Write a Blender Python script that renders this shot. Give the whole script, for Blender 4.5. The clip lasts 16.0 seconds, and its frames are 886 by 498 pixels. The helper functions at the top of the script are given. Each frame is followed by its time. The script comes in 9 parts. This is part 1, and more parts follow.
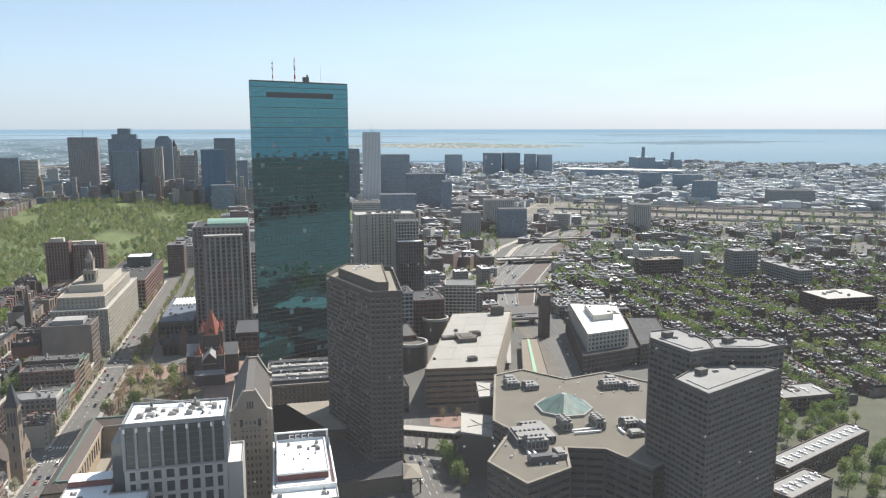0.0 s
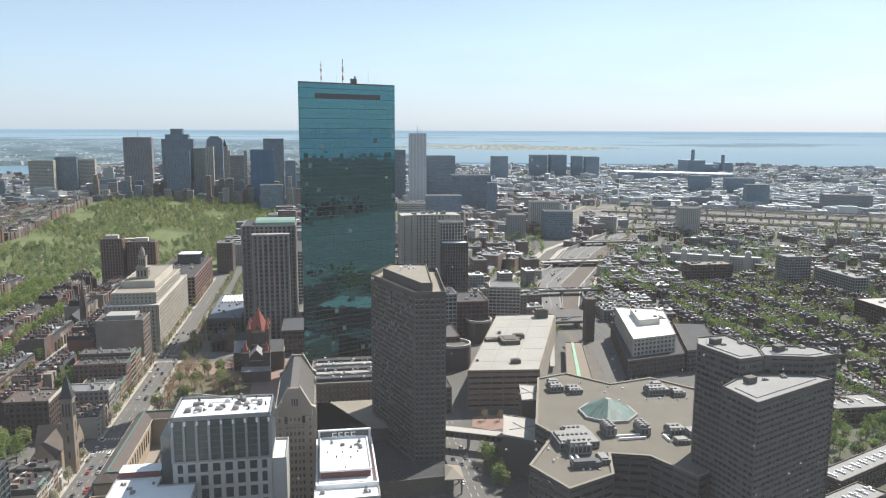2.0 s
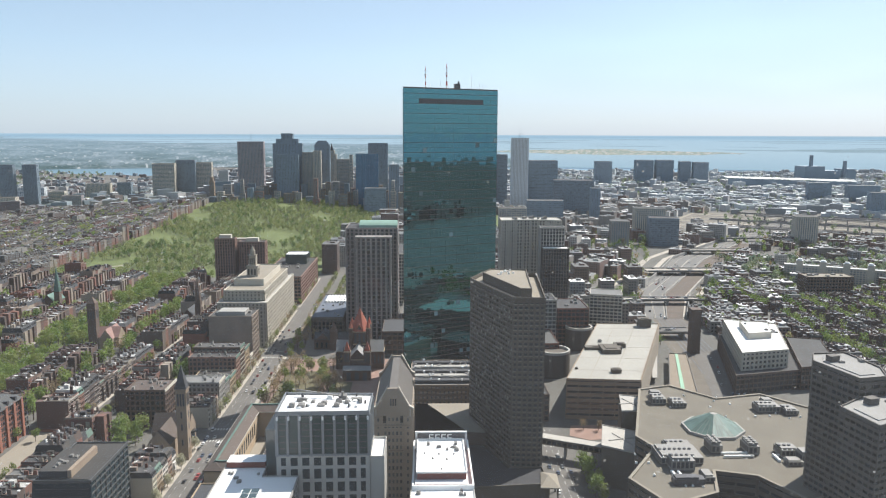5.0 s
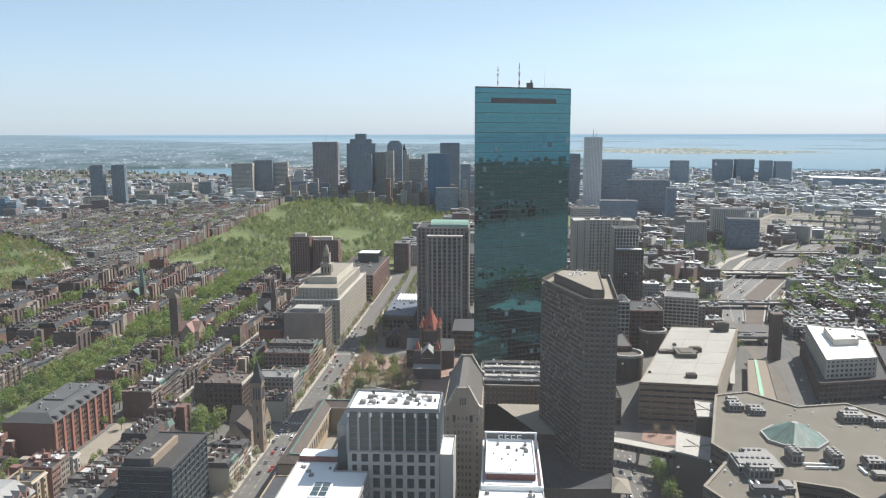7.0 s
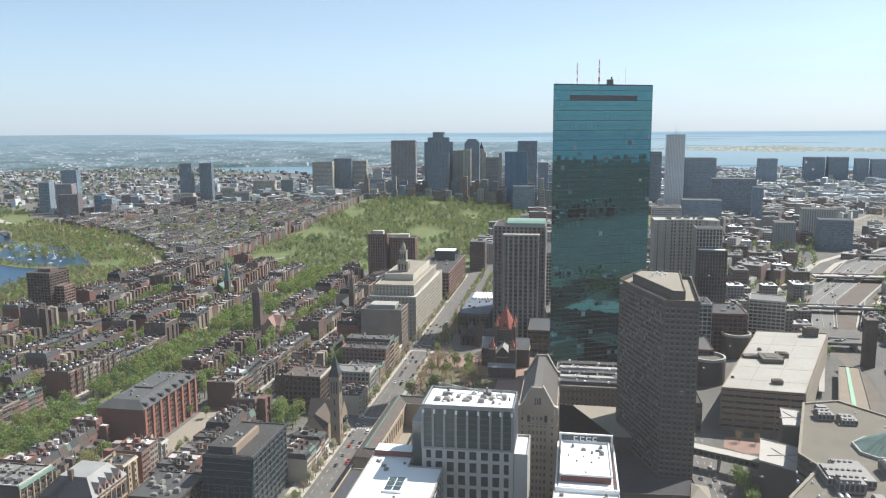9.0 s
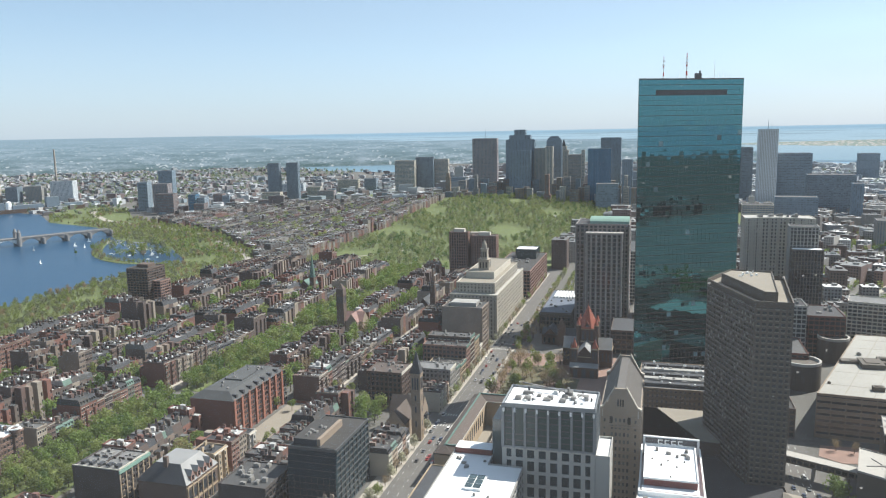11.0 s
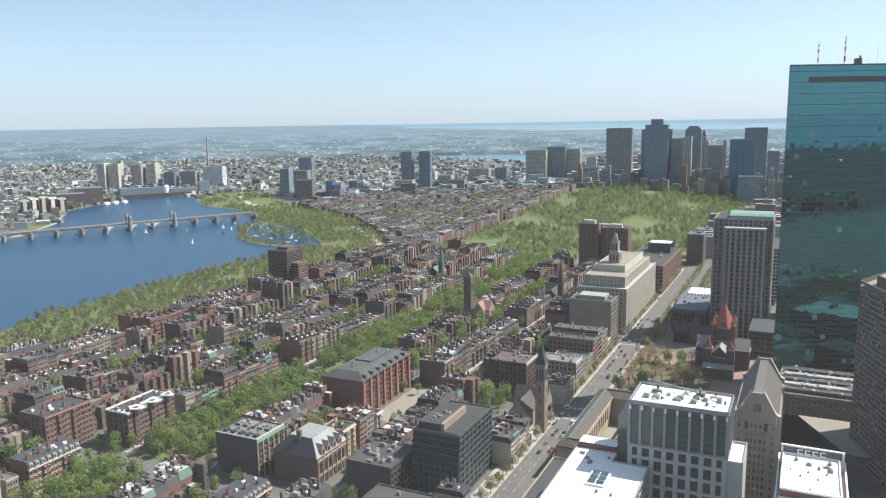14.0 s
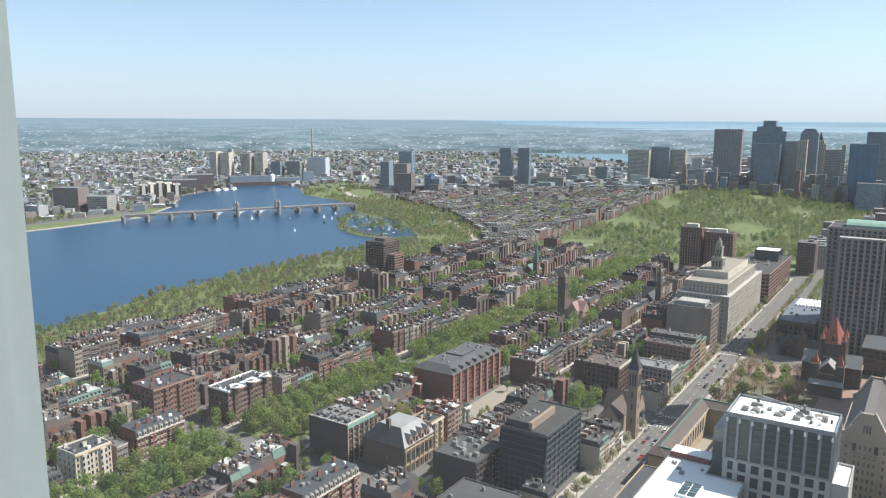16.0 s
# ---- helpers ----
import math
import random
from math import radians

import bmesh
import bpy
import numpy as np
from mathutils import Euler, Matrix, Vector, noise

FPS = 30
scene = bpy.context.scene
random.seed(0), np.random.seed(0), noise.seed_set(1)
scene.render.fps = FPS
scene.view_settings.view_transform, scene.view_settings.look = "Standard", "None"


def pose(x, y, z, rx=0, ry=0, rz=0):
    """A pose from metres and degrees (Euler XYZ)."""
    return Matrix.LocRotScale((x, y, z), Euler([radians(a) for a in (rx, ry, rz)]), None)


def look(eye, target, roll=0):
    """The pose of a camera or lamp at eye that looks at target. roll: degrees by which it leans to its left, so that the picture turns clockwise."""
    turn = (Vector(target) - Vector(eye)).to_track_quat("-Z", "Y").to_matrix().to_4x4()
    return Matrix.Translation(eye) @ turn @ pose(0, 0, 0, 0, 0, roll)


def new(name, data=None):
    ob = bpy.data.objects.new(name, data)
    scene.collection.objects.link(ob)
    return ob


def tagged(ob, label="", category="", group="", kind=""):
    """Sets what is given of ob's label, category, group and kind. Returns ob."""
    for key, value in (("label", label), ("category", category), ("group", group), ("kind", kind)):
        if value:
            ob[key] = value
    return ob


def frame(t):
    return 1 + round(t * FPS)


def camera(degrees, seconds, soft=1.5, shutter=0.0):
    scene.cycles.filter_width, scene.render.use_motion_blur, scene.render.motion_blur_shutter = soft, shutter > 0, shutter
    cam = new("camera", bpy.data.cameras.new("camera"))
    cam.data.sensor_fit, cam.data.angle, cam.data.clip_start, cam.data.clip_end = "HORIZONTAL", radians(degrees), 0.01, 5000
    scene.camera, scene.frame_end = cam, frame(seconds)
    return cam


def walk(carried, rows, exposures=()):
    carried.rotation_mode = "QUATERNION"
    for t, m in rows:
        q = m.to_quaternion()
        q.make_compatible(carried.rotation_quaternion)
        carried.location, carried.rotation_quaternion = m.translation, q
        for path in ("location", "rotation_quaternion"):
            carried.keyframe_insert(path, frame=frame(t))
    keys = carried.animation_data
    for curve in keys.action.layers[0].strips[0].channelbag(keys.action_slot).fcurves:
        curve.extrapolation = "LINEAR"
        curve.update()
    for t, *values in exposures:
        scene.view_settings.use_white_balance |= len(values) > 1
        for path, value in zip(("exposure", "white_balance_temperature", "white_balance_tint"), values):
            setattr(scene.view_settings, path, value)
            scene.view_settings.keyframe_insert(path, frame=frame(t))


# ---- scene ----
# Camera: it stands behind the window of a high observation floor and turns to its left.
EYE = 205.0
cam = camera(60.76, 16.0, soft=1.2)
TURNS = [
    (0.0, -12.50, -9.00, 0.02),
    (0.5, -11.59, -9.01, -0.20),
    (1.0, -10.68, -8.98, -0.17),
    (1.5, -9.83, -8.97, -0.13),
    (2.0, -9.05, -8.90, -0.22),
    (2.5, -8.13, -8.87, -0.33),
    (3.0, -7.00, -8.79, -0.33),
    (3.5, -5.86, -8.75, -0.37),
    (4.0, -4.29, -8.66, -0.45),
    (6.5, 2.58, -8.56, 0.17),
    (7.0, 4.00, -8.62, 0.10),
    (7.5, 5.32, -8.55, 0.28),
    (8.0, 6.83, -8.61, 0.15),
    (8.5, 8.26, -8.68, -0.09),
    (9.0, 9.80, -8.73, 0.34),
    (11.5, 17.47, -8.87, 0.96),
    (12.0, 19.01, -8.95, 0.95),
    (12.5, 20.47, -8.97, 1.17),
    (13.0, 22.56, -9.09, 0.99),
    (13.5, 24.20, -9.25, 0.87),
    (14.0, 25.76, -9.43, 0.91),
    (14.5, 27.39, -9.64, 0.54),
    (15.0, 28.92, -9.75, 0.26),
    (15.5, 30.80, -9.75, -0.17),
    (16.0, 33.27, -9.69, -0.30),
]
walk(cam, [(t, pose(0, 0, EYE, 90 + tilt, roll, yaw)) for t, yaw, tilt, roll in TURNS], [(0, 0.68, 6330, 13), (6, 0.67, 6300, 12.5), (7, 0.66, 6290, 12.4), (8, 0.73, 6280, 12.2), (9, 0.72, 6270, 12), (12, 0.68, 6200, 10), (12.5, 0.68, 6200, 10.3), (13.2, 0.75, 6200, 10.6), (16, 0.76, 6200, 11.5)])
# ---- light ----
SUN_AZ, SUN_EL = 50.0, 50.0          # degrees to the right of +Y, and above the horizon
world = bpy.data.worlds.new("sky")
scene.world = world
world.use_nodes = True
wn, wl = world.node_tree.nodes, world.node_tree.links
sky = wn.new("ShaderNodeTexSky")
sky.sky_type = "NISHITA"
sky.sun_disc = False
sky.sun_elevation, sky.sun_rotation = radians(SUN_EL), radians(SUN_AZ)
sky.altitude, sky.air_density, sky.dust_density, sky.ozone_density = 0, 0.72, 0.55, 1.3
soft_sky = wn.new("ShaderNodeHueSaturation")
soft_sky.inputs["Hue"].default_value, soft_sky.inputs["Saturation"].default_value = 0.483, 0.84
wl.new(sky.outputs[0], soft_sky.inputs["Color"])
# a thin veil of high cloud softens the blue, a little thicker in streaks
veil, streak, thick = wn.new("ShaderNodeMix"), wn.new("ShaderNodeTexNoise"), wn.new("ShaderNodeMapRange")
veil.data_type = "RGBA"
veil.inputs["B"].default_value = (3.62, 4.38, 5.02, 1)
where, flat = wn.new("ShaderNodeTexCoord"), wn.new("ShaderNodeMapping")
flat.inputs["Scale"].default_value, flat.inputs["Rotation"].default_value = (1.0, 2.2, 7.0), (0, 0, 0.6)
wl.new(where.outputs["Generated"], flat.inputs["Vector"]); wl.new(flat.outputs[0], streak.inputs["Vector"])
streak.inputs["Scale"].default_value, streak.inputs["Detail"].default_value = 1.3, 6
thick.inputs[1].default_value, thick.inputs[2].default_value, thick.inputs[3].default_value, thick.inputs[4].default_value = 0.35, 0.7, 0.14, 0.5
wl.new(streak.outputs["Fac"], thick.inputs[0])
# thin cloud shines towards the sun and fades away from it
glow, fade, shine = wn.new("ShaderNodeVectorMath"), wn.new("ShaderNodeMapRange"), wn.new("ShaderNodeMath")
glow.operation, shine.operation = "DOT_PRODUCT", "MULTIPLY"
glow.inputs[1].default_value = (math.sin(radians(SUN_AZ)) * math.cos(radians(SUN_EL)), math.cos(radians(SUN_AZ)) * math.cos(radians(SUN_EL)), math.sin(radians(SUN_EL)))
fade.inputs[1].default_value, fade.inputs[2].default_value, fade.inputs[3].default_value, fade.inputs[4].default_value = -0.4, 0.6, 0.0, 1.1
wl.new(where.outputs["Generated"], glow.inputs[0]); wl.new(glow.outputs["Value"], fade.inputs[0])
wl.new(thick.outputs[0], shine.inputs[0]); wl.new(fade.outputs[0], shine.inputs[1])
# bluish-white haze low over the horizon
low, haze_, most = wn.new("ShaderNodeSeparateXYZ"), wn.new("ShaderNodeMapRange"), wn.new("ShaderNodeMath")
most.operation = "MAXIMUM"
haze_.inputs[1].default_value, haze_.inputs[2].default_value, haze_.inputs[3].default_value, haze_.inputs[4].default_value = 0.0, 0.16, 0.7, 0.0
wl.new(where.outputs["Generated"], low.inputs[0]); wl.new(low.outputs[2], haze_.inputs[0])
wl.new(shine.outputs[0], most.inputs[0]); wl.new(haze_.outputs[0], most.inputs[1]); wl.new(most.outputs[0], veil.inputs["Factor"])
wl.new(soft_sky.outputs[0], veil.inputs["A"]); wl.new(veil.outputs["Result"], wn["Background"].inputs[0])
wn["Background"].inputs[1].default_value = 0.098
sun = new("sun", bpy.data.lights.new("sun", "SUN"))
sun.data.energy, sun.data.angle, sun.data.color = 5.0, radians(0.5), (1.0, 0.94, 0.83)
sa, se = radians(SUN_AZ), radians(SUN_EL)
sun.matrix_world = look((math.sin(sa) * math.cos(se) * 900, math.cos(sa) * math.cos(se) * 900, math.sin(se) * 900), (0, 0, 0))


# ---- materials ----
def mat(name, color, rough=0.8, vary=0.25, scale=0.4, bump=0.0, metal=0.0, obj=0.0, island=0.0, second=None, spec=0.5, fine=6.0):
    """A surface with grain at two scales; obj and island shift its lightness from thing to thing and from piece to piece."""
    m = bpy.data.materials.new(name)
    m.use_nodes = True
    nt, ln = m.node_tree.nodes, m.node_tree.links
    b = nt["Principled BSDF"]
    b.inputs["Roughness"].default_value, b.inputs["Metallic"].default_value = rough, metal
    b.inputs["Specular IOR Level"].default_value = spec
    tc = nt.new("ShaderNodeTexCoord")
    n1, n2 = nt.new("ShaderNodeTexNoise"), nt.new("ShaderNodeTexNoise")
    n1.inputs["Scale"].default_value, n1.inputs["Detail"].default_value = scale * 0.25, 5
    n2.inputs["Scale"].default_value, n2.inputs["Detail"].default_value = scale * fine, 3
    geo = nt.new("ShaderNodeNewGeometry")
    for n in (n1, n2):
        ln.new(geo.outputs["Position"], n.inputs["Vector"])
    add = nt.new("ShaderNodeMath"); add.operation = "ADD"
    ln.new(n1.outputs["Fac"], add.inputs[0]); ln.new(n2.outputs["Fac"], add.inputs[1])
    mr = nt.new("ShaderNodeMapRange")
    mr.inputs[1].default_value, mr.inputs[2].default_value = 0.6, 1.4
    mr.inputs[3].default_value, mr.inputs[4].default_value = 1 - vary, 1 + vary
    ln.new(add.outputs[0], mr.inputs[0])
    factor = mr.outputs[0]
    for amount, source in ((obj, "o"), (island, "i")):
        if amount:
            src = nt.new("ShaderNodeObjectInfo").outputs["Random"] if source == "o" else geo.outputs["Random Per Island"]
            r = nt.new("ShaderNodeMapRange")
            r.inputs[3].default_value, r.inputs[4].default_value = 1 - amount, 1 + amount
            ln.new(src, r.inputs[0])
            mu = nt.new("ShaderNodeMath"); mu.operation = "MULTIPLY"
            ln.new(factor, mu.inputs[0]); ln.new(r.outputs[0], mu.inputs[1])
            factor = mu.outputs[0]
    base = nt.new("ShaderNodeRGB"); base.outputs[0].default_value = (*color, 1)
    col = base.outputs[0]
    if second:
        ramp = nt.new("ShaderNodeValToRGB")
        ramp.color_ramp.interpolation = "CONSTANT"
        cols = [color] + list(second)
        e = ramp.color_ramp.elements
        while len(e) < len(cols):
            e.new(0.5)
        for k, c in enumerate(cols):
            e[k].position, e[k].color = k / len(cols), (*c, 1)
        src = geo.outputs["Random Per Island"] if island else nt.new("ShaderNodeObjectInfo").outputs["Random"]
        ln.new(src, ramp.inputs[0])
        col = ramp.outputs[0]
    vm = nt.new("ShaderNodeVectorMath"); vm.operation = "SCALE"
    ln.new(col, vm.inputs[0]); ln.new(factor, vm.inputs["Scale"])
    ln.new(vm.outputs[0], b.inputs["Base Color"])
    if bump:
        bp = nt.new("ShaderNodeBump"); bp.inputs["Strength"].default_value = bump; bp.inputs["Distance"].default_value = 0.1
        ln.new(n2.outputs["Fac"], bp.inputs["Height"]); ln.new(bp.outputs[0], b.inputs["Normal"])
    return m


BRICKS = [(0.148, 0.076, 0.060), (0.108, 0.070, 0.060), (0.086, 0.066, 0.060), (0.185, 0.145, 0.118), (0.118, 0.095, 0.083), (0.172, 0.082, 0.063), (0.26, 0.222, 0.18), (0.09, 0.068, 0.062)]
TARS = [(0.030, 0.032, 0.035), (0.045, 0.047, 0.05), (0.066, 0.069, 0.07), (0.12, 0.122, 0.12), (0.038, 0.038, 0.038), (0.34, 0.34, 0.335)]
M = {
    "ground": mat("city_ground", (0.105, 0.102, 0.092), 0.95, 0.35, 0.05),
    "asphalt": mat("asphalt", (0.112, 0.106, 0.098), 0.9, 0.25, 0.3),
    "walk": mat("concrete_paving", (0.34, 0.31, 0.265), 0.9, 0.2, 0.4),
    "paint": mat("road_paint", (0.52, 0.52, 0.49), 0.8, 0.15, 1.0),
    "grass": mat("grass", (0.10, 0.125, 0.042), 0.95, 0.35, 0.15),
    "plaza": mat("brick_paving", (0.23, 0.15, 0.12), 0.9, 0.2, 0.5),
    "brick": mat("row_house_brick", BRICKS[0], 0.9, 0.18, 0.5, second=BRICKS[1:], obj=0.001),
    # brick of the distance, greyed and lightened by painted haze
    "brick_i": mat("haze_paled_brick", (0.20, 0.17, 0.165), 0.9, 0.15, 0.3, second=[(0.20, 0.16, 0.155), (0.20, 0.18, 0.18), (0.28, 0.26, 0.25), (0.20, 0.155, 0.15), (0.19, 0.18, 0.19), (0.33, 0.32, 0.31)], island=0.2),
    "redbrick": mat("red_brick", (0.15, 0.066, 0.049), 0.9, 0.15, 0.6),
    "pinkbrick": mat("pink_brown_brick", (0.25, 0.155, 0.125), 0.9, 0.15, 0.6),
    "tanstone": mat("tan_stone", (0.25, 0.195, 0.145), 0.9, 0.2, 0.4),
    "hotel_glass": mat("curtained_window_glass", (0.03, 0.033, 0.036), 0.2, 0.1, 0.3, second=[(0.045, 0.045, 0.045), (0.03, 0.03, 0.03), (0.16, 0.15, 0.13), (0.04, 0.045, 0.05), (0.08, 0.075, 0.065), (0.28, 0.26, 0.23)], island=0.3),
    "brownstone": mat("brownstone", (0.112, 0.082, 0.067), 0.9, 0.2, 0.4),
    "sandstone": mat("sandstone", (0.36, 0.28, 0.19), 0.9, 0.15, 0.4),
    "limestone": mat("pale_limestone", (0.46, 0.425, 0.36), 0.9, 0.12, 0.3),
    "whitestone": mat("white_facade", (0.37, 0.358, 0.33), 0.8, 0.08, 0.4),
    "concrete": mat("grey_concrete", (0.30, 0.29, 0.27), 0.9, 0.15, 0.3),
    "darkstone": mat("dark_red_brown_stone", (0.10, 0.068, 0.055), 0.9, 0.2, 0.4),
    "darkcon": mat("dark_grey_brown_panel", (0.10, 0.086, 0.07), 0.85, 0.15, 0.3),
    "darkgrey": mat("dark_grey_panel", (0.10, 0.092, 0.082), 0.8, 0.12, 0.3),
    "tan": mat("tan_roof_gravel", (0.23, 0.205, 0.165), 0.95, 0.12, 0.25),
    "tar": mat("tar_roof", (0.042, 0.042, 0.044), 0.9, 0.3, 0.3, second=[(0.035, 0.035, 0.038), (0.055, 0.055, 0.055), (0.075, 0.075, 0.074), (0.042, 0.04, 0.038), (0.05, 0.05, 0.052), (0.15, 0.15, 0.147)], obj=0.001),
    # roofs of the distance, a haze tint put into their greys
    "tar_i": mat("haze_blued_roof", (0.10, 0.10, 0.10), 0.9, 0.2, 0.3, second=[(0.13, 0.15, 0.16), (0.11, 0.13, 0.145), (0.20, 0.22, 0.235), (0.12, 0.14, 0.15), (0.52, 0.54, 0.55), (0.12, 0.145, 0.15)], island=0.15),
    # brick and roof tones of the middle distance, raised a little for haze
    "brick_m": mat("mid_brick", (0.16, 0.12, 0.105), 0.9, 0.15, 0.3, second=[(0.20, 0.13, 0.11), (0.18, 0.165, 0.155), (0.26, 0.235, 0.21), (0.19, 0.13, 0.115), (0.17, 0.16, 0.155), (0.36, 0.335, 0.30)], island=0.2),
    "tar_m": mat("mid_roof", (0.12, 0.12, 0.118), 0.9, 0.2, 0.3, second=[(0.185, 0.19, 0.19), (0.125, 0.132, 0.135), (0.27, 0.272, 0.27), (0.16, 0.165, 0.165), (0.55, 0.55, 0.54), (0.14, 0.147, 0.147)], island=0.15),
    "pale_m": mat("mid_pale_wall", (0.30, 0.285, 0.26), 0.9, 0.1, 0.1, second=[(0.20, 0.195, 0.19), (0.38, 0.36, 0.33), (0.24, 0.18, 0.15), (0.18, 0.19, 0.20), (0.46, 0.45, 0.43)], island=0.2),
    "slate": mat("slate", (0.044, 0.047, 0.053), 0.75, 0.2, 0.8),
    "whiteroof": mat("white_membrane_roof", (0.80, 0.80, 0.79), 0.7, 0.10, 0.15),
    "greyroof": mat("pale_grey_roof", (0.35, 0.335, 0.305), 0.8, 0.12, 0.12),
    "oldcopper": mat("dark_weathered_copper", (0.085, 0.15, 0.125), 0.7, 0.2, 0.4),
    "copper": mat("green_copper", (0.17, 0.28, 0.23), 0.7, 0.2, 0.4),
    "pots": mat("clay_pots", (0.10, 0.066, 0.054), 0.85, 0.2, 0.8),
    "pinktile": mat("faded_pink_tile", (0.25, 0.155, 0.135), 0.85, 0.2, 0.8),
    "lead": mat("weathered_lead_sheet", (0.235, 0.235, 0.23), 0.6, 0.2, 0.5),
    "redtile": mat("red_roof_tile", (0.33, 0.10, 0.065), 0.8, 0.2, 0.8),
    "metal": mat("galvanised_metal", (0.36, 0.37, 0.38), 0.45, 0.15, 0.8, metal=0.6),
    "unit": mat("roof_unit_paint", (0.20, 0.193, 0.18), 0.6, 0.12, 0.8, island=0.35),
    "darkunit": mat("dark_steel", (0.06, 0.06, 0.065), 0.5, 0.2, 0.8),
    "bark": mat("bark", (0.10, 0.08, 0.06), 0.95, 0.25, 2.0),
    "glass": mat("dark_window_glass", (0.03, 0.035, 0.04), 0.12, 0.2, 0.3, island=0.6, spec=0.6),
    "glass_t": mat("teal_window_glass", (0.035, 0.055, 0.058), 0.1, 0.15, 0.3, island=0.4, spec=0.7),
    # glass of far buildings, haze painted in as a lighter blue-grey
    "glass_haze": mat("haze_window_glass", (0.14, 0.18, 0.21), 0.3, 0.2, 0.1, island=0.3),
    "white": mat("white_paint", (0.78, 0.78, 0.76), 0.5, 0.06, 1.0),
    "car": mat("car_paint", (0.55, 0.55, 0.56), 0.3, 0.03, 1.0, second=[(0.04, 0.04, 0.045), (0.75, 0.75, 0.74), (0.16, 0.17, 0.18), (0.07, 0.09, 0.14), (0.30, 0.04, 0.035), (0.35, 0.34, 0.32)], obj=0.001),
    "rubber": mat("tyre_rubber", (0.02, 0.02, 0.02), 0.9, 0.1, 1.0),
}


def leaves(name, color):
    """Thin leaves: they let part of the light through."""
    m = mat(name, color, 0.8, 0.22, 0.15, island=0.16)
    nt, ln = m.node_tree.nodes, m.node_tree.links
    p = nt["Principled BSDF"]
    tl, mx = nt.new("ShaderNodeBsdfTranslucent"), nt.new("ShaderNodeMixShader")
    ln.new(p.inputs["Base Color"].links[0].from_socket, tl.inputs[0])
    mx.inputs[0].default_value = 0.45
    ln.new(p.outputs[0], mx.inputs[1]); ln.new(tl.outputs[0], mx.inputs[2]); ln.new(mx.outputs[0], nt["Material Output"].inputs[0])
    return m


M["leaf"] = leaves("spring_leaves", (0.175, 0.245, 0.062))
M["leaf_y"] = leaves("young_leaves", (0.21, 0.25, 0.075))
M["leaf_d"] = leaves("deep_green_leaves", (0.105, 0.165, 0.05))
M["bud"] = leaves("budding_twigs", (0.29, 0.22, 0.125))
BRICK_MATS = [mat("brick_wall", c, 0.9, 0.18, 0.5) for c in BRICKS]
HILL_MATS = [mat("hill_brick", c, 0.9, 0.15, 0.3) for c in ((0.125, 0.088, 0.076), (0.10, 0.084, 0.077), (0.15, 0.12, 0.10), (0.21, 0.18, 0.15), (0.13, 0.11, 0.10), (0.165, 0.088, 0.07), (0.25, 0.225, 0.195), (0.09, 0.08, 0.075))] + [mat("hill_roof", c, 0.9, 0.2, 0.3) for c in ((0.05, 0.055, 0.06), (0.07, 0.078, 0.082), (0.11, 0.118, 0.12), (0.19, 0.2, 0.2), (0.06, 0.066, 0.066), (0.52, 0.53, 0.53))]
TAR_MATS = [mat("roof_tar", c, 0.9, 0.3, 0.3) for c in TARS]


# ---- mesh helpers ----
class Build:
    """Collects faces, each with a material slot, into one mesh."""

    def __init__(self):
        self.v, self.f, self.m = [], [], []

    def poly(self, pts, slot=0):
        n = len(self.v)
        self.v += [tuple(p) for p in pts]
        self.f.append(tuple(range(n, n + len(pts))))
        self.m.append(slot)

    def prism(self, pts, z0, z1, slot=0, top=None, bottom=False):
        n, k = len(self.v), len(pts)
        self.v += [(p[0], p[1], z0) for p in pts] + [(p[0], p[1], z1) for p in pts]
        for i in range(k):
            j = (i + 1) % k
            self.f.append((n + i, n + j, n + k + j, n + k + i)); self.m.append(slot)
        self.f.append(tuple(range(n + k, n + 2 * k))); self.m.append(slot if top is None else top)
        if bottom:
            self.f.append(tuple(range(n + k - 1, n - 1, -1))); self.m.append(slot)

    def box(self, x0, x1, y0, y1, z0, z1, slot=0, top=None, bottom=False):
        self.prism([(x0, y0), (x1, y0), (x1, y1), (x0, y1)], z0, z1, slot, top, bottom)

    def obox(self, cx, cy, lx, ly, z0, z1, yaw=0.0, slot=0, top=None, bottom=False):
        c, s = math.cos(yaw), math.sin(yaw)
        self.prism([(cx + c * a * lx / 2 - s * b * ly / 2, cy + s * a * lx / 2 + c * b * ly / 2) for a, b in ((-1, -1), (1, -1), (1, 1), (-1, 1))], z0, z1, slot, top, bottom)

    def cone(self, cx, cy, r0, r1, z0, z1, n=8, slot=0, turn=0.0, cap=True):
        a = [turn + 2 * math.pi * i / n for i in range(n)]
        lo = [(cx + r0 * math.cos(t), cy + r0 * math.sin(t), z0) for t in a]
        hi = [(cx + r1 * math.cos(t), cy + r1 * math.sin(t), z1) for t in a]
        b = len(self.v)
        if r1 < 1e-3:
            self.v += lo + [(cx, cy, z1)]
            for i in range(n):
                self.f.append((b + i, b + (i + 1) % n, b + n)); self.m.append(slot)
            return
        self.v += lo + hi
        for i in range(n):
            j = (i + 1) % n
            self.f.append((b + i, b + j, b + n + j, b + n + i)); self.m.append(slot)
        if cap:
            self.f.append(tuple(range(b + n, b + 2 * n))); self.m.append(slot)

    def mesh(self, name, mats):
        me = bpy.data.meshes.new(name)
        me.from_pydata(self.v, [], self.f)
        for m in (mats if isinstance(mats, (list, tuple)) else [mats]):
            me.materials.append(m)
        me.polygons.foreach_set("material_index", self.m)
        me.update()
        return me


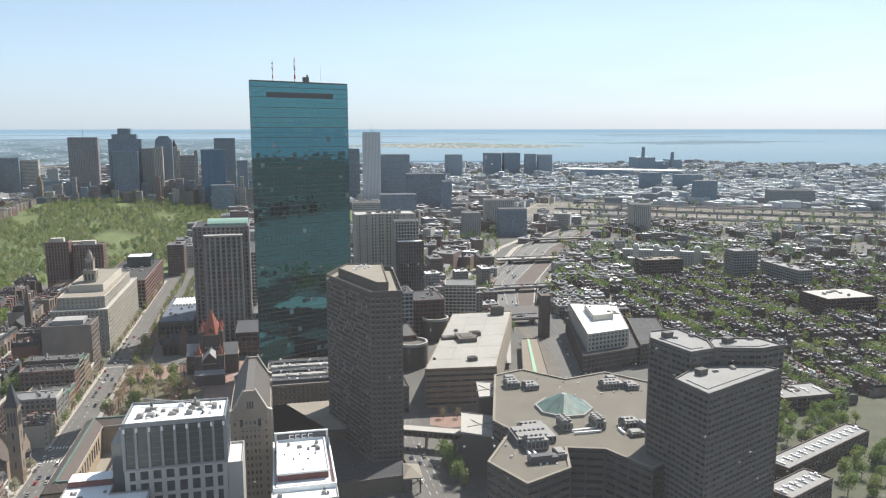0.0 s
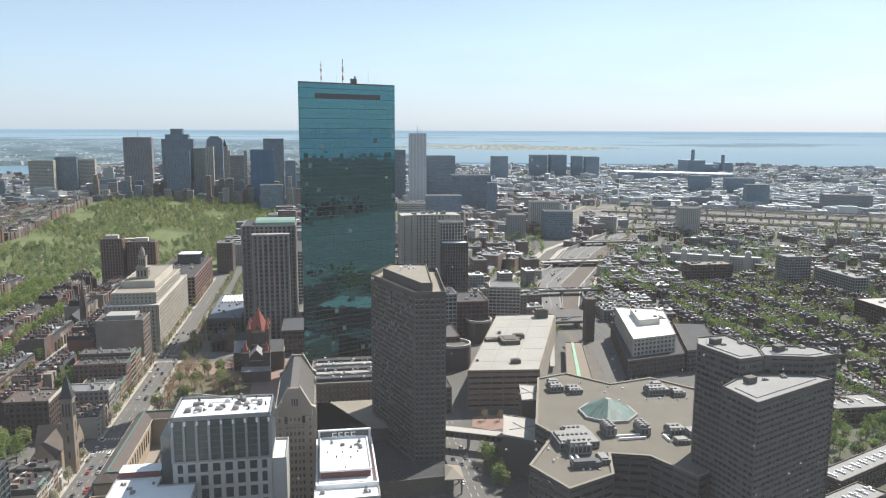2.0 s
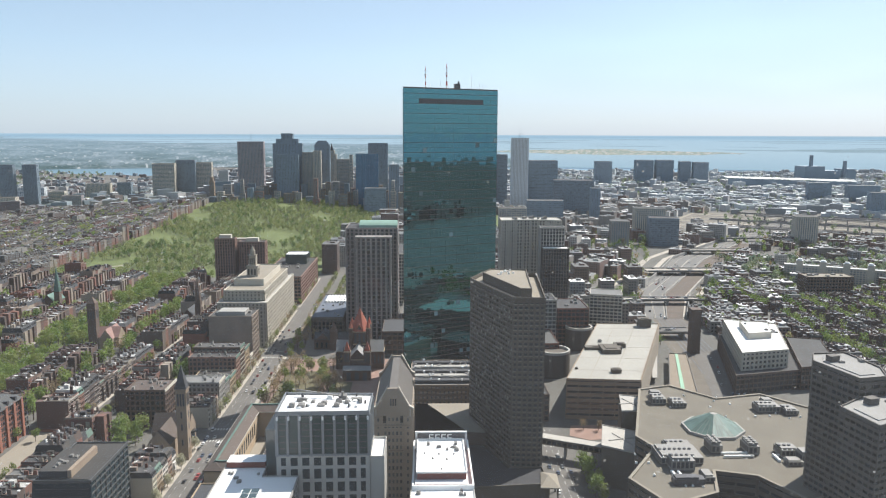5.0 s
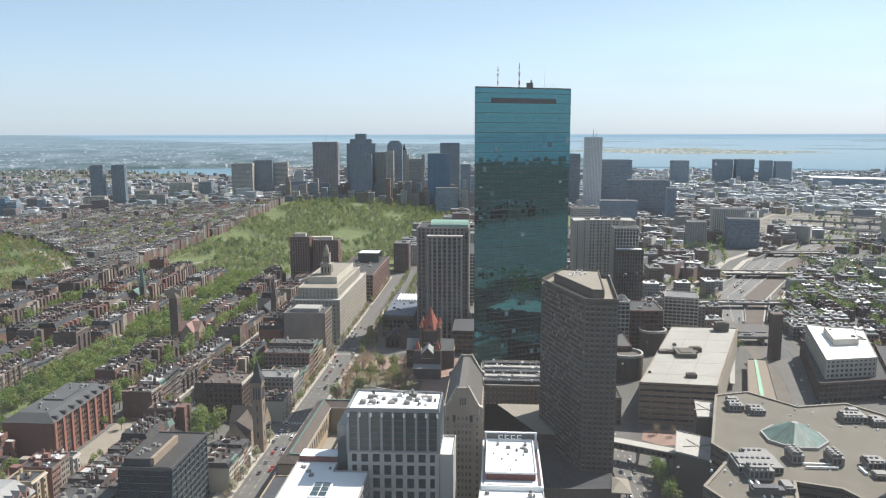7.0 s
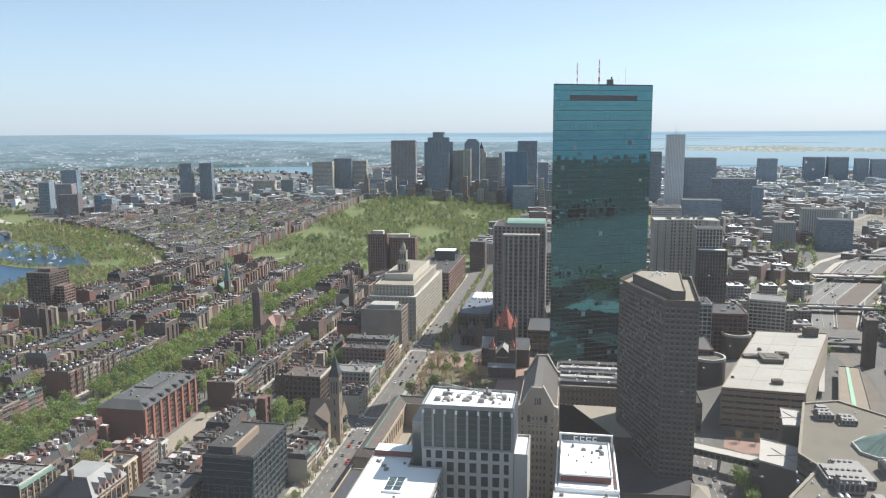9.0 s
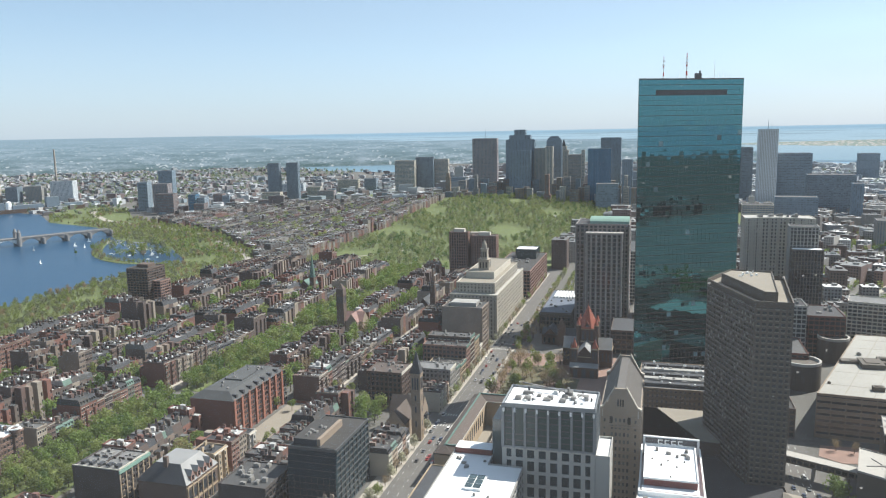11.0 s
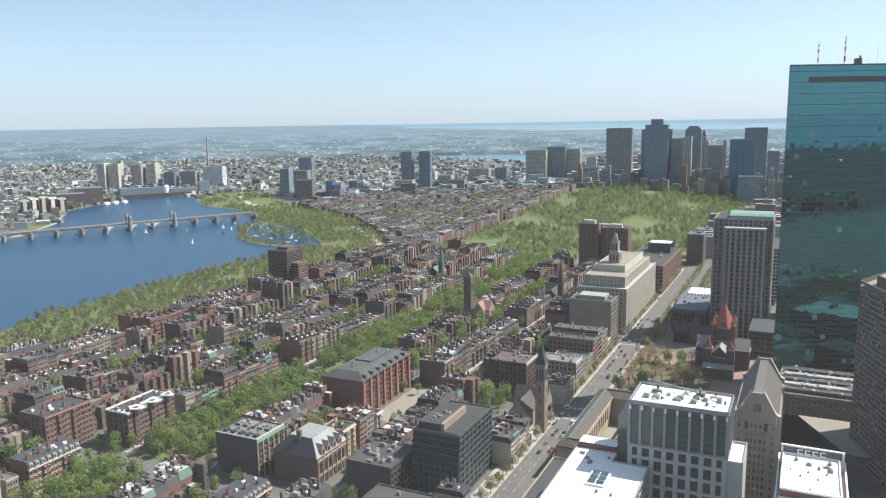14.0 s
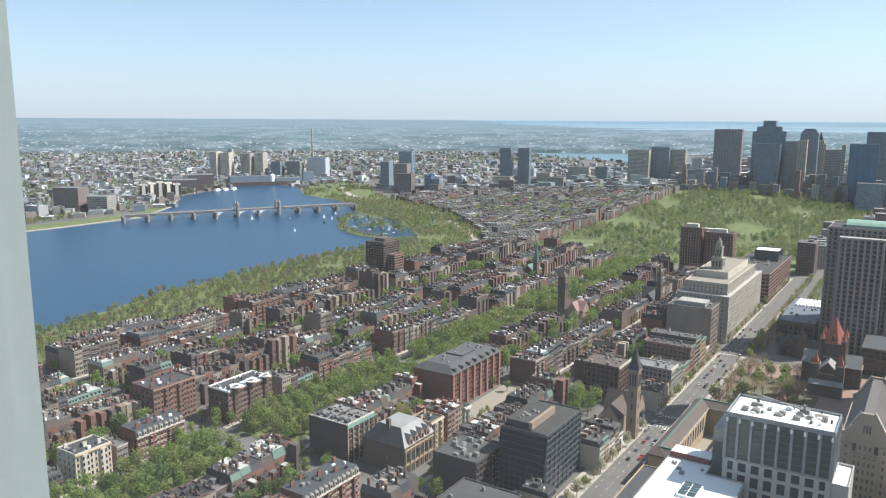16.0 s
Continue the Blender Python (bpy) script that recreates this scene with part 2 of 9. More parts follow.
def part(name, b, mats, parent=None, label="", kind=""):
    """One mesh object, under its thing or under a part of it; b is a Build or a finished mesh."""
    ob = new(name, b.mesh(name, mats) if isinstance(b, Build) else b)
    if parent is not None:
        ob.parent = parent
    return tagged(ob, label, kind=kind)


def thing(name, label, category, x=0.0, y=0.0, z=0.0, yaw=0.0, group=""):
    ob = new(name)
    ob.empty_display_size = 2
    ob.matrix_world = pose(x, y, z, 0, 0, math.degrees(yaw))
    return tagged(ob, label, category, group)


def setting(name, b, mats, label, category):
    return tagged(part(name, b, mats), label, category, kind="structure")


def area2(p):
    return sum(p[i][0] * p[(i + 1) % len(p)][1] - p[(i + 1) % len(p)][0] * p[i][1] for i in range(len(p)))


def ccw(p):
    return list(p) if area2(p) > 0 else list(p)[::-1]


def inset(p, d):
    """A footprint (counter-clockwise) drawn in by d metres."""
    out, n = [], len(p)
    for i in range(n):
        a, b, c = Vector(p[i - 1][:2]), Vector(p[i][:2]), Vector(p[(i + 1) % n][:2])
        u, w = (b - a).normalized(), (c - b).normalized()
        n1, n2 = Vector((-u.y, u.x)), Vector((-w.y, w.x))
        k = 1 + n1.dot(n2)
        q = b + (n1 + n2) * (d / max(k, 0.3))
        out.append((q.x, q.y))
    return out


def rim(b, p, z0, z1, t, slot=0):
    """A parapet: a wall of thickness t along the footprint."""
    q = inset(p, t)
    n, k = len(b.v), len(p)
    b.v += [(x, y, z0) for x, y in p] + [(x, y, z1) for x, y in p] + [(x, y, z1) for x, y in q] + [(x, y, z0) for x, y in q]
    for i in range(k):
        j = (i + 1) % k
        for r in range(3):
            b.f.append((n + r * k + i, n + r * k + j, n + (r + 1) * k + j, n + (r + 1) * k + i)); b.m.append(slot)


rnd = random.Random(7)


def office(th, poly, z0, z1, floors, bay, wall, glass, band=1.1, pier=0.7, deep=0.35, roof=None, sides=None, panes=0, joined=False, tilt=0.0, parapet=1.2, top_slot=None, rib=0.0, sill=None):
    """A storeyed block under th: a core, panes between floor bands and piers, and a roof with its parapet. sides: the edges that carry panes."""
    poly = ccw(poly)
    inn = inset(poly, deep)
    core = Build()
    core.prism(inset(poly, deep + 0.12), z0, z1 - 0.3)
    part("core", core, M["darkunit"], th)
    rf = Build()
    rf.prism(inn, z1 - 0.35, z1 - 0.05)
    rim(rf, poly, z1 - 1.0, z1 + parapet - 0.5, 0.5, 1)
    part("roof", rf, [roof or M["tar"], wall], th)
    fh = (z1 - z0) / floors
    bd = Build()
    rim(bd, poly, -band / 2, band / 2, deep + 0.05)
    q = inset(poly, deep + 0.05)
    bd.poly([(x, y, band / 2) for x, y in q]); bd.poly([(x, y, -band / 2) for x, y in q][::-1])
    if joined:
        allb = Build()
        for k in range(floors):
            n = len(allb.v)
            allb.v += [(x, y, z + z0 + k * fh + band / 2) for x, y, z in bd.v]
            allb.f += [tuple(i + n for i in f) for f in bd.f]; allb.m += bd.m
        part("floor_bands", allb, wall, th, kind="stuff")
    else:
        me = bd.mesh("floor_band", wall)
        for k in range(floors):
            part("floor_band", me, None, th).location = (0, 0, z0 + k * fh + band / 2)
    piers, rest, sills, left = Build(), Build(), Build(), panes
    for i in range(len(poly)):
        a, c = Vector(poly[i]), Vector(poly[(i + 1) % len(poly)])
        ln = (c - a).length
        if ln < 1.0:
            continue
        u = (c - a) / ln
        nrm = Vector((u.y, -u.x))
        yaw = math.atan2(u.y, u.x)
        nb = max(1, round(ln / bay))
        w = ln / nb
        one = Build()
        if pier:
            one.box(-pier / 2, pier / 2, 0.02 - rib, deep + 0.03, 0, z1 - z0 - 0.4)
            pm = None if joined else one.mesh("pier", wall)
            for k in range(nb + 1):
                p = a + u * min(max(k * w, pier / 2), ln - pier / 2)
                if joined:
                    piers.obox(p.x - nrm.x * (deep / 2 - rib / 2), p.y - nrm.y * (deep / 2 - rib / 2), pier, deep + rib, z0, z1 - 0.4, yaw)
                else:
                    o = part("pier", pm, None, th)
                    o.location, o.rotation_euler = (p.x, p.y, z0), (0, 0, yaw)
        if sides is not None and i not in sides:
            continue
        pane = Build()
        pane.box(-(w - pier) / 2, (w - pier) / 2, -0.06, 0.0, 0, fh - band)
        pme = pane.mesh("window", glass) if left > 0 else None
        for f in range(floors):
            for k in range(nb):
                p = a + u * ((k + 0.5) * w) - nrm * (deep - 0.02)
                zz = z0 + f * fh + band
                if sill is not None:
                    e = p + nrm * (deep - 0.02)
                    sills.obox(e.x, e.y, (w - pier) * 1.05, 0.3, zz - 0.28, zz + 0.3, yaw)
                if left > 0:
                    left -= 1
                    o = part("window", pme, None, th)
                    o.location, o.rotation_euler = (p.x, p.y, zz), (rnd.uniform(-tilt, tilt), 0, yaw + rnd.uniform(-tilt, tilt))
                else:
                    h = (w - pier) / 2
                    t1, t2 = rnd.uniform(-tilt, tilt) * h, rnd.uniform(-tilt, tilt) * fh
                    l, r = p - u * h + nrm * t1, p + u * h - nrm * t1
                    rest.poly([(l.x, l.y, zz), (r.x, r.y, zz), (r.x + nrm.x * t2, r.y + nrm.y * t2, zz + fh - band), (l.x + nrm.x * t2, l.y + nrm.y * t2, zz + fh - band)])
    if rest.f:
        part("window_panes", rest, glass, th, kind="stuff")
    if sills.f:
        part("window_sills", sills, sill, th, "pale sills under the windows", "stuff")
    if piers.f:
        part("piers", piers, wall, th, kind="stuff")
    return th


def roof_kit(th, x0, x1, y0, y1, z, n, seed, size=(1.5, 4.0), tall=(1.0, 2.5), mats=None):
    """Machines on a roof, each a part of the building."""
    r = random.Random(seed)
    deck = next((c for c in th.children if c.name.startswith("roof")), th)
    for _ in range(n):
        b = Build()
        lx, ly, h = r.uniform(*size), r.uniform(*size), r.uniform(*tall)
        b.box(-lx / 2, lx / 2, -ly / 2, ly / 2, 0.0, h * 0.85)
        b.box(-lx * 0.42, lx * 0.42, -ly * 0.42, ly * 0.42, h * 0.85, h)
        b.cone(0, 0, min(lx, ly) * 0.28, min(lx, ly) * 0.28, h, h + 0.25, 8)
        o = part("roof_unit", b, mats or M["unit"], deck)
        o.location = (r.uniform(x0 + lx, x1 - lx), r.uniform(y0 + ly, y1 - ly), z)


# ---- ground, roads, water, distance ----
b = Build()
b.poly([(-4990, -4990, 0), (4990, -4990, 0), (4990, 4990, 0), (-4990, 4990, 0)])
setting("ground", b, M["ground"], "flat grey city ground of lots, yards and alleys", "ground")

STREETS_X = [(-128, -152), (-230, -249), (-455, -472), (-545, -563)]            # from the main avenue towards the river
CROSS_Y = [(300, 322), (488, 510), (682, 702), (872, 890), (1056, 1078)]
SOUTH_ST = [404 + 62 * k for k in range(11)]                                       # streets of the south quarter


def water_material(name, color, rough, scale):
    m = mat(name, color, rough, 0.1, 0.02, spec=0.2)
    nt, ln = m.node_tree.nodes, m.node_tree.links
    geo, n = nt.new("ShaderNodeNewGeometry"), nt.new("ShaderNodeTexNoise")
    n.inputs["Scale"].default_value, n.inputs["Detail"].default_value = scale, 4
    ln.new(geo.outputs["Position"], n.inputs["Vector"])
    bp = nt.new("ShaderNodeBump")
    bp.inputs["Strength"].default_value, bp.inputs["Distance"].default_value = 0.35, 1.0
    ln.new(n.outputs["Fac"], bp.inputs["Height"]); ln.new(bp.outputs[0], nt["Principled BSDF"].inputs["Normal"])
    return m


M["dry"] = mat("dull_grass", (0.10, 0.092, 0.052), 0.95, 0.3, 0.4)
M["yard"] = mat("yard_soil", (0.075, 0.078, 0.05), 0.95, 0.35, 0.3)
M["river"] = water_material("river_water", (0.008, 0.047, 0.10), 0.3, 0.25)
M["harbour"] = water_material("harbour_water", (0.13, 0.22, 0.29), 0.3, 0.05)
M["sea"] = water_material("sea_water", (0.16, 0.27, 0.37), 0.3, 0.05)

# paved strips: each street is a slab 6 cm thick with raised pavements on both sides
rd = Build()
for xa, xb in STREETS_X:
    rd.box(xb + 3, xa - 3, 90, 1060, 0, 0.06)
for xa, xb in ((-322, -331), (-375, -384)):
    rd.box(xb, xa, 90, 1058, 0, 0.06)
rd.box(-149, -131, 1060, 1420, 0, 0.06)
setting("road", rd, M["asphalt"], "grey asphalt avenues between the house rows", "road")
cr = Build()
for ya, yb in CROSS_Y:
    cr.box(-600, -128, ya + 3, yb - 3, 0, 0.064)
    cr.box(-128, 20, ya + 3, yb - 3, 0, 0.064) if ya > 480 and ya < 700 else None
cr.box(73, 95, 330, 520, 0, 0.064)
cr.box(-128, 60, 512, 530, 0, 0.068)
cr.prism([(70, 520), (100, 520), (60, 640), (-10, 690), (-30, 690), (30, 640)], 0, 0.062)
setting("road_cross", cr, M["asphalt"], "grey asphalt cross streets", "road")
pv = Build()
for xa, xb in STREETS_X:
    edges = [90] + [e for c in CROSS_Y for e in c] + [1056]
    for k in range(0, len(edges) - 1, 2):
        pv.box(xb, xb + 3, edges[k] - 2, edges[k + 1] + 2, 0, 0.15)
        pv.box(xa - 3, xa, edges[k] - 2, edges[k + 1] + 2, 0, 0.15)
for k in range(0, 10, 2):
    edges = [90] + [e for c in CROSS_Y for e in c] + [1056]
    pv.box(-388, -384, edges[k], edges[k + 1], 0, 0.15)
    pv.box(-322, -318, edges[k], edges[k + 1], 0, 0.15)
pv.box(-160, -152.1, 330, 486, 0, 0.14)
setting("pavement", pv, M["walk"], "pale concrete pavements along the streets", "pavement")
ml = Build()
for k in range(0, 10, 2):
    edges = [90] + [e for c in CROSS_Y for e in c] + [1056]
    ml.box(-375, -331, edges[k] + 1, edges[k + 1] - 1, 0, 0.16)
setting("grass_mall", ml, M["grass"], "grass mall in the middle of the avenue", "lawn")
lines = Build()
for k in range(130, 1050, 9):
    for x in (-146, -140, -134):
        if not any(ya - 2 < k < yb + 2 for ya, yb in CROSS_Y):
            lines.box(x - 0.09, x + 0.09, k, k + 3.2, 0, 0.075)
for ya, yb in CROSS_Y[:3]:
    for x in range(-149, -130, 1):
        if x % 2:
            lines.box(x, x + 0.6, ya - 1, ya + 2.4, 0, 0.08); lines.box(x, x + 0.6, yb - 2.4, yb + 1, 0, 0.08)
for k in range(340, 510, 9):
    for x in (80, 84, 88):
        lines.box(x - 0.12, x + 0.12, k, k + 4, 0, 0.08)
for k in range(10):
    lines.box(84 + k * 1.6, 84.8 + k * 1.6, 476, 486, 0, 0.08)
setting("trim_road_lines", lines, M["paint"], "white painted lane lines and crossings", "road marking")

# square in front of the red church
sq = Build()
sq.box(-126, -20, 532, 676, 0, 0.17)
setting("pavement_square", sq, M["plaza"], "brick-paved city square, half in shadow", "pavement")
# this paving has the shadow round the church in its colour
pc_ = Build()
pc_.box(-124, -24, 690, 870, 0, 0.15)
setting("pavement_church", pc_, mat("shade_dark_paving", (0.15, 0.135, 0.12), 0.9, 0.25, 0.4), "grey-brown paving round the church, darkened for shade", "pavement")
sg = Build()
sg.box(-120, -86, 545, 640, 0.1, 0.22); sg.box(-78, -60, 560, 610, 0.1, 0.21)
setting("grass_square", sg, M["dry"], "dull patchy lawn in the square", "lawn")
rp = Build()
rp.prism([(100, 494), (112, 486), (146, 490), (150, 508), (128, 514), (104, 512)], 0, 0.2)
setting("pavement_red", rp, M["plaza"], "small red paved court", "pavement")

se_y = Build()
se_y.prism([(300, 330), (420, 330), (1060, 540), (1060, 1000), (500, 960), (372, 700), (372, 470), (300, 460)], 0, 0.05)
setting("ground_yards", se_y, M["yard"], "dark back yards and gardens of the south quarter", "ground")
se_s = Build()
for x in SOUTH_ST:
    se_s.box(x - 5.5, x + 5.5, 455 + (x - 404) * 0.17, 955, 0, 0.09)
for y in (573, 819):
    se_s.box(372, 1060, y - 6, y + 6, 0, 0.1)
se_s.box(372, 1060, 691, 705, 0, 0.095)
setting("road_south", se_s, M["asphalt"], "asphalt streets between the southern terraces", "road")

ct = Build()
ct.box(-271, -251, 430, 505, 0, 0.12)
setting("pavement_court", ct, M["tan"], "tan paved school court beside the brick house", "pavement")
cw = Build()
cw.box(-271.6, -271, 505, 520, 0, 1.6); cw.box(-271.6, -250, 506, 507, 0, 1.8); cw.box(-250.6, -250, 430, 506, 0, 1.6)
setting("wall_court", cw, M["redbrick"], "low red brick court wall", "wall")

# unseen dark sheet, added so that the mirror glass reflects less light
gb = Build()
gb.box(-4800, 4800, -4880, -60, 0, 0.06)
M["shade"] = mat("dark_mirrored_ground", (0.032, 0.036, 0.026), 0.95, 0.35, 0.1)
setting("ground_behind", gb, M["shade"], "dark sheet added behind the tower, mirrored in the glass skyscraper", "ground")

# public garden, common, river bank
pg = Build()
pg.prism([(-545, 1082), (-155, 1082), (-150, 1420), (-90, 1560), (-60, 1960), (-300, 2180), (-540, 2230), (-560, 1600)], 0, 0.18)
setting("grass_park", pg, M["grass"], "wide green city park under budding trees", "lawn")
SHORE = [(-690, 60), (-716, 390), (-757, 530), (-775, 720), (-772, 930), (-766, 1000), (-750, 1050), (-768, 1088), (-847, 1172), (-900, 1225), (-944, 1254), (-1006, 1263), (-1066, 1286), (-1141, 1356), (-1255, 1455), (-1457, 1526)]
BANKP = [(-612, 60), (-612, 1060), (-690, 1180), (-900, 1400), (-1145, 1545), (-1300, 1640), (-1526, 1898), (-1671, 1883), (-1620, 1700)] + SHORE[::-1]
BODY = [(-690, -600)] + SHORE + [(-1640, 1690), (-1900, 1760), (-1790, 1560), (-1690, 1300), (-1500, 1130), (-1385, 960), (-1375, 760), (-1420, 300), (-1500, -600)]
ISLE = [(-1072, 1258), (-1040, 1200), (-1005, 1150), (-970, 1105), (-935, 1075), (-895, 1050), (-850, 1034), (-800, 1030), (-752, 1038)]
ISL = ISLE + [(x + 9, y + 16) for x, y in ISLE[::-1]]
pp = Build()
for pts in ([(-520, 1120), (-430, 1240), (-330, 1330), (-200, 1400)], [(-170, 1100), (-240, 1220), (-330, 1330), (-420, 1460), (-500, 1600)], [(-350, 1090), (-345, 1250), (-330, 1330), (-260, 1500), (-120, 1620)]):
    for (xa, ya), (xb, yb) in zip(pts, pts[1:]):
        d_ = Vector((yb - ya, xa - xb)).normalized() * 2.2
        pp.poly([(xa - d_.x, ya - d_.y, 0.8), (xa + d_.x, ya + d_.y, 0.8), (xb + d_.x, yb + d_.y, 0.8), (xb - d_.x, yb - d_.y, 0.8)])
setting("pavement_park", pp, M["walk"], "pale winding paths across the park lawns", "pavement")
es = Build()
es.prism(BANKP, 0, 0.12)
setting("grass_riverbank", es, M["grass"], "green river bank with paths", "lawn")
rv = Build()
rv.prism(BODY, -0.1, 0.08)
setting("water_river", rv, M["river"], "wide deep-blue river with light ripples", "river")
cam_shore = [(-1690, 1300), (-1500, 1130), (-1385, 960), (-1375, 760), (-1420, 300)]
cb, cg = Build(), Build()
for (xa, ya), (xb, yb) in zip(cam_shore, cam_shore[1:]):
    cb.poly([(xa, ya, 1.6), (xb, yb, 1.6), (xb - 7, yb + 3, 1.6), (xa - 7, ya + 3, 1.6)]); cb.poly([(xa, ya, 0), (xb, yb, 0), (xb, yb, 1.6), (xa, ya, 1.6)])
    cg.poly([(xa - 7, ya + 3, 1.0), (xb - 7, yb + 3, 1.0), (xb - 75, yb + 45, 1.0), (xa - 75, ya + 45, 1.0)])
setting("pavement_seawall", cb, M["walk"], "pale stone sea wall walk along the far bank", "pavement")
setting("grass_far_bank", cg, M["grass"], "green lawn along the far river bank", "lawn")
isl = Build()
isl.prism(ISL, 0, 0.5)
setting("ground_island", isl, M["grass"], "long thin curved green island off the river bank", "island")
dk = Build()
for x, y, lx, ly, yaw in ((-1040, 1262, 46, 5, 0.5), (-1022, 1248, 4, 26, 0.5), (-1046, 1238, 5, 34, 0.9), (-985, 1246, 34, 5, 0.1), (-962, 1236, 4, 22, 0.2), (-768, 962, 26, 5, 0.4)):
    dk.obox(x, y, lx, ly, 0, 0.7, yaw)
setting("pier_lagoon", dk, M["walk"], "pale wooden boat landings in the lagoon", "landing")
rdw = Build()
RD = [(-640, 1095), (-735, 1215), (-905, 1375), (-1060, 1470), (-1180, 1520), (-1330, 1590), (-1480, 1720), (-1600, 1860)]
for (xa, ya), (xb, yb) in zip(RD, RD[1:]):
    rdw.poly([(xa, ya, 0.3), (xb, yb, 0.3), (xb - 9, yb - 12, 0.3), (xa - 9, ya - 12, 0.3)][::-1])
setting("road_parkway", rdw, M["walk"], "pale parkway through the trees of the river bank", "road")

# the hill under the far end of the park
def hill_z(x, y):
    return 28.0 * math.exp(-((x + 480) / 350) ** 2 - ((y - 2000) / 420) ** 2)


hl = Build()
GN = 36
for i in range(GN + 1):
    for j in range(GN + 1):
        x, y = -1250 + i * 1500 / GN, 1060 + j * 1800 / GN
        hl.v.append((x, y, hill_z(x, y) - 0.35))
hl.f = [(i * (GN + 1) + j, (i + 1) * (GN + 1) + j, (i + 1) * (GN + 1) + j + 1, i * (GN + 1) + j + 1) for i in range(GN) for j in range(GN)]
hl.m = [0] * len(hl.f)
setting("ground_hill", hl, M["grass"], "low green rise under the park and the old hill quarter", "hill")

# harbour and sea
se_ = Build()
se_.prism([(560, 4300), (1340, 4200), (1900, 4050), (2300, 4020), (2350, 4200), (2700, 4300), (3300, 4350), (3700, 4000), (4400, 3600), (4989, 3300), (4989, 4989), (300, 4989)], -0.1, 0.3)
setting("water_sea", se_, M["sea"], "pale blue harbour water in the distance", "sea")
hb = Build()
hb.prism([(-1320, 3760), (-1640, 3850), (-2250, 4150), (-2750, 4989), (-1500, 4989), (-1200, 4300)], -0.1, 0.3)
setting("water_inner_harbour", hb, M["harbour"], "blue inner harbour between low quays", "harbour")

# the far distance, past which the land and the sea run on to the horizon
M["distance"] = bpy.data.materials.new("hazy_distance")
M["distance"].use_nodes = True
dn, dl = M["distance"].node_tree.nodes, M["distance"].node_tree.links
dn.remove(dn["Principled BSDF"])
DZ = 205.0


def dmath(op, a, b=None, c=None, clamp=False):
    n = dn.new("ShaderNodeMath")
    n.operation, n.use_clamp = op, clamp
    for k, v in enumerate((a, b, c)):
        if v is not None:
            if isinstance(v, (int, float)):
                n.inputs[k].default_value = v
            else:
                dl.new(v, n.inputs[k])
    return n.outputs[0]


def dramp(fac, *stops):
    n = dn.new("ShaderNodeValToRGB")
    e = n.color_ramp.elements
    while len(e) < len(stops):
        e.new(0.5)
    for k, (p, c) in enumerate(stops):
        e[k].position, e[k].color = p, (*c, 1)
    dl.new(fac, n.inputs[0])
    return n.outputs[0]


def dmix(fac, a, b):
    n = dn.new("ShaderNodeMix")
    n.data_type = "RGBA"
    dl.new(fac, n.inputs["Factor"])
    for k, v in (("A", a), ("B", b)):
        if isinstance(v, tuple):
            n.inputs[k].default_value = (*v, 1)
        else:
            dl.new(v, n.inputs[k])
    return n.outputs["Result"]


def dcoord(sx, sz):
    """Along the horizon in metres, and the height drawn out ever finer towards the horizon."""
    n = dn.new("ShaderNodeCombineXYZ")
    dl.new(dmath("MULTIPLY", dx, sx), n.inputs[0]); dl.new(dmath("MULTIPLY", dy, sx), n.inputs[1]); dl.new(dmath("MULTIPLY", deep_, sz), n.inputs[2])
    return n.outputs[0]


def dnoise(vec, detail):
    n = dn.new("ShaderNodeTexNoise")
    n.inputs["Scale"].default_value, n.inputs["Detail"].default_value = 1.0, detail
    dl.new(vec, n.inputs["Vector"])
    return n.outputs["Fac"]


geo, sep = dn.new("ShaderNodeNewGeometry"), dn.new("ShaderNodeSeparateXYZ")
dl.new(geo.outputs["Position"], sep.inputs[0])
dx, dy, dz = sep.outputs[0], sep.outputs[1], sep.outputs[2]
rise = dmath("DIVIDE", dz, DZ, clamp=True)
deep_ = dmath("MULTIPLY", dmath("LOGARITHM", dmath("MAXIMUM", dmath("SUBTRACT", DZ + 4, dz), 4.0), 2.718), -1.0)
cell = dn.new("ShaderNodeTexVoronoi"); cell.inputs["Scale"].default_value = 1.0
dl.new(dcoord(0.07, 24.0), cell.inputs["Vector"])
csep = dn.new("ShaderNodeSeparateColor"); dl.new(cell.outputs["Color"], csep.inputs[0])
quarter = dnoise(dcoord(0.0045, 6.0), 8)
cluster = dnoise(dcoord(0.013, 7.5), 3)
# behind the tower the land is painted darker, with less haze
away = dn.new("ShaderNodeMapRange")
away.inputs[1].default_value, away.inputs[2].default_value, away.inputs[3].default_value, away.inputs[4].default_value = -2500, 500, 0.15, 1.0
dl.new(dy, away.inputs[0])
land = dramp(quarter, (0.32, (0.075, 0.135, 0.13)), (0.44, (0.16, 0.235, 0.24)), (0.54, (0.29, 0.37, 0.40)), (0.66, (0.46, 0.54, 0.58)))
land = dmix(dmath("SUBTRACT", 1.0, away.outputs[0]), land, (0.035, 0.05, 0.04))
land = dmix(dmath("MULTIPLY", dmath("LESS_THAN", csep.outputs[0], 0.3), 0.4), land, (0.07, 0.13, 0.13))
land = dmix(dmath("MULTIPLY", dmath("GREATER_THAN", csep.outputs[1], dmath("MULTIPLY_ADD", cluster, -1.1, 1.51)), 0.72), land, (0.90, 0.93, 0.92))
# haze painted over the land, denser towards the horizon
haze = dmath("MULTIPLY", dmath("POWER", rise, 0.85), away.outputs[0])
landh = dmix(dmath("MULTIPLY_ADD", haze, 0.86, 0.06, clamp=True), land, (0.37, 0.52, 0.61))
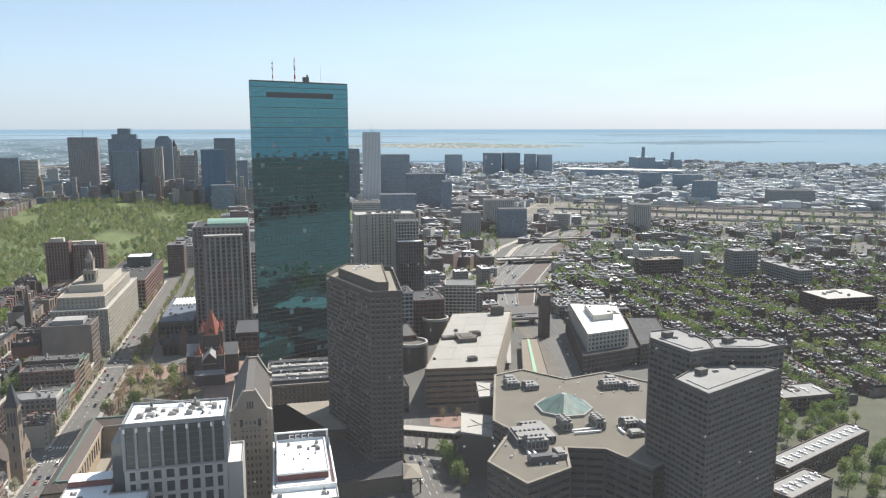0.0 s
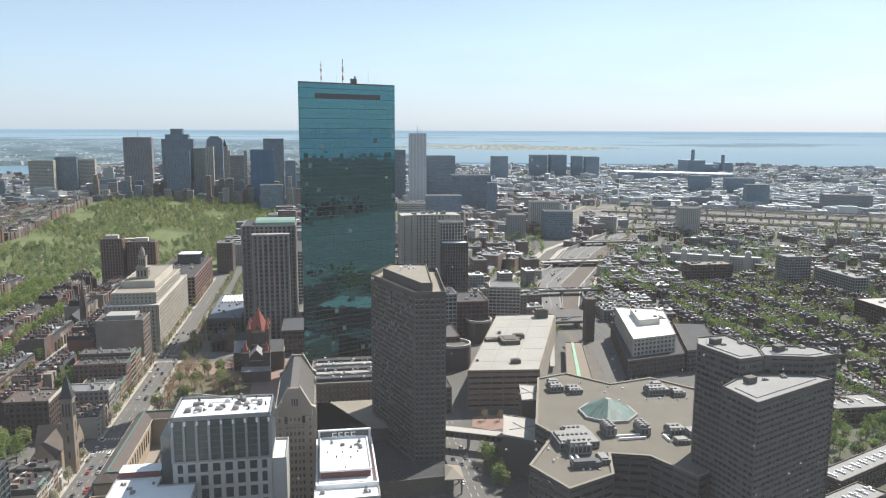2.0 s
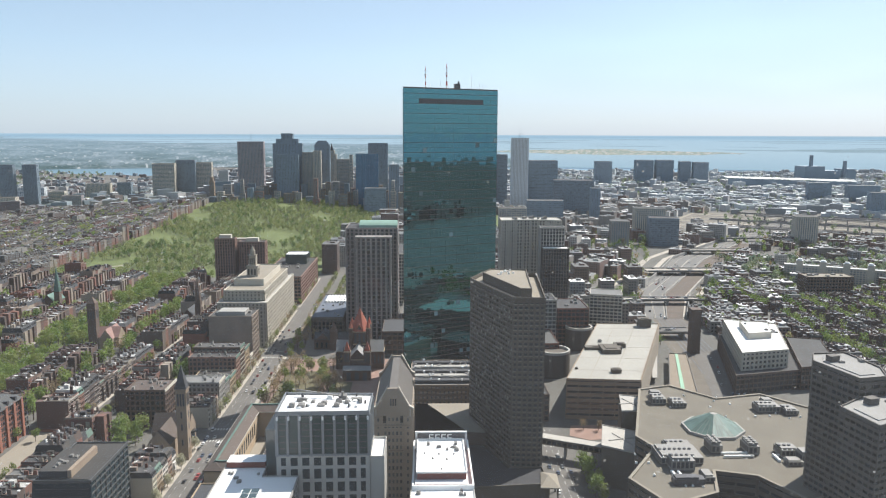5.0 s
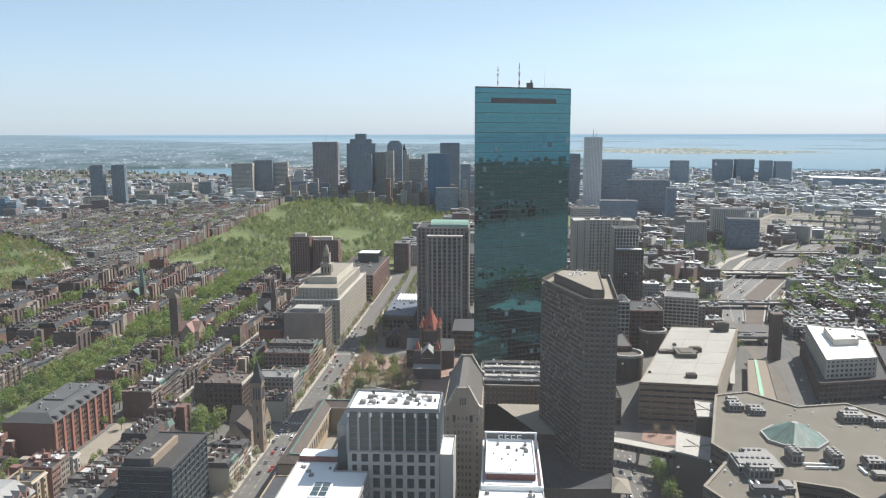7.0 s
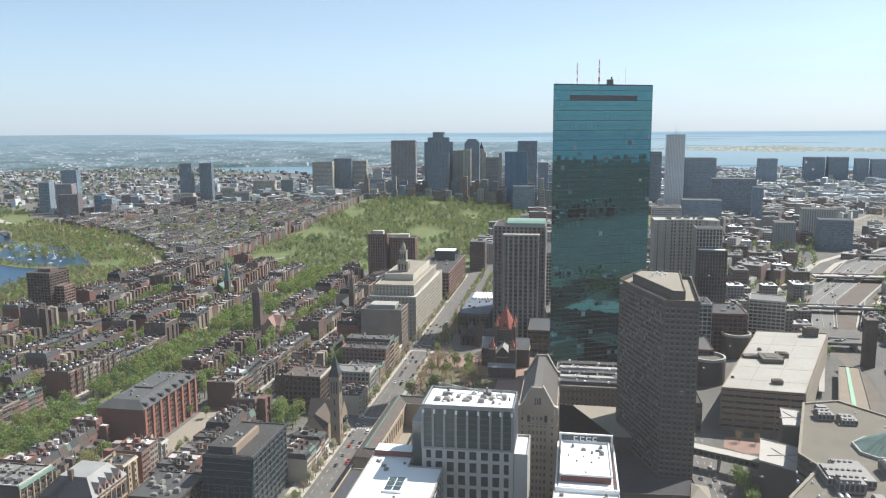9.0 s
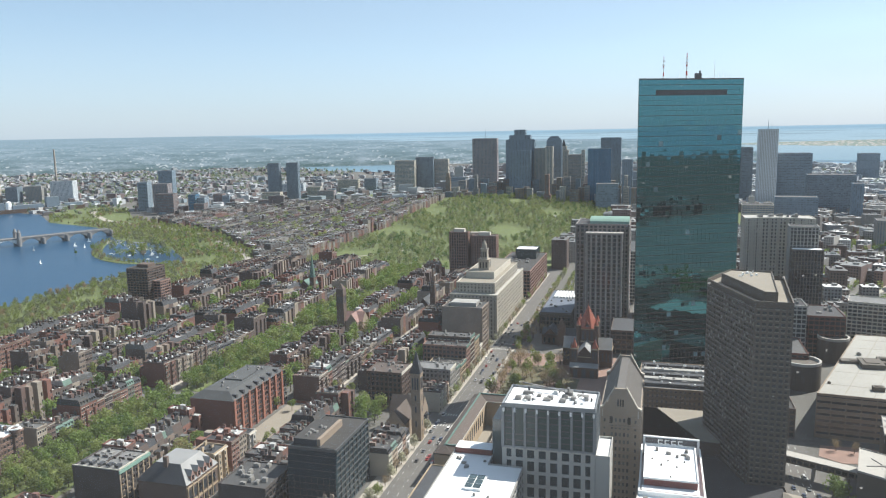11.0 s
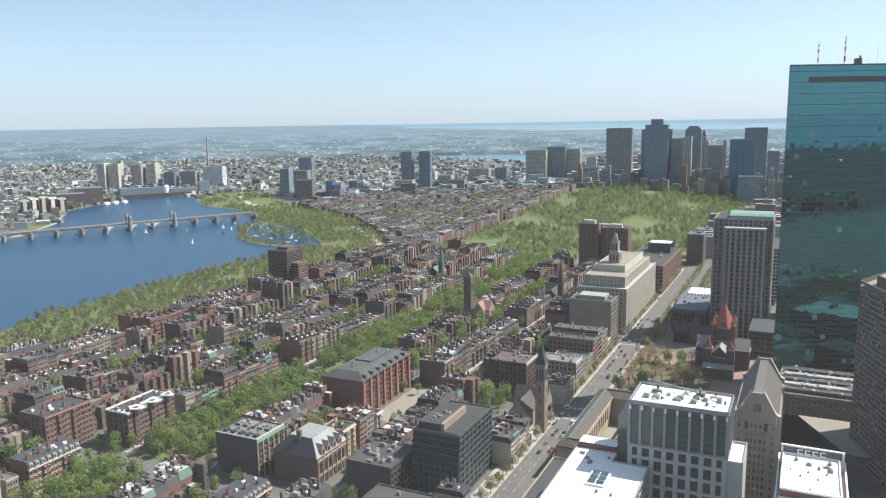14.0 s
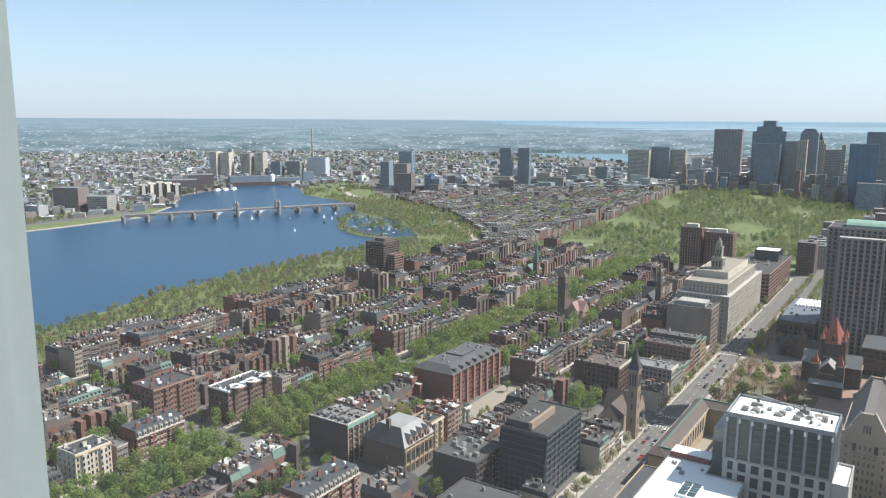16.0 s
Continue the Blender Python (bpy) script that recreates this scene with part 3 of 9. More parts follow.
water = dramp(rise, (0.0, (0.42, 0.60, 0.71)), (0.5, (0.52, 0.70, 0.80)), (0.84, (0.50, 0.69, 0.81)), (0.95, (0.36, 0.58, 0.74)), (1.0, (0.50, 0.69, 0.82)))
# low islands and spits, long thin streaks; a pale airfield spit further in
streak_ = dnoise(dcoord(0.0011, 9.0), 3)
isle = dmath("MULTIPLY", dmath("GREATER_THAN", streak_, 0.60), dmath("GREATER_THAN", rise, 0.42))
seam = dmix(isle, water, (0.36, 0.50, 0.56))
taper = dmath("SUBTRACT", 1.0, dmath("ABSOLUTE", dmath("DIVIDE", dmath("SUBTRACT", dx, 1180.0), 760.0)), clamp=True)
off_ = dmath("ABSOLUTE", dmath("SUBTRACT", dz, dmath("MULTIPLY_ADD", streak_, 34.0, 82.0)))
spit = dmath("GREATER_THAN", dmath("MULTIPLY", dmath("POWER", taper, 0.6), 19.0), off_)
seam = dmix(spit, seam, dramp(csep.outputs[1], (0.2, (0.40, 0.50, 0.45)), (0.6, (0.56, 0.58, 0.50)), (0.95, (0.74, 0.73, 0.68))))
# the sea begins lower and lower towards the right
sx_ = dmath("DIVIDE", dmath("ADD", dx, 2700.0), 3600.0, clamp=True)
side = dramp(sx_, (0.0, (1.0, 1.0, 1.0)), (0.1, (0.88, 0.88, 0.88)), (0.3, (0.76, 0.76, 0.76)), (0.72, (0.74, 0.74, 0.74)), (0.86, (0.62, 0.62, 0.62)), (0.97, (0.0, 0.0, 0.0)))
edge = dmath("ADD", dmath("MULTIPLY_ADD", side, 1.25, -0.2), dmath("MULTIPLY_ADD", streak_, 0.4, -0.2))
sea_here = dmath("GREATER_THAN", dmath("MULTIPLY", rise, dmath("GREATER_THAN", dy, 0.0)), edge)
# the ring glows by itself, its daylight is part of the colour
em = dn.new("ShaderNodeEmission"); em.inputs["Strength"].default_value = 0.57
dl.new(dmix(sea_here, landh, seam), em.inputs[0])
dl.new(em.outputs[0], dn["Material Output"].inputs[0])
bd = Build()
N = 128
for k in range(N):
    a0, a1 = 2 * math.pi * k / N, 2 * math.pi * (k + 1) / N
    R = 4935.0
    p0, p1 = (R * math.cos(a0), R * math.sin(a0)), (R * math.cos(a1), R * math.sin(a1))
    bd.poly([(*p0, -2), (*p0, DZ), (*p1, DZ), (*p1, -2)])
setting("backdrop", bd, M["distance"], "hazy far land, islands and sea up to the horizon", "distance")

# ---- the observation floor round the camera ----
M["room"] = mat("dim_plaster", (0.35, 0.35, 0.36), 0.9, 0.05, 2.0)
M["carpet"] = mat("dark_carpet", (0.05, 0.05, 0.06), 0.95, 0.2, 3.0)
M["alu"] = mat("pale_window_frame", (0.25, 0.295, 0.295), 0.45, 0.05, 4.0)
tw = Build()
tw.box(-26, 20, -46, 1.0, 0, 203.2)
setting("wall_tower_below", tw, M["darkgrey"], "dark grey tower under the observation floor", "tower")
for nm, box, mt, lab, cat in (
        ("floor", (-26, 20, -46, 1.0, 203.2, 203.4), M["carpet"], "dark carpet of the observation floor", "floor"),
        ("ceiling", (-26, 20, -46, 1.0, 206.7, 207.0), M["room"], "plain ceiling of the observation floor", "ceiling"),
        ("wall_back", (-26, 20, -46.3, -46, 203.4, 206.7), M["room"], "plain far wall of the observation floor", "wall"),
        ("wall_side", (-26.3, -26, -46, 1.0, 203.4, 206.7), M["room"], "plain side wall of the observation floor", "wall"),
        ("wall_core", (20, 20.3, -46, 1.0, 203.4, 206.7), M["room"], "plain side wall of the observation floor", "wall"),
        ("wall_sill", (-26, 20, 0.8, 1.0, 203.4, 203.75), M["alu"], "low window sill wall", "wall"),
        ("wall_head", (-26, 20, 0.8, 1.0, 206.3, 206.7), M["alu"], "wall strip over the window", "wall")):
    b = Build()
    b.box(*box, bottom=True)
    setting(nm, b, mt, lab, cat)
MULL_X = -1.91
for k in range(-8, 7):
    x0 = MULL_X + k * 3.4
    b = Build()
    b.box(x0 - 0.34, x0, 0.72, 1.0, 203.75, 206.3)
    b.box(x0 - 0.36, x0 + 0.02, 0.80, 0.92, 203.75, 206.3)
    if -26 < x0 < 20:
        setting("trim_mullion", b, M["alu"], "pale painted window mullion", "window frame")
# panes whose film of dust also stands in for the haze outside
M["pane"] = bpy.data.materials.new("dust_and_haze_pane")
M["pane"].use_nodes = True
gn, gl = M["pane"].node_tree.nodes, M["pane"].node_tree.links
gn.remove(gn["Principled BSDF"])
tr, dust, mx = gn.new("ShaderNodeBsdfTransparent"), gn.new("ShaderNodeBsdfTranslucent"), gn.new("ShaderNodeMixShader")
tr.inputs[0].default_value = (0.97, 0.985, 0.99, 1)
dust.inputs[0].default_value = (0.87, 0.88, 0.91, 1)
mx.inputs[0].default_value = 0.031
gl.new(tr.outputs[0], mx.inputs[1]); gl.new(dust.outputs[0], mx.inputs[2]); gl.new(mx.outputs[0], gn["Material Output"].inputs[0])
for k in range(-7, 6):
    x0 = MULL_X + k * 3.4
    b = Build()
    b.poly([(x0 + 0.02, 0.86, 203.75), (x0 + 3.04, 0.86, 203.75), (x0 + 3.04, 0.86, 206.3), (x0 + 0.02, 0.86, 206.3)])
    o = setting("window_pane", b, M["pane"], "clear window pane with a film of dust, veiled for haze", "window")
    o.visible_shadow = False

# specks of dust and dried drops on the panes
M["speck"] = bpy.data.materials.new("dried_dust_specks")
M["speck"].use_nodes = True
sn, sl = M["speck"].node_tree.nodes, M["speck"].node_tree.links
sn.remove(sn["Principled BSDF"])
st, sd, sx = sn.new("ShaderNodeBsdfTransparent"), sn.new("ShaderNodeBsdfTranslucent"), sn.new("ShaderNodeMixShader")
sd.inputs[0].default_value = (0.9, 0.88, 0.84, 1)
sx.inputs[0].default_value = 0.22
sl.new(st.outputs[0], sx.inputs[1]); sl.new(sd.outputs[0], sx.inputs[2]); sl.new(sx.outputs[0], sn["Material Output"].inputs[0])
sp, sb = random.Random(17), Build()
for _ in range(210):
    x, z, q = sp.gauss(0.22, 0.38), sp.uniform(204.42, 204.98), sp.uniform(0.0006, 0.0015)
    e = sp.uniform(0.7, 1.6)
    sb.poly([(x + q * e * math.cos(k * math.pi / 3), 0.857, z + q * math.sin(k * math.pi / 3)) for k in range(6)])
o = tagged(part("dust_specks", sb, M["speck"]), "pale dried specks of dust on the window pane", "dust", kind="stuff")
o.visible_shadow = False


# ---- towers and large buildings ----
def tower(name, label, category, poly, **kw):
    poly = ccw(poly)
    cx, cy = sum(p[0] for p in poly) / len(poly), sum(p[1] for p in poly) / len(poly)
    th = thing(name, label, category, cx, cy)
    loc = [(x - cx, y - cy) for x, y in poly]
    args = dict(kw)
    office(th, loc, args.pop("z0", 0.0), args.pop("z1"), args.pop("floors"), args.pop("bay"), args.pop("wall"), args.pop("glass"), **args)
    return th, cx, cy, loc


# mirror-glass tower
def mirror_glass():
    m = mat("mirror_glass", (0.06, 0.215, 0.255), 0.03, 0.05, 0.05)
    p = m.node_tree.nodes["Principled BSDF"]
    p.inputs["Metallic"].default_value = 0.98
    return m


M["mirror"] = mirror_glass()
HAN = [(-17, 607), (61.5, 646), (62.5, 682), (-16, 643)]
HH = 242.5
th = thing("glass_skyscraper", "tall slab of blue-green mirror glass mirroring sky and city", "skyscraper", 22, 645)
loc = [(x - 22, y - 645) for x, y in HAN]
b = Build(); b.prism(inset(ccw(loc), 0.3), 0, HH - 0.6); part("core", b, M["darkunit"], th)
b = Build(); rim(b, ccw(loc), HH - 0.9, HH, 0.5); part("parapet", b, M["darkgrey"], th)
b = Build(); b.prism(inset(ccw(loc), 0.6), HH - 1.0, HH - 0.5); part("roof", b, M["greyroof"], th)
panes, grid, odd_panes = Build(), Build(), Build()
for i in range(4):
    a, c = Vector(loc[i]), Vector(loc[(i + 1) % 4])
    ln = (c - a).length
    u = (c - a) / ln
    nrm = Vector((u.y, -u.x))
    nb, nf = round(ln / 3.5), 62
    w, fh = ln / nb, (HH - 1.0) / nf
    for f in range(nf):
        for k in range(nb):
            if f == nf - 3 and 0.16 < (k + 0.5) / nb < 0.85 and i == 0:
                continue
            p = a + u * ((k + 0.5) * w)
            h, z = w / 2 - 0.06, f * fh
            t1, t2 = rnd.gauss(0, 0.006), rnd.gauss(0, 0.009)
            l, r = p - u * h + nrm * t1, p + u * h - nrm * t1
            (odd_panes if rnd.random() < 0.011 and f < nf - 8 else panes).poly([(l.x, l.y, z + 0.06), (r.x, r.y, z + 0.06), (r.x + nrm.x * t2, r.y + nrm.y * t2, z + fh - 0.06), (l.x + nrm.x * t2, l.y + nrm.y * t2, z + fh - 0.06)])
    yaw = math.atan2(u.y, u.x)
    mid = (a + c) / 2 - nrm * 0.12
    for f in range(nf + 1):
        wide = 0.22 if f % 2 else 0.08
        grid.obox(mid.x + nrm.x * 0.06, mid.y + nrm.y * 0.06, ln, 0.3, f * fh - wide, f * fh + wide, yaw)
    for k in range(nb + 1):
        p = a + u * (k * w) - nrm * 0.12
        grid.obox(p.x, p.y, 0.16, 0.2, 0, HH - 1, yaw)
part("window_panes", panes, M["mirror"], th, "blue-green mirror panes", "stuff")
# about one pane in a hundred has a paler tone
M["palepane"] = mat("pale_blue_green_pane", (0.15, 0.235, 0.25), 0.25, 0.1, 0.3, island=0.5)
part("blind_panes", odd_panes, M["palepane"], th, "scattered panes of a paler blue-green", "stuff")
part("mullions", grid, M["darkgrey"], th, kind="stuff")
b = Build()
u = (Vector(loc[1]) - Vector(loc[0])).normalized()
p = Vector(loc[0]) + u * 44.3 + Vector((-u.y, u.x)) * 0.15
b.obox(p.x, p.y, 60.3, 0.2, HH - 1 - 3 * (HH - 1) / 62, HH - 1 - 2 * (HH - 1) / 62, math.atan2(u.y, u.x))
part("louvre", b, M["darkunit"], th, "dark louvre slot")
M["mast_red"] = mat("red_mast_paint", (0.45, 0.08, 0.05), 0.6, 0.1, 1.0)
for k, (s, dp, h, r) in enumerate(((0.295, 12, 18, 0.55), (0.53, 14, 21, 0.8), (0.79, 12, 16, 0.25), (0.41, 5, 7, 0.15), (0.62, 5, 8, 0.15), (0.68, 6, 7, 0.12), (0.79, 6, 6, 0.12), (0.83, 5, 7, 0.15), (0.87, 6, 5, 0.12), (0.90, 8, 6, 0.12), (0.55, 4, 5, 0.12), (0.30, 4, 4, 0.12), (0.10, 6, 4, 0.12))):
    p = Vector(loc[0]) + u * (s * 87.7) + Vector((-u.y, u.x)) * dp
    b = Build()
    for j in range(6):
        b.cone(p.x, p.y, r * (1 - 0.12 * j), r * (1 - 0.12 * (j + 1)), HH - 0.5 + j * h / 6, HH - 0.5 + (j + 1) * h / 6, 6, j % 2 if r > 0.5 else 0)
    if r > 0.5:
        b.cone(p.x, p.y, 1.1, 1.1, HH + h * 0.55, HH + h * 0.62, 8)
        b.cone(p.x, p.y, 0.9, 0.9, HH + h * 0.75, HH + h * 0.8, 8)
    part("mast", b, [M["white"], M["mast_red"]], th, "roof antenna mast")
p = Vector(loc[0]) + u * (0.58 * 87.7) + Vector((-u.y, u.x)) * 4
b = Build(); b.obox(p.x, p.y, 4.5, 3, HH - 0.5, HH + 4, math.atan2(u.y, u.x)); b.obox(p.x + 1.2, p.y, 1, 1, HH + 4, HH + 6, 0.4)
part("roof_crane", b, M["darkunit"], th, "dark window-washing crane")

# brown hotel slab
M["paleframe"] = mat("tan_window_sill", (0.16, 0.142, 0.12), 0.8, 0.1, 0.5, island=0.35)
th, cx, cy, loc = tower("hotel_tower", "dark brown-grey concrete hotel slab with small windows", "hotel",
                        [(51, 426), (70, 425), (76, 502), (40, 509), (30, 486)], z0=8, z1=110, floors=33, bay=3.3, wall=M["darkcon"], glass=M["hotel_glass"],
                        band=1.3, pier=1.2, deep=0.5, roof=M["tan"], panes=280, sides=None, tilt=0.01, sill=M["paleframe"])
b = Build(); q = inset(loc, 0.8); b.prism(q, 0, 8.2); part("base", b, M["darkcon"], th)
b = Build(); q = inset(loc, 7.5); b.prism(q, 109.6, 115.5, 0, 1); rim(b, q, 115.0, 116.3, 0.5); part("penthouse", b, [M["darkcon"], M["tan"]], th)
b = Build(); rim(b, loc, 109.5, 112.5, 0.6); part("parapet", b, M["darkcon"], th)
roof_kit(th, -9, 9, 5, 30, 115.5, 9, 3, (0.8, 1.6), (0.5, 1.2), M["white"])

# podium, canopy and footbridge at the foot of the slab
th = thing("hotel_podium", "low brown podium at the foot of the hotel slab", "building", 46, 440)
b = Build(); b.prism([(-20, -42), (25, -38), (24, -16), (4, -15.5), (-17.5, 46), (-27, 40)], 0, 9, 0, 1); part("wall", b, [M["darkcon"], M["tar"]], th)
b = Build(); rim(b, [(-20, -42), (25, -38), (24, -16), (4, -15.5), (-17.5, 46), (-27, 40)], 8.8, 10, 0.5); part("parapet", b, M["darkcon"], th)
th = thing("entrance_canopy", "tan sloped canopy over the hotel entrance", "canopy", 71, 405)
b = Build(); b.prism([(-6, -8), (5, -9), (6, 9), (-3, 12)], 9.2, 9.9); b.poly([(-6, -8, 9.9), (5, -9, 9.9), (0, 2, 12.5)]); b.poly([(5, -9, 9.9), (6, 9, 9.9), (0, 2, 12.5)]); b.poly([(6, 9, 9.9), (-3, 12, 9.9), (0, 2, 12.5)]); b.poly([(-3, 12, 9.9), (-6, -8, 9.9), (0, 2, 12.5)]); part("roof", b, M["tan"], th)
for px, py in ((-4, -6), (4, -7), (5, 7)):
    b = Build(); b.box(px - 0.4, px + 0.4, py - 0.4, py + 0.4, 0, 9.3); part("post", b, M["darkcon"], th)
th = thing("footbridge", "covered brown footbridge across the hotel road", "bridge", 98, 455, 0, math.atan2(-20, 44))
b = Build(); b.box(-24, 24, -3.5, 3.5, 8, 12, 0); part("deck", b, M["darkcon"], th)
b = Build(); b.box(-24.2, 24.2, -3.8, 3.8, 12, 12.6); part("roof", b, M["greyroof"], th)
for x in (-8, 10):
    b = Build(); b.box(x - 0.8, x + 0.8, -2, 2, 0, 8); part("pier", b, M["concrete"], th)
b = Build()
for k in range(14):
    b.box(-23 + k * 3.4, -20.4 + k * 3.4, -3.62, -3.5, 9, 11)
part("windows", b, M["glass"], th)

# dark twin hotel towers
M["twin_glass"] = mat("dark_hotel_glass", (0.03, 0.033, 0.036), 0.2, 0.1, 0.3, second=[(0.045, 0.045, 0.045), (0.03, 0.03, 0.03), (0.07, 0.068, 0.062), (0.04, 0.045, 0.05), (0.10, 0.097, 0.09), (0.03, 0.035, 0.04)], island=0.3)
M["duskroof"] = mat("mid_grey_roof", (0.245, 0.24, 0.228), 0.9, 0.18, 0.2)
for nm, pts, h in (("hotel_tower", [(175, 301), (179, 279), (231, 303), (226, 310), (204, 315), (190, 312)], 92),
                   ("hotel_tower", [(183, 340), (190, 313), (204, 316), (209, 329), (206, 354), (189, 352)], 100),
                   ("hotel_tower", [(205, 317), (227, 311), (241, 314), (237, 328), (214, 333), (209, 328)], 100)):
    th, cx, cy, loc = tower(nm, "dark grey hotel tower with window bands, pale flat roof", "hotel", pts, z0=0, z1=h, floors=32, bay=3.2, wall=M["darkgrey"], glass=M["twin_glass"],
                            band=1.5, pier=0.5, deep=0.4, roof=M["duskroof"], panes=120, tilt=0.01)
    roof_kit(th, -8, 12, -8, 12, h, 3, 5, (1.5, 2.5), (1, 1.6))
    q = inset(ccw(loc), 4.5)
    b = Build(); b.prism(q, h - 0.1, h + 0.35); part("roof_deck", b, M["duskroof"], th)
    b = Build(); b.obox(q[0][0] * 0.5, q[0][1] * 0.5 + 3, 5, 3.5, h + 0.3, h + 3.0, 0.3); b.obox(q[0][0] * 0.5, q[0][1] * 0.5 + 3, 5.4, 3.9, h + 3.0, h + 3.2, 0.3); part("stair_head", b, M["darkgrey"], th)

# shopping mall with its skylight
MALL = [(100, 348), (112, 320), (139, 332), (146, 355), (165, 349), (178, 322), (250, 360), (255, 430), (237, 446), (219, 469), (187, 461), (165, 487), (142, 479), (118, 400), (124, 385)]
M["mallroof"] = mat("tan_grey_roof_gravel", (0.142, 0.128, 0.102), 0.95, 0.2, 0.3)
th, cx, cy, loc = tower("shopping_mall", "low many-sided dark mall with a flat tan roof", "mall", MALL, z0=0, z1=38, floors=9, bay=8, wall=M["darkcon"], glass=M["glass"], band=2.4, pier=0.8, deep=0.4, roof=M["mallroof"], joined=True)
b = Build(); rim(b, ccw(loc), 38.0, 38.9, 1.5); part("coping", b, M["tan"], th)
sk = part("skylight", Build(), M["glass_t"], th)
b = Build()
OX, OY = 166 - cx, 411 - cy
b.cone(OX, OY, 17.5, 17.5, 38, 39.6, 8, 0, math.pi / 8)
part("kerb", b, M["concrete"], th)
M["skyglass"] = mat("pale_green_skylight_glass", (0.115, 0.175, 0.15), 0.35, 0.15, 0.3, island=0.2)
b = Build()
for k in range(8):
    a0, a1 = math.pi / 8 + k * math.pi / 4, math.pi / 8 + (k + 1) * math.pi / 4
    for j in range(4):
        r0, r1 = 16.5 - j * 3.6, 16.5 - (j + 1) * 3.6
        z0, z1 = 39.6 + j * 2.0, 39.6 + (j + 1) * 2.0
        for s in range(4):
            e = lambda r, q, z: (OX + r * (math.cos(a0) * (1 - q) + math.cos(a1) * q), OY + r * (math.sin(a0) * (1 - q) + math.sin(a1) * q), z)
            b.poly([e(r0, s / 4 + 0.012, z0), e(r0, (s + 1) / 4 - 0.012, z0), e(r1, (s + 1) / 4 - 0.012, z1), e(r1, s / 4 + 0.012, z1)])
sk.data = b.mesh("skylight", M["skyglass"])
b = Build(); b.cone(OX, OY, 16.45, 1.9, 39.5, 47.5, 8, 0, math.pi / 8); part("skylight_frame", b, M["concrete"], th)
for (mx_, my, lx, ly, h, mt) in ((132, 372, 22, 17, 5, "unit"), (130, 360, 12, 8, 7, "unit"), (136, 384, 14, 9, 4, "unit"), (128, 343, 15, 5, 4, "darkunit"), (139, 348, 5, 9, 3.5, "unit"),
                             (147, 455, 9, 9, 5, "unit"), (158, 450, 9, 10, 4, "unit"), (149, 466, 7, 6, 4, "unit"), (210, 440, 14, 9, 5, "unit"), (222, 436, 8, 10, 4, "unit"), (214, 448, 7, 6, 5, "unit"),
                             (192, 376, 10, 9, 5, "unit"), (199, 368, 9, 8, 6, "unit"), (190, 364, 8, 6, 3, "unit"), (155, 382, 6, 11, 6, "unit"), (174, 380, 6, 11, 6, "unit")):
    b = Build(); b.box(-lx / 2, lx / 2, -ly / 2, ly / 2, 0.5, h * 0.8); b.box(-lx * 0.45, lx * 0.3, -ly * 0.4, ly * 0.4, h * 0.8, h)
    b.box(-lx / 2 + 0.3, lx / 2 - 0.3, -ly / 2 + 0.3, ly / 2 - 0.3, 0, 0.5, 1)
    for k in range(int(lx / 2.2)):
        b.box(-lx / 2 + 0.5 + k * 2.2, -lx / 2 + 2.1 + k * 2.2, -ly / 2 - 0.06, -ly / 2 + 0.1, h * 0.25, h * 0.7, 1)
    for k in range(int(ly / 2.2)):
        b.box(-lx / 2 - 0.06, -lx / 2 + 0.1, -ly / 2 + 0.5 + k * 2.2, -ly / 2 + 2.1 + k * 2.2, h * 0.25, h * 0.7, 1)
    if lx * ly > 75:
        for k in range(int(lx / 3)):
            b.cone(-lx * 0.42 + k * 2.6, 0, 0.9, 0.8, h, h + 0.6, 10, 1)
            b.box(-lx * 0.45 + k * 2.6, -lx * 0.45 + k * 2.6 + 0.5, -ly * 0.5, ly * 0.46, h * 0.8, h * 0.8 + 0.5, 2)
    if h == 6 and ly == 11:
        for k in range(4):
            for j in (-1, 1):
                b.cone(j * lx * 0.25, -ly * 0.38 + k * ly * 0.25, 1.1, 1.0, h, h + 0.8, 10)
    o = part("roof_unit", b, [M[mt], M["darkunit"], M["white"]], th); o.location = (mx_ - cx, my - cy, 38)
for (px, py, lx, ly) in ((165, 372, 16, 0.9), (165, 376, 16, 0.9), (184, 370, 1, 8), (188, 373, 8, 1), (165, 400, 0.8, 0.8), (124, 352, 1, 6), (127, 352, 1, 6)):
    b = Build(); b.box(-lx / 2, lx / 2, -ly / 2, ly / 2, 0.4, 1.4); b.box(-lx / 2, -lx / 2 + 0.3, -ly / 2, ly / 2, 0, 0.4); b.box(lx / 2 - 0.3, lx / 2, -ly / 2, ly / 2, 0, 0.4)
    o = part("duct", b, M["white"], th, "white roof duct"); o.location = (px - cx, py - cy, 38)
roof_kit(th, 105 - cx, 135 - cx, 335 - cy, 380 - cy, 38, 10, 8, (0.7, 1.3), (0.6, 1.2), M["white"])
roof_kit(th, 145 - cx, 230 - cx, 425 - cy, 468 - cy, 38, 14, 9, (0.7, 1.3), (0.6, 1.2), M["white"])
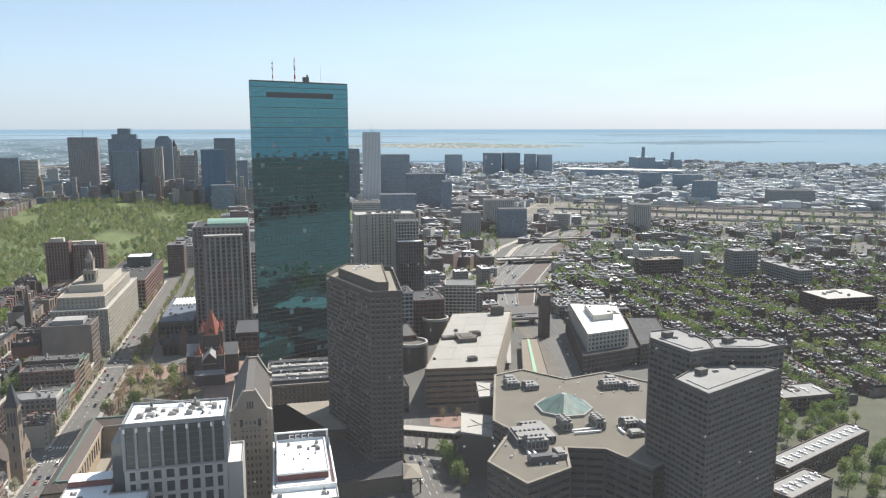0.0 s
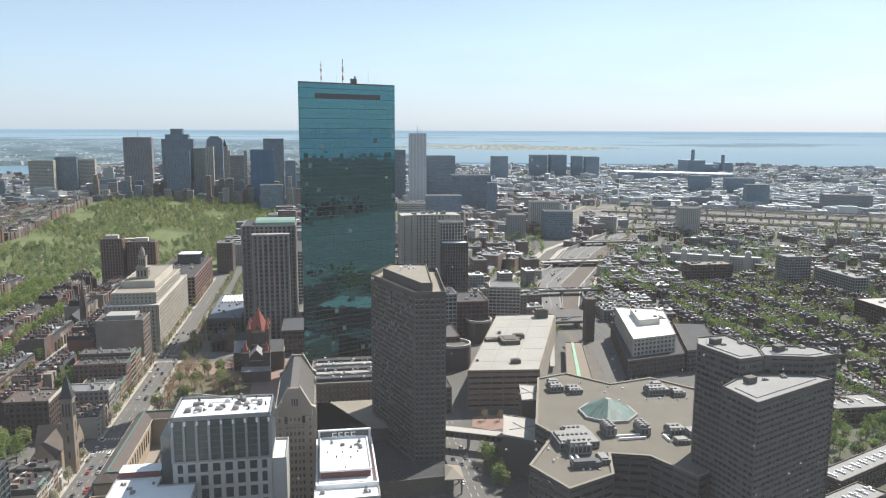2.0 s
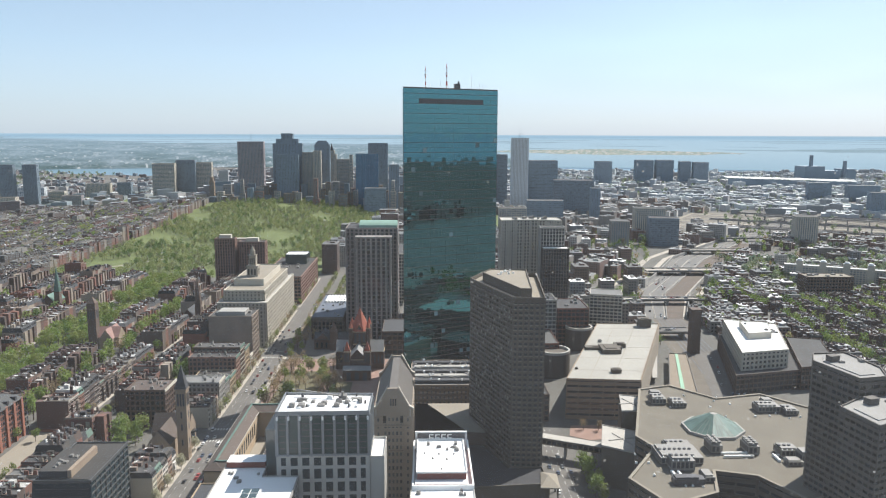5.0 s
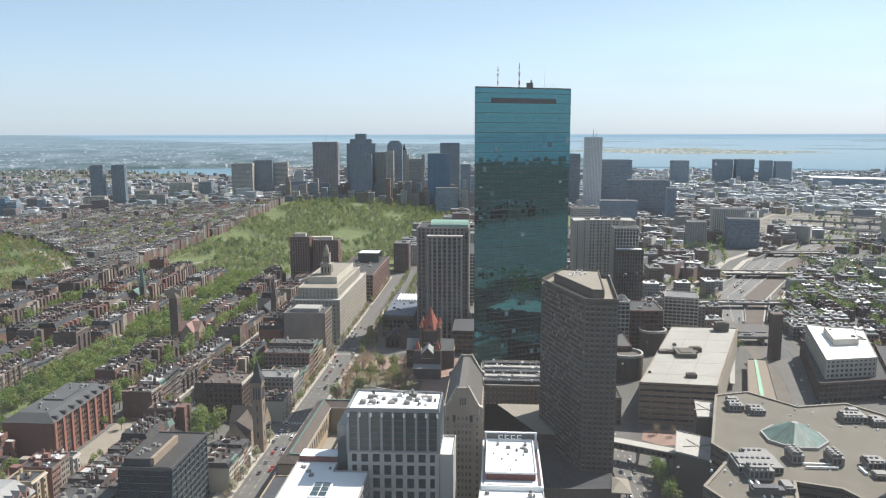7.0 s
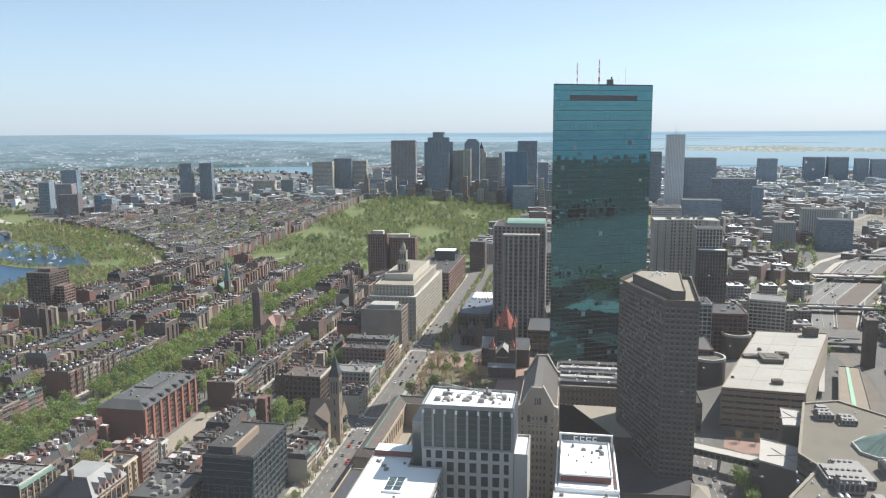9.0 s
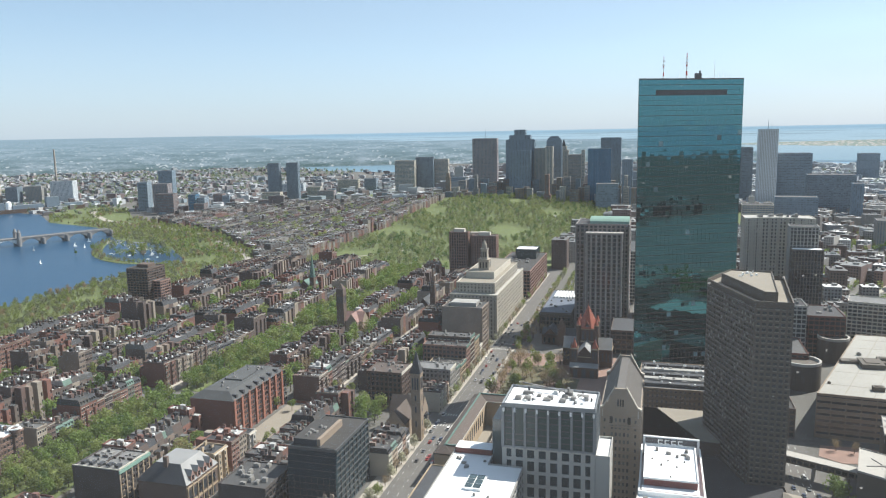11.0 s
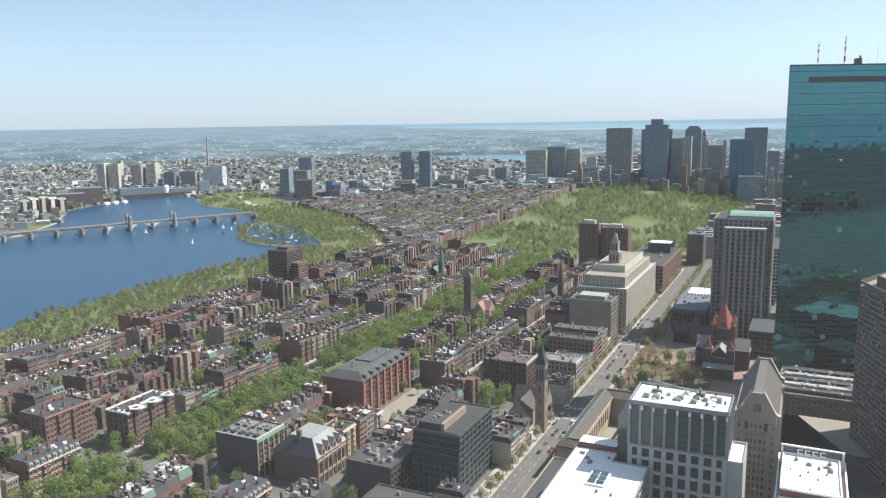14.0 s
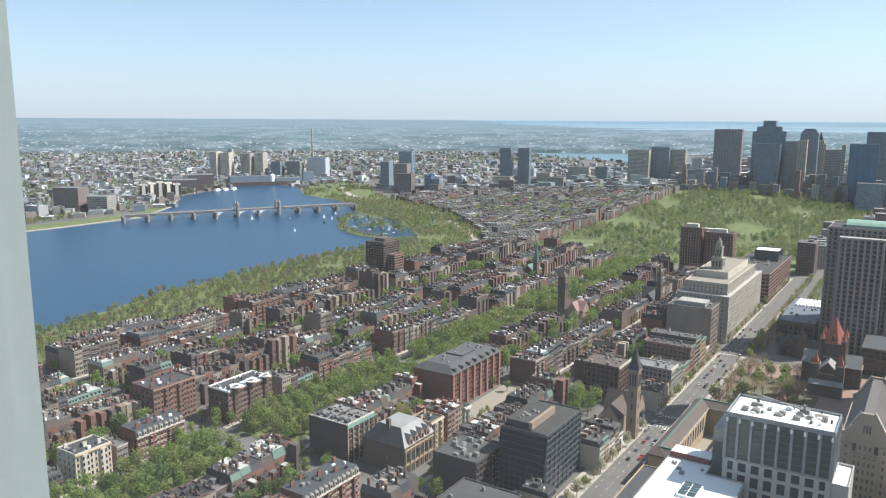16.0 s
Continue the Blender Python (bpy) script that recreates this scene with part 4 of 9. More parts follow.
# entrance wings beside the mall
for pts, h in (([(104, 420), (128, 405), (132, 440), (112, 452)], 24), ([(124, 452), (140, 452), (142, 478), (130, 482)], 33)):
    c = (sum(p[0] for p in pts) / 4, sum(p[1] for p in pts) / 4)
    t2 = thing("entrance_wing", "low dark wing with a pale sloped roof beside the mall", "building", *c)
    lo = [(x - c[0], y - c[1]) for x, y in ccw(pts)]
    b = Build(); b.prism(lo, 0, h); part("wall", b, M["darkcon"], t2)
    b = Build(); b.prism(inset(lo, 0.2), h, h + 0.5)
    part("roof", b, M["greyroof"], t2)
    b = Build(); rim(b, lo, h, h + 1.0, 0.4); b.obox(0, 0, 0.8, 20, h + 0.5, h + 0.9, 0.4); b.obox(0, 0, 18, 0.8, h + 0.5, h + 0.9, 0.2); part("parapet", b, M["concrete"], t2)

M["sidewall"] = mat("tan_concrete", (0.30, 0.255, 0.20), 0.9, 0.15, 0.3)
M["creamroof"] = mat("cream_roof_sheet", (0.30, 0.287, 0.255), 0.85, 0.18, 0.12)
# car park with its large pale roof
GAR = [(103, 526), (156, 521), (220, 686), (162, 688)]
th, cx, cy, loc = tower("parking_garage", "long brown concrete garage with a pale flat roof", "garage", GAR, z0=0, z1=30, floors=7, bay=9, wall=M["tanstone"], glass=M["glass"], band=2.6, pier=0.6, deep=0.5, roof=M["creamroof"], panes=150)
b = Build()
b.prism([(x + 0.35, y) for x, y in [(156 - cx, 521 - cy), (220 - cx, 686 - cy), (220.3 - cx, 686 - cy), (156.3 - cx, 521 - cy)]][::-1], 1, 29.5); part("side_wall", b, M["sidewall"], th)
b = Build()
for q in (0.14, 0.33, 0.52, 0.74, 0.9):
    a_, c_ = Vector((103, 526)).lerp(Vector((162, 688)), q), Vector((156, 521)).lerp(Vector((220, 686)), q)
    m_, d_ = (a_ + c_) / 2, c_ - a_
    b.obox(m_.x - cx, m_.y - cy, d_.length * 0.96, 0.35, 29.9, 30.02, math.atan2(d_.y, d_.x))
for q in (0.3, 0.62):
    a_, c_ = Vector((103, 526)).lerp(Vector((156, 521)), q), Vector((162, 688)).lerp(Vector((220, 686)), q)
    m_, d_ = (a_ + c_) / 2, c_ - a_
    b.obox(m_.x - cx, m_.y - cy, d_.length * 0.96, 0.35, 29.9, 30.025, math.atan2(d_.y, d_.x))
part("roof_seams", b, M["tan"], th, "tan joints across the roof")
for (px, py, lx, ly, h) in ((152, 598, 15, 18, 3.5), (148, 604, 30, 7, 2.2), (163, 609, 9, 6, 3.6), (143, 541, 7, 5, 3), (203, 677, 11, 8, 8), (150, 625, 3, 2, 2), (115, 550, 2, 2, 1)):
    b = Build(); b.box(-lx / 2, lx / 2, -ly / 2, ly / 2, 0, h); b.box(-lx * 0.3, lx * 0.3, -ly * 0.3, ly * 0.3, h, h + 0.5)
    o = part("roof_unit", b, M["darkcon"] if h != 2 else M["unit"], th); o.location = (px - cx, py - cy, 30)
for (px, py, r, h) in ((112, 632, 14, 22), (150, 712, 13, 22)):
    t2 = thing("spiral_ramp", "round brown concrete car ramp drum with a pale rim", "ramp", px, py)
    b = Build(); b.cone(0, 0, r, r, 0, h - 2.2, 28); part("drum", b, M["darkcon"], t2)
    b = Build(); rim(b, [(r * 1.0 * math.cos(2 * math.pi * k / 28), r * math.sin(2 * math.pi * k / 28)) for k in range(28)], h - 2.2, h, 1.6); part("rim", b, M["greyroof"], t2)

# white-roofed building past the tracks
th, cx, cy, loc = tower("white_roof_building", "brown brick block with a pale upper part and white roof", "building", [(284, 704), (248, 574), (308, 588), (338, 684)], z0=0, z1=16, floors=4, bay=4, wall=M["brownstone"], glass=M["glass"], joined=True, roof=M["tar"])
office(th, [(x - cx, y - cy) for x, y in ((286, 700), (257, 586), (300, 596), (328, 680))], 15.7, 31, 4, 4, M["limestone"], M["glass"], band=1.6, pier=1.6, joined=True, roof=M["whiteroof"])
b = Build(); lo = ccw([(x - cx, y - cy) for x, y in [(290, 672), (280, 628), (302, 632), (314, 667)]]); b.prism(lo, 31, 36, 0, 1); rim(b, lo, 36, 36.8, 0.4); part("penthouse", b, [M["limestone"], M["whiteroof"]], th)
roof_kit(th, -8, 14, -18, 28, 36, 6, 91, (1.5, 3), (0.8, 1.6))
tower("brick_wing", "low dark brick wing with a tar roof", "building", [(306, 585), (340, 592), (366, 670), (338, 678)], z0=0, z1=19, floors=5, bay=4, wall=M["brownstone"], glass=M["glass"], joined=True)

# pale grid tower in the foreground
M["endglass"] = mat("dark_end_glass", (0.02, 0.036, 0.045), 0.1, 0.2, 0.3, spec=0.14)
M["silver"] = mat("silver_grey_panel", (0.22, 0.235, 0.245), 0.5, 0.08, 0.4, metal=0.2)
M["greenglass"] = mat("green_grey_curtain_glass", (0.035, 0.06, 0.058), 0.06, 0.15, 0.3, island=0.5, spec=0.25)
th, cx, cy, loc = tower("apartment_tower", "grey-white tower with tall window bays and a white roof", "tower", [(-73, 354.5), (-27, 355.5), (-27, 381), (-73, 383)], z0=48, z1=70, floors=1, bay=5.75, wall=M["silver"], glass=M["greenglass"],
                        band=0.9, pier=1.15, deep=0.9, roof=M["whiteroof"], panes=40, tilt=0.01, rib=0.45, parapet=1.6)
b = Build()
for k in range(6):
    rim(b, inset(ccw(loc), 0.75), 51.4 + k * 3.2, 51.9 + k * 3.2, 0.2)
part("floor_line", b, M["darkunit"], th)
office(th, ccw([(x * 1.0, y) for x, y in loc]), 0, 48.2, 7, 5.75, M["whitestone"], M["endglass"], band=1.6, pier=2.2, deep=0.6, roof=M["whiteroof"], panes=260, tilt=0.01, parapet=0.4)
for (x0, x1, y0, y1, h) in ((46 / 2 + 0.1, 30, -12, 13, 46),):
    t2 = [(x0, y0), (x1, y0), (x1, y1), (x0, y1)]
    b = Build(); b.prism(t2, 0, h, 0, 1); rim(b, t2, h, h + 1.2, 0.4); part("side_wing", b, [M["whitestone"], M["whiteroof"]], th)
b = Build(); b.box(-29, -23.3, -9, 11, 0, 60, 0, 1); part("glass_wing", b, [M["glass_t"], M["greyroof"]], th, "dark glass side wing")
for k in range(9):
    b = Build(); x = -22.2 + k * 5.55
    b.cone(x, -14.0 + k * 0.12, 0.62, 0.6, 66.6, 68.4, 10); b.cone(x, -14.0 + k * 0.12, 0.6, 0.15, 68.4, 69.0, 10); part("pier_cap", b, M["white"], th)
roof_kit(th, -20, 20, -8, 10, 70, 12, 12, (1.6, 5.5), (0.8, 2.0), M["unit"])
roof_kit(th, -20, 20, -9, 11, 70, 14, 18, (1.0, 3.0), (0.5, 1.6), M["white"])
roof_kit(th, -21, 21, -11, 12, 70, 8, 15, (0.5, 1.1), (0.6, 1.8), M["darkunit"])
b = Build()
pa, pb = Vector((8, 6, 71.5)), Vector((-17, 12, 73.2))
for k in range(9):
    q0, q1 = pa.lerp(pb, k / 9), pa.lerp(pb, (k + 1) / 9)
    b.obox((q0.x + q1.x) / 2, (q0.y + q1.y) / 2, 2.9, 0.7, q0.z, q0.z + 0.7, math.atan2(6, -25))
b.box(6, 10, 4, 8, 70, 72.5); b.box(7.5, 8.5, 3, 5, 72.5, 75)
part("cleaning_crane", b, M["unit"], th, "grey window-washing crane arm")

# long low dark-roofed strip along the avenue
th, cx, cy, loc = tower("arcade_building", "long low arcade with a dark flat roof", "building", [(-125, 262), (-108, 262), (-108, 400), (-125, 400)], z0=0, z1=12, floors=3, bay=5, wall=M["sandstone"], glass=M["glass"], joined=True, roof=M["slate"])
# low white-roofed podium beside it
M["darkred"] = mat("dark_red_brick", (0.17, 0.06, 0.05), 0.9, 0.15, 0.6)
th, cx, cy, loc = tower("podium_building", "low building with a broad white roof and a skylight", "building", [(-101, 250), (-62, 250), (-62, 353.5), (-79.6, 353.5), (-79.6, 374), (-101, 374)], z0=0, z1=38, floors=9, bay=5, wall=M["concrete"], glass=M["glass"], joined=True, roof=M["whiteroof"])
ox, oy = -86 - cx, 324 - cy
b = Build(); b.box(ox, ox + 9, oy, oy + 15, 38, 39.2); part("skylight_kerb", b, M["white"], th)
b = Build()
for k in range(3):
    for j in range(2):
        b.poly([(ox + 0.6 + j * 4, oy + 0.8 + k * 4.7, 39.35), (ox + 4.2 + j * 4, oy + 0.8 + k * 4.7, 39.35), (ox + 4.2 + j * 4, oy + 5 + k * 4.7, 39.35), (ox + 0.6 + j * 4, oy + 5 + k * 4.7, 39.35)])
part("skylight", b, M["glass_t"], th)
b = Build(); b.box(-100 - cx, -80.5 - cx, 364 - cy, 373 - cy, 38, 41, 0, 1); part("penthouse", b, [M["darkred"], M["whiteroof"]], th)
roof_kit(th, -99 - cx, -81 - cx, 342 - cy, 362 - cy, 38, 6, 21, (1, 2.4), (0.8, 1.5))
roof_kit(th, -100 - cx, -64 - cx, 290 - cy, 322 - cy, 38.2, 8, 22, (0.8, 2.0), (0.5, 1.2))

# white box with a roof sign
th, cx, cy, loc = tower("white_hotel", "white-walled block with a white roof and a dark sign wall", "building", [(-7, 330), (24, 331), (24, 398), (-5, 397)], z0=0, z1=36, floors=9, bay=4, wall=M["whitestone"], glass=M["glass"], joined=True, roof=M["whiteroof"])
b = Build(); b.box(-12.5, 11.5, -16, 24, 36, 42, 0, 1); b.box(-13.5, 11.8, -21, -16.1, 36, 38.6, 0, 1); part("penthouse", b, [M["darkred"], M["whiteroof"]], th)
b = Build(); rim(b, ccw([(-15, -22), (15, -22), (15, 33), (-15, 33)]), 36, 38.4, 0.8); part("screen_wall", b, M["white"], th)
b = Build(); rim(b, ccw([(-13, -16.5), (12, -16.5), (12, 24.5), (-13, 24.5)]), 42, 42.9, 0.6); part("parapet_upper", b, M["white"], th)
b = Build(); b.box(-14, 14, 24.6, 25.8, 36, 46.5); part("sign_wall", b, M["white"], th)
b = Build(); b.box(-12.8, 12.8, 24.3, 24.59, 42.4, 45.8); part("sign_panel", b, M["darkunit"], th, "dark sign panel")
b = Build()
for k in range(4):
    x0 = -6.5 + k * 3.3
    b.box(x0, x0 + 2.4, 24.1, 24.29, 43.0, 43.4); b.box(x0, x0 + 2.4, 24.1, 24.29, 44.8, 45.2); b.box(x0, x0 + 0.5, 24.1, 24.29, 43.4, 44.8)
part("sign_bars", b, M["white"], th)
roof_kit(th, -11, 10, 8, 22, 42, 7, 31, (1.2, 3), (0.8, 1.8), M["unit"])
roof_kit(th, -11, 10, -14, 8, 42, 6, 33, (0.5, 1.1), (0.4, 1.0), M["unit"])
roof_kit(th, -14, 14, -33, -22, 36.2, 4, 32, (1.2, 2.2), (0.8, 1.8), M["unit"])

M["greyglass"] = mat("grey_window_glass", (0.09, 0.085, 0.078), 0.3, 0.2, 0.5, island=0.5)
M["gablestone"] = mat("light_brown_stone", (0.29, 0.24, 0.19), 0.9, 0.15, 0.4)
M["greybrown"] = mat("dull_grey_roof_metal", (0.11, 0.10, 0.09), 0.6, 0.15, 0.5)
# brown gabled tower behind
GX, GY = -17.5, 435
th = thing("gabled_tower", "brown stone tower with stepped gables and a steep metal roof", "tower", GX, GY)
b = Build(); b.box(-11, 11, -32, 32, 0, 52); part("wall", b, M["gablestone"], th)
b = Build()
for s in (-1, 1):
    b.box(s * 8.2 - 2.6, s * 8.2 + 2.6, -32.7, -32.02, 0, 50)
    for k in range(12):
        b.box(s * 10.6, s * 11.5, -30.5 + k * 5.4, -28.5 + k * 5.4, 0, 51)
b.box(-11.3, 11.3, -32.9, -32.02, 29, 29.9); b.box(-11.3, 11.3, -32.9, -32.02, 44, 44.8)
part("buttress", b, M["gablestone"], th)
b = Build()
for f in range(12):
    for x_ in (-4.3, -2.2, 0, 2.2, 4.3):
        b.box(x_ - 0.55, x_ + 0.55, -32.1, -32.02, 2 + f * 4.1, 4 + f * 4.1)
    for s in (-1, 1):
        b.box(s * 8.2 - 0.5, s * 8.2 + 0.5, -32.8, -32.72, 2 + f * 4.1, 3.8 + f * 4.1)
        for k in range(11):
            b.box(s * 11.02 - 0.05, s * 11.02 + 0.05, -27.6 + k * 5.4, -26.2 + k * 5.4, 2 + f * 4.1, 4 + f * 4.1)
part("windows", b, M["greyglass"], th, kind="stuff")
for y0, y1 in ((-32.2, -30.8), (30.8, 32.2)):
    b = Build()
    g = [(-11.3, 51.5), (11.3, 51.5), (11.3, 54), (9, 55), (3, 66), (-3, 66), (-9, 55), (-11.3, 54)]
    n = len(b.v); k = len(g)
    b.v += [(x, y0, z) for x, z in g] + [(x, y1, z) for x, z in g]
    b.f += [tuple(range(n, n + k)), tuple(range(n + 2 * k - 1, n + k - 1, -1))] + [(n + (i + 1) % k, n + i, n + k + i, n + k + (i + 1) % k) for i in range(k)]
    b.m += [0] * (k + 2)
    for s_ in (-1, 1):
        for (x0_, z0_), (x1_, z1_) in (((11.5, 54), (9.2, 55.2)), ((9.2, 55.2), (3.1, 66.3))):
            b.v += [(s_ * x0_, y0 - 0.3, z0_), (s_ * x0_, y1 + 0.3, z0_), (s_ * x1_, y1 + 0.3, z1_), (s_ * x1_, y0 - 0.3, z1_), (s_ * x0_, y0 - 0.3, z0_ + 0.8), (s_ * x0_, y1 + 0.3, z0_ + 0.8), (s_ * x1_, y1 + 0.3, z1_ + 0.8), (s_ * x1_, y0 - 0.3, z1_ + 0.8)]
            n_ = len(b.v) - 8
            b.f += [(n_, n_ + 1, n_ + 2, n_ + 3), (n_ + 4, n_ + 5, n_ + 6, n_ + 7), (n_, n_ + 3, n_ + 7, n_ + 4), (n_ + 1, n_ + 2, n_ + 6, n_ + 5), (n_, n_ + 1, n_ + 5, n_ + 4), (n_ + 2, n_ + 3, n_ + 7, n_ + 6)]
            b.m += [1] * 6
    for q_ in range(3):
        b.box(-1.6 + q_ * 1.3, -0.8 + q_ * 1.3, y0 - 0.05, y0 + 0.2, 56, 60, 2)
    b.box(-7, -4, y0 - 0.05, y0 + 0.2, 46, 50, 2); b.box(4, 7, y0 - 0.05, y0 + 0.2, 46, 50, 2)
    part("gable", b, [M["gablestone"], M["limestone"], M["glass"]], th)
b = Build()
for s in (-1, 1):
    b.poly([(s * 10.5, -30.8, 52), (s * 10.5, 30.8, 52), (s * 2.2, 30.8, 65), (s * 2.2, -30.8, 65)][::s])
    for k in range(18):
        y = -30 + k * 3.5
        b.poly([(s * 10.6, y, 52.2), (s * 10.6, y + 0.25, 52.2), (s * 2.2, y + 0.25, 65.4), (s * 2.2, y, 65.4)][::s], 1)
b.poly([(-2.2, -30.8, 65), (2.2, -30.8, 65), (2.2, 30.8, 65), (-2.2, 30.8, 65)])
part("roof", b, [M["greybrown"], M["slate"]], th, "dull grey standing-seam roof")
for s in (-1, 1):
    b = Build(); b.box(s * 9.5 - 0.25, s * 9.5 + 0.25, -32.5, -31, 40, 54); b.box(s * 6 - 0.3, s * 6 + 0.3, -32.4, -31, 48, 50); part("coping", b, M["limestone"], th)

M["rooftile"] = mat("brown_roof_tile", (0.085, 0.066, 0.056), 0.85, 0.2, 0.6)
# library and plaza hotel blocks behind the gabled tower
th, cx, cy, loc = tower("plaza_hotel", "broad old stone hotel with a cluttered dark roof", "hotel", [(-12, 530), (38, 530), (40, 592), (-10, 592)], z0=0, z1=24, floors=6, bay=3.2, wall=M["tanstone"], glass=M["greyglass"], band=1.9, pier=1.9, joined=True)
for k in range(5):
    b = Build(); b.box(-22, 22, -26 + k * 11, -21 + k * 11, 24, 26.5); part("roof_ridge", b, M["concrete"] if k % 2 else M["slate"], th)
roof_kit(th, -23, 23, -28, 28, 24, 46, 41, (0.8, 3), (1, 3.4))
roof_kit(th, -23, 23, -28, 28, 26.5, 16, 42, (0.8, 2), (0.6, 1.6), M["white"])
th = thing("library_block", "stone block, flat roof tan where sunlit and brown in shade", "building", 15, 490)
b = Build(); b.box(-22, 24, -32, 22, 0, 17); part("wall", b, M["brownstone"], th)
# one roof: the tan paints its sunlit patch, the brown its shadow
b = Build(); b.prism(ccw([(-12.4, 20), (13, -30.5), (23.7, -31), (23.7, 21.7), (-12.4, 21.7)]), 16.9, 17.3); part("roof", b, M["tan"], th, "sunlit patch of the flat roof, in tan")
b = Build(); b.prism([(-21.9, -31.9), (23.9, -31.9), (23.9, 21.9), (-21.9, 21.9)], 16.8, 17.0); part("flat_roof", b, M["rooftile"], th, "shaded rest of the flat roof, in brown")

# stone library along the avenue
th = thing("stone_library", "pale stone library round a court, with a dull tiled roof", "library", -104, 455)
LW = [(-20, -51), (20, -51), (20, 51), (-20, 51)]
b = Build(); rim(b, LW, 0, 17.6, 10.5, 0); part("wall", b, M["sandstone"], th)
for sx, sy, lx, ly in ((0, -45.6, 40, 10.8), (0, 45.6, 40, 10.8), (-14.6, 0, 10.8, 102), (14.6, 0, 10.8, 102)):
    b = Build()
    x0, x1, y0, y1 = sx - lx / 2 - 0.4, sx + lx / 2 + 0.4, sy - ly / 2 - 0.4, sy + ly / 2 + 0.4
    b.box(x0 - 0.2, x1 + 0.2, y0 - 0.2, y1 + 0.2, 17.4, 18.0, 1)
    if lx > ly:
        b.poly([(x0, y0, 18), (x1, y0, 18), (x1 - 5, sy, 21.4), (x0 + 5, sy, 21.4)]); b.poly([(x1, y1, 18), (x0, y1, 18), (x0 + 5, sy, 21.4), (x1 - 5, sy, 21.4)]); b.poly([(x1, y0, 18), (x1, y1, 18), (x1 - 5, sy, 21.4)]); b.poly([(x0, y1, 18), (x0, y0, 18), (x0 + 5, sy, 21.4)])
        b.box(x0 + 5, x1 - 5, sy - 0.5, sy + 0.5, 21.2, 21.8, 2)
    else:
        b.poly([(x1, y0, 18), (x1, y1, 18), (sx, y1 - 5, 21.4), (sx, y0 + 5, 21.4)]); b.poly([(x0, y1, 18), (x0, y0, 18), (sx, y0 + 5, 21.4), (sx, y1 - 5, 21.4)]); b.poly([(x0, y0, 18), (x1, y0, 18), (sx, y0 + 5, 21.4)]); b.poly([(x1, y1, 18), (x0, y1, 18), (sx, y1 - 5, 21.4)])
        b.box(sx - 0.5, sx + 0.5, y0 + 5, y1 - 5, 21.2, 21.8, 2)
    part("roof", b, [M["rooftile"], M["limestone"], M["oldcopper"]], th, "dull brown tiled roof with a copper ridge")
b = Build()
for k in range(17):
    y = -47.5 + k * 5.8
    for s in (-1, 1):
        b.box(s * 20.06 - 0.07, s * 20.06 + 0.07, y, y + 3.2, 7, 14.5)
    if 2 < k < 14:
        for s in (-1, 1):
            b.box(s * 9.45 - 0.07, s * 9.45 + 0.07, y, y + 2.6, 6, 14)
part("windows", b, M["glass"], th, kind="stuff")
b = Build(); b.box(-9.3, 9.3, -40.3, 40.3, 0.16, 0.3); part("court_floor", b, M["tan"], th, "tan paved court")

# stone tower with a green vaulted roof
M["greystonepier"] = mat("pale_mauve_stone", (0.42, 0.38, 0.355), 0.9, 0.15, 0.4)
M["mauvestone"] = mat("mauve_brown_stone", (0.27, 0.235, 0.22), 0.9, 0.2, 0.4)
th, cx, cy, loc = tower("stone_tower", "tall brown-grey stone tower with a green copper roof", "tower", [(-79, 752), (-27, 752), (-27, 797), (-79, 797)], z0=0, z1=112, floors=27, bay=4.4, wall=M["mauvestone"], glass=M["glass"], band=1.0, pier=1.7, deep=0.6, joined=True)
lo = [(-15, -32.5), (20, -32.5), (20, -22.4), (-15, -22.4)]
office(th, lo, 0, 104, 25, 5, M["mauvestone"], M["glass"], band=0.8, pier=2.2, deep=0.7, joined=True)
b = Build()
for k in range(8):
    a0, a1 = math.pi * k / 8, math.pi * (k + 1) / 8
    b.poly([(-13, -14 * math.cos(a0), 112 + 6 * math.sin(a0)), (25, -14 * math.cos(a0), 112 + 6 * math.sin(a0)), (25, -14 * math.cos(a1), 112 + 6 * math.sin(a1)), (-13, -14 * math.cos(a1), 112 + 6 * math.sin(a1))])
    b.poly([(-13, 0, 112), (-13, -14 * math.cos(a1), 112 + 6 * math.sin(a1)), (-13, -14 * math.cos(a0), 112 + 6 * math.sin(a0))]); b.poly([(25, 0, 112), (25, -14 * math.cos(a0), 112 + 6 * math.sin(a0)), (25, -14 * math.cos(a1), 112 + 6 * math.sin(a1))])
part("roof_vault", b, M["copper"], th, "green copper vaulted roof")
b = Build()
for k in range(8):
    b.box(-14.8 + k * 4.9 - 0.45, -14.8 + k * 4.9 + 0.45, -33.1, -32.4, 0, 104.6)
b.box(-15.4, 20.4, -33.2, -22.4, 104, 105.4)
for k in range(2):
    b.box(-26.4 + k * 52, -25.6 + k * 52, -23.1, -22.3, 0, 112.6)
part("pilasters", b, M["greystonepier"], th, "paler stone pilasters and parapet")
th, cx, cy, loc = tower("stone_office", "tan stone office block in the sun", "building", [(-42, 905), (-14, 905), (-14, 990), (-42, 990)], z0=0, z1=62, floors=15, bay=4.5, wall=M["limestone"], glass=M["glass"], joined=True)

# pale office block with a stepped top and a turret
M["paleglass"] = mat("pale_grey_window_glass", (0.17, 0.168, 0.158), 0.25, 0.2, 0.5, island=0.3)
M["fartanstone"] = mat("weathered_turret_stone", (0.30, 0.265, 0.215), 0.9, 0.15, 0.5)
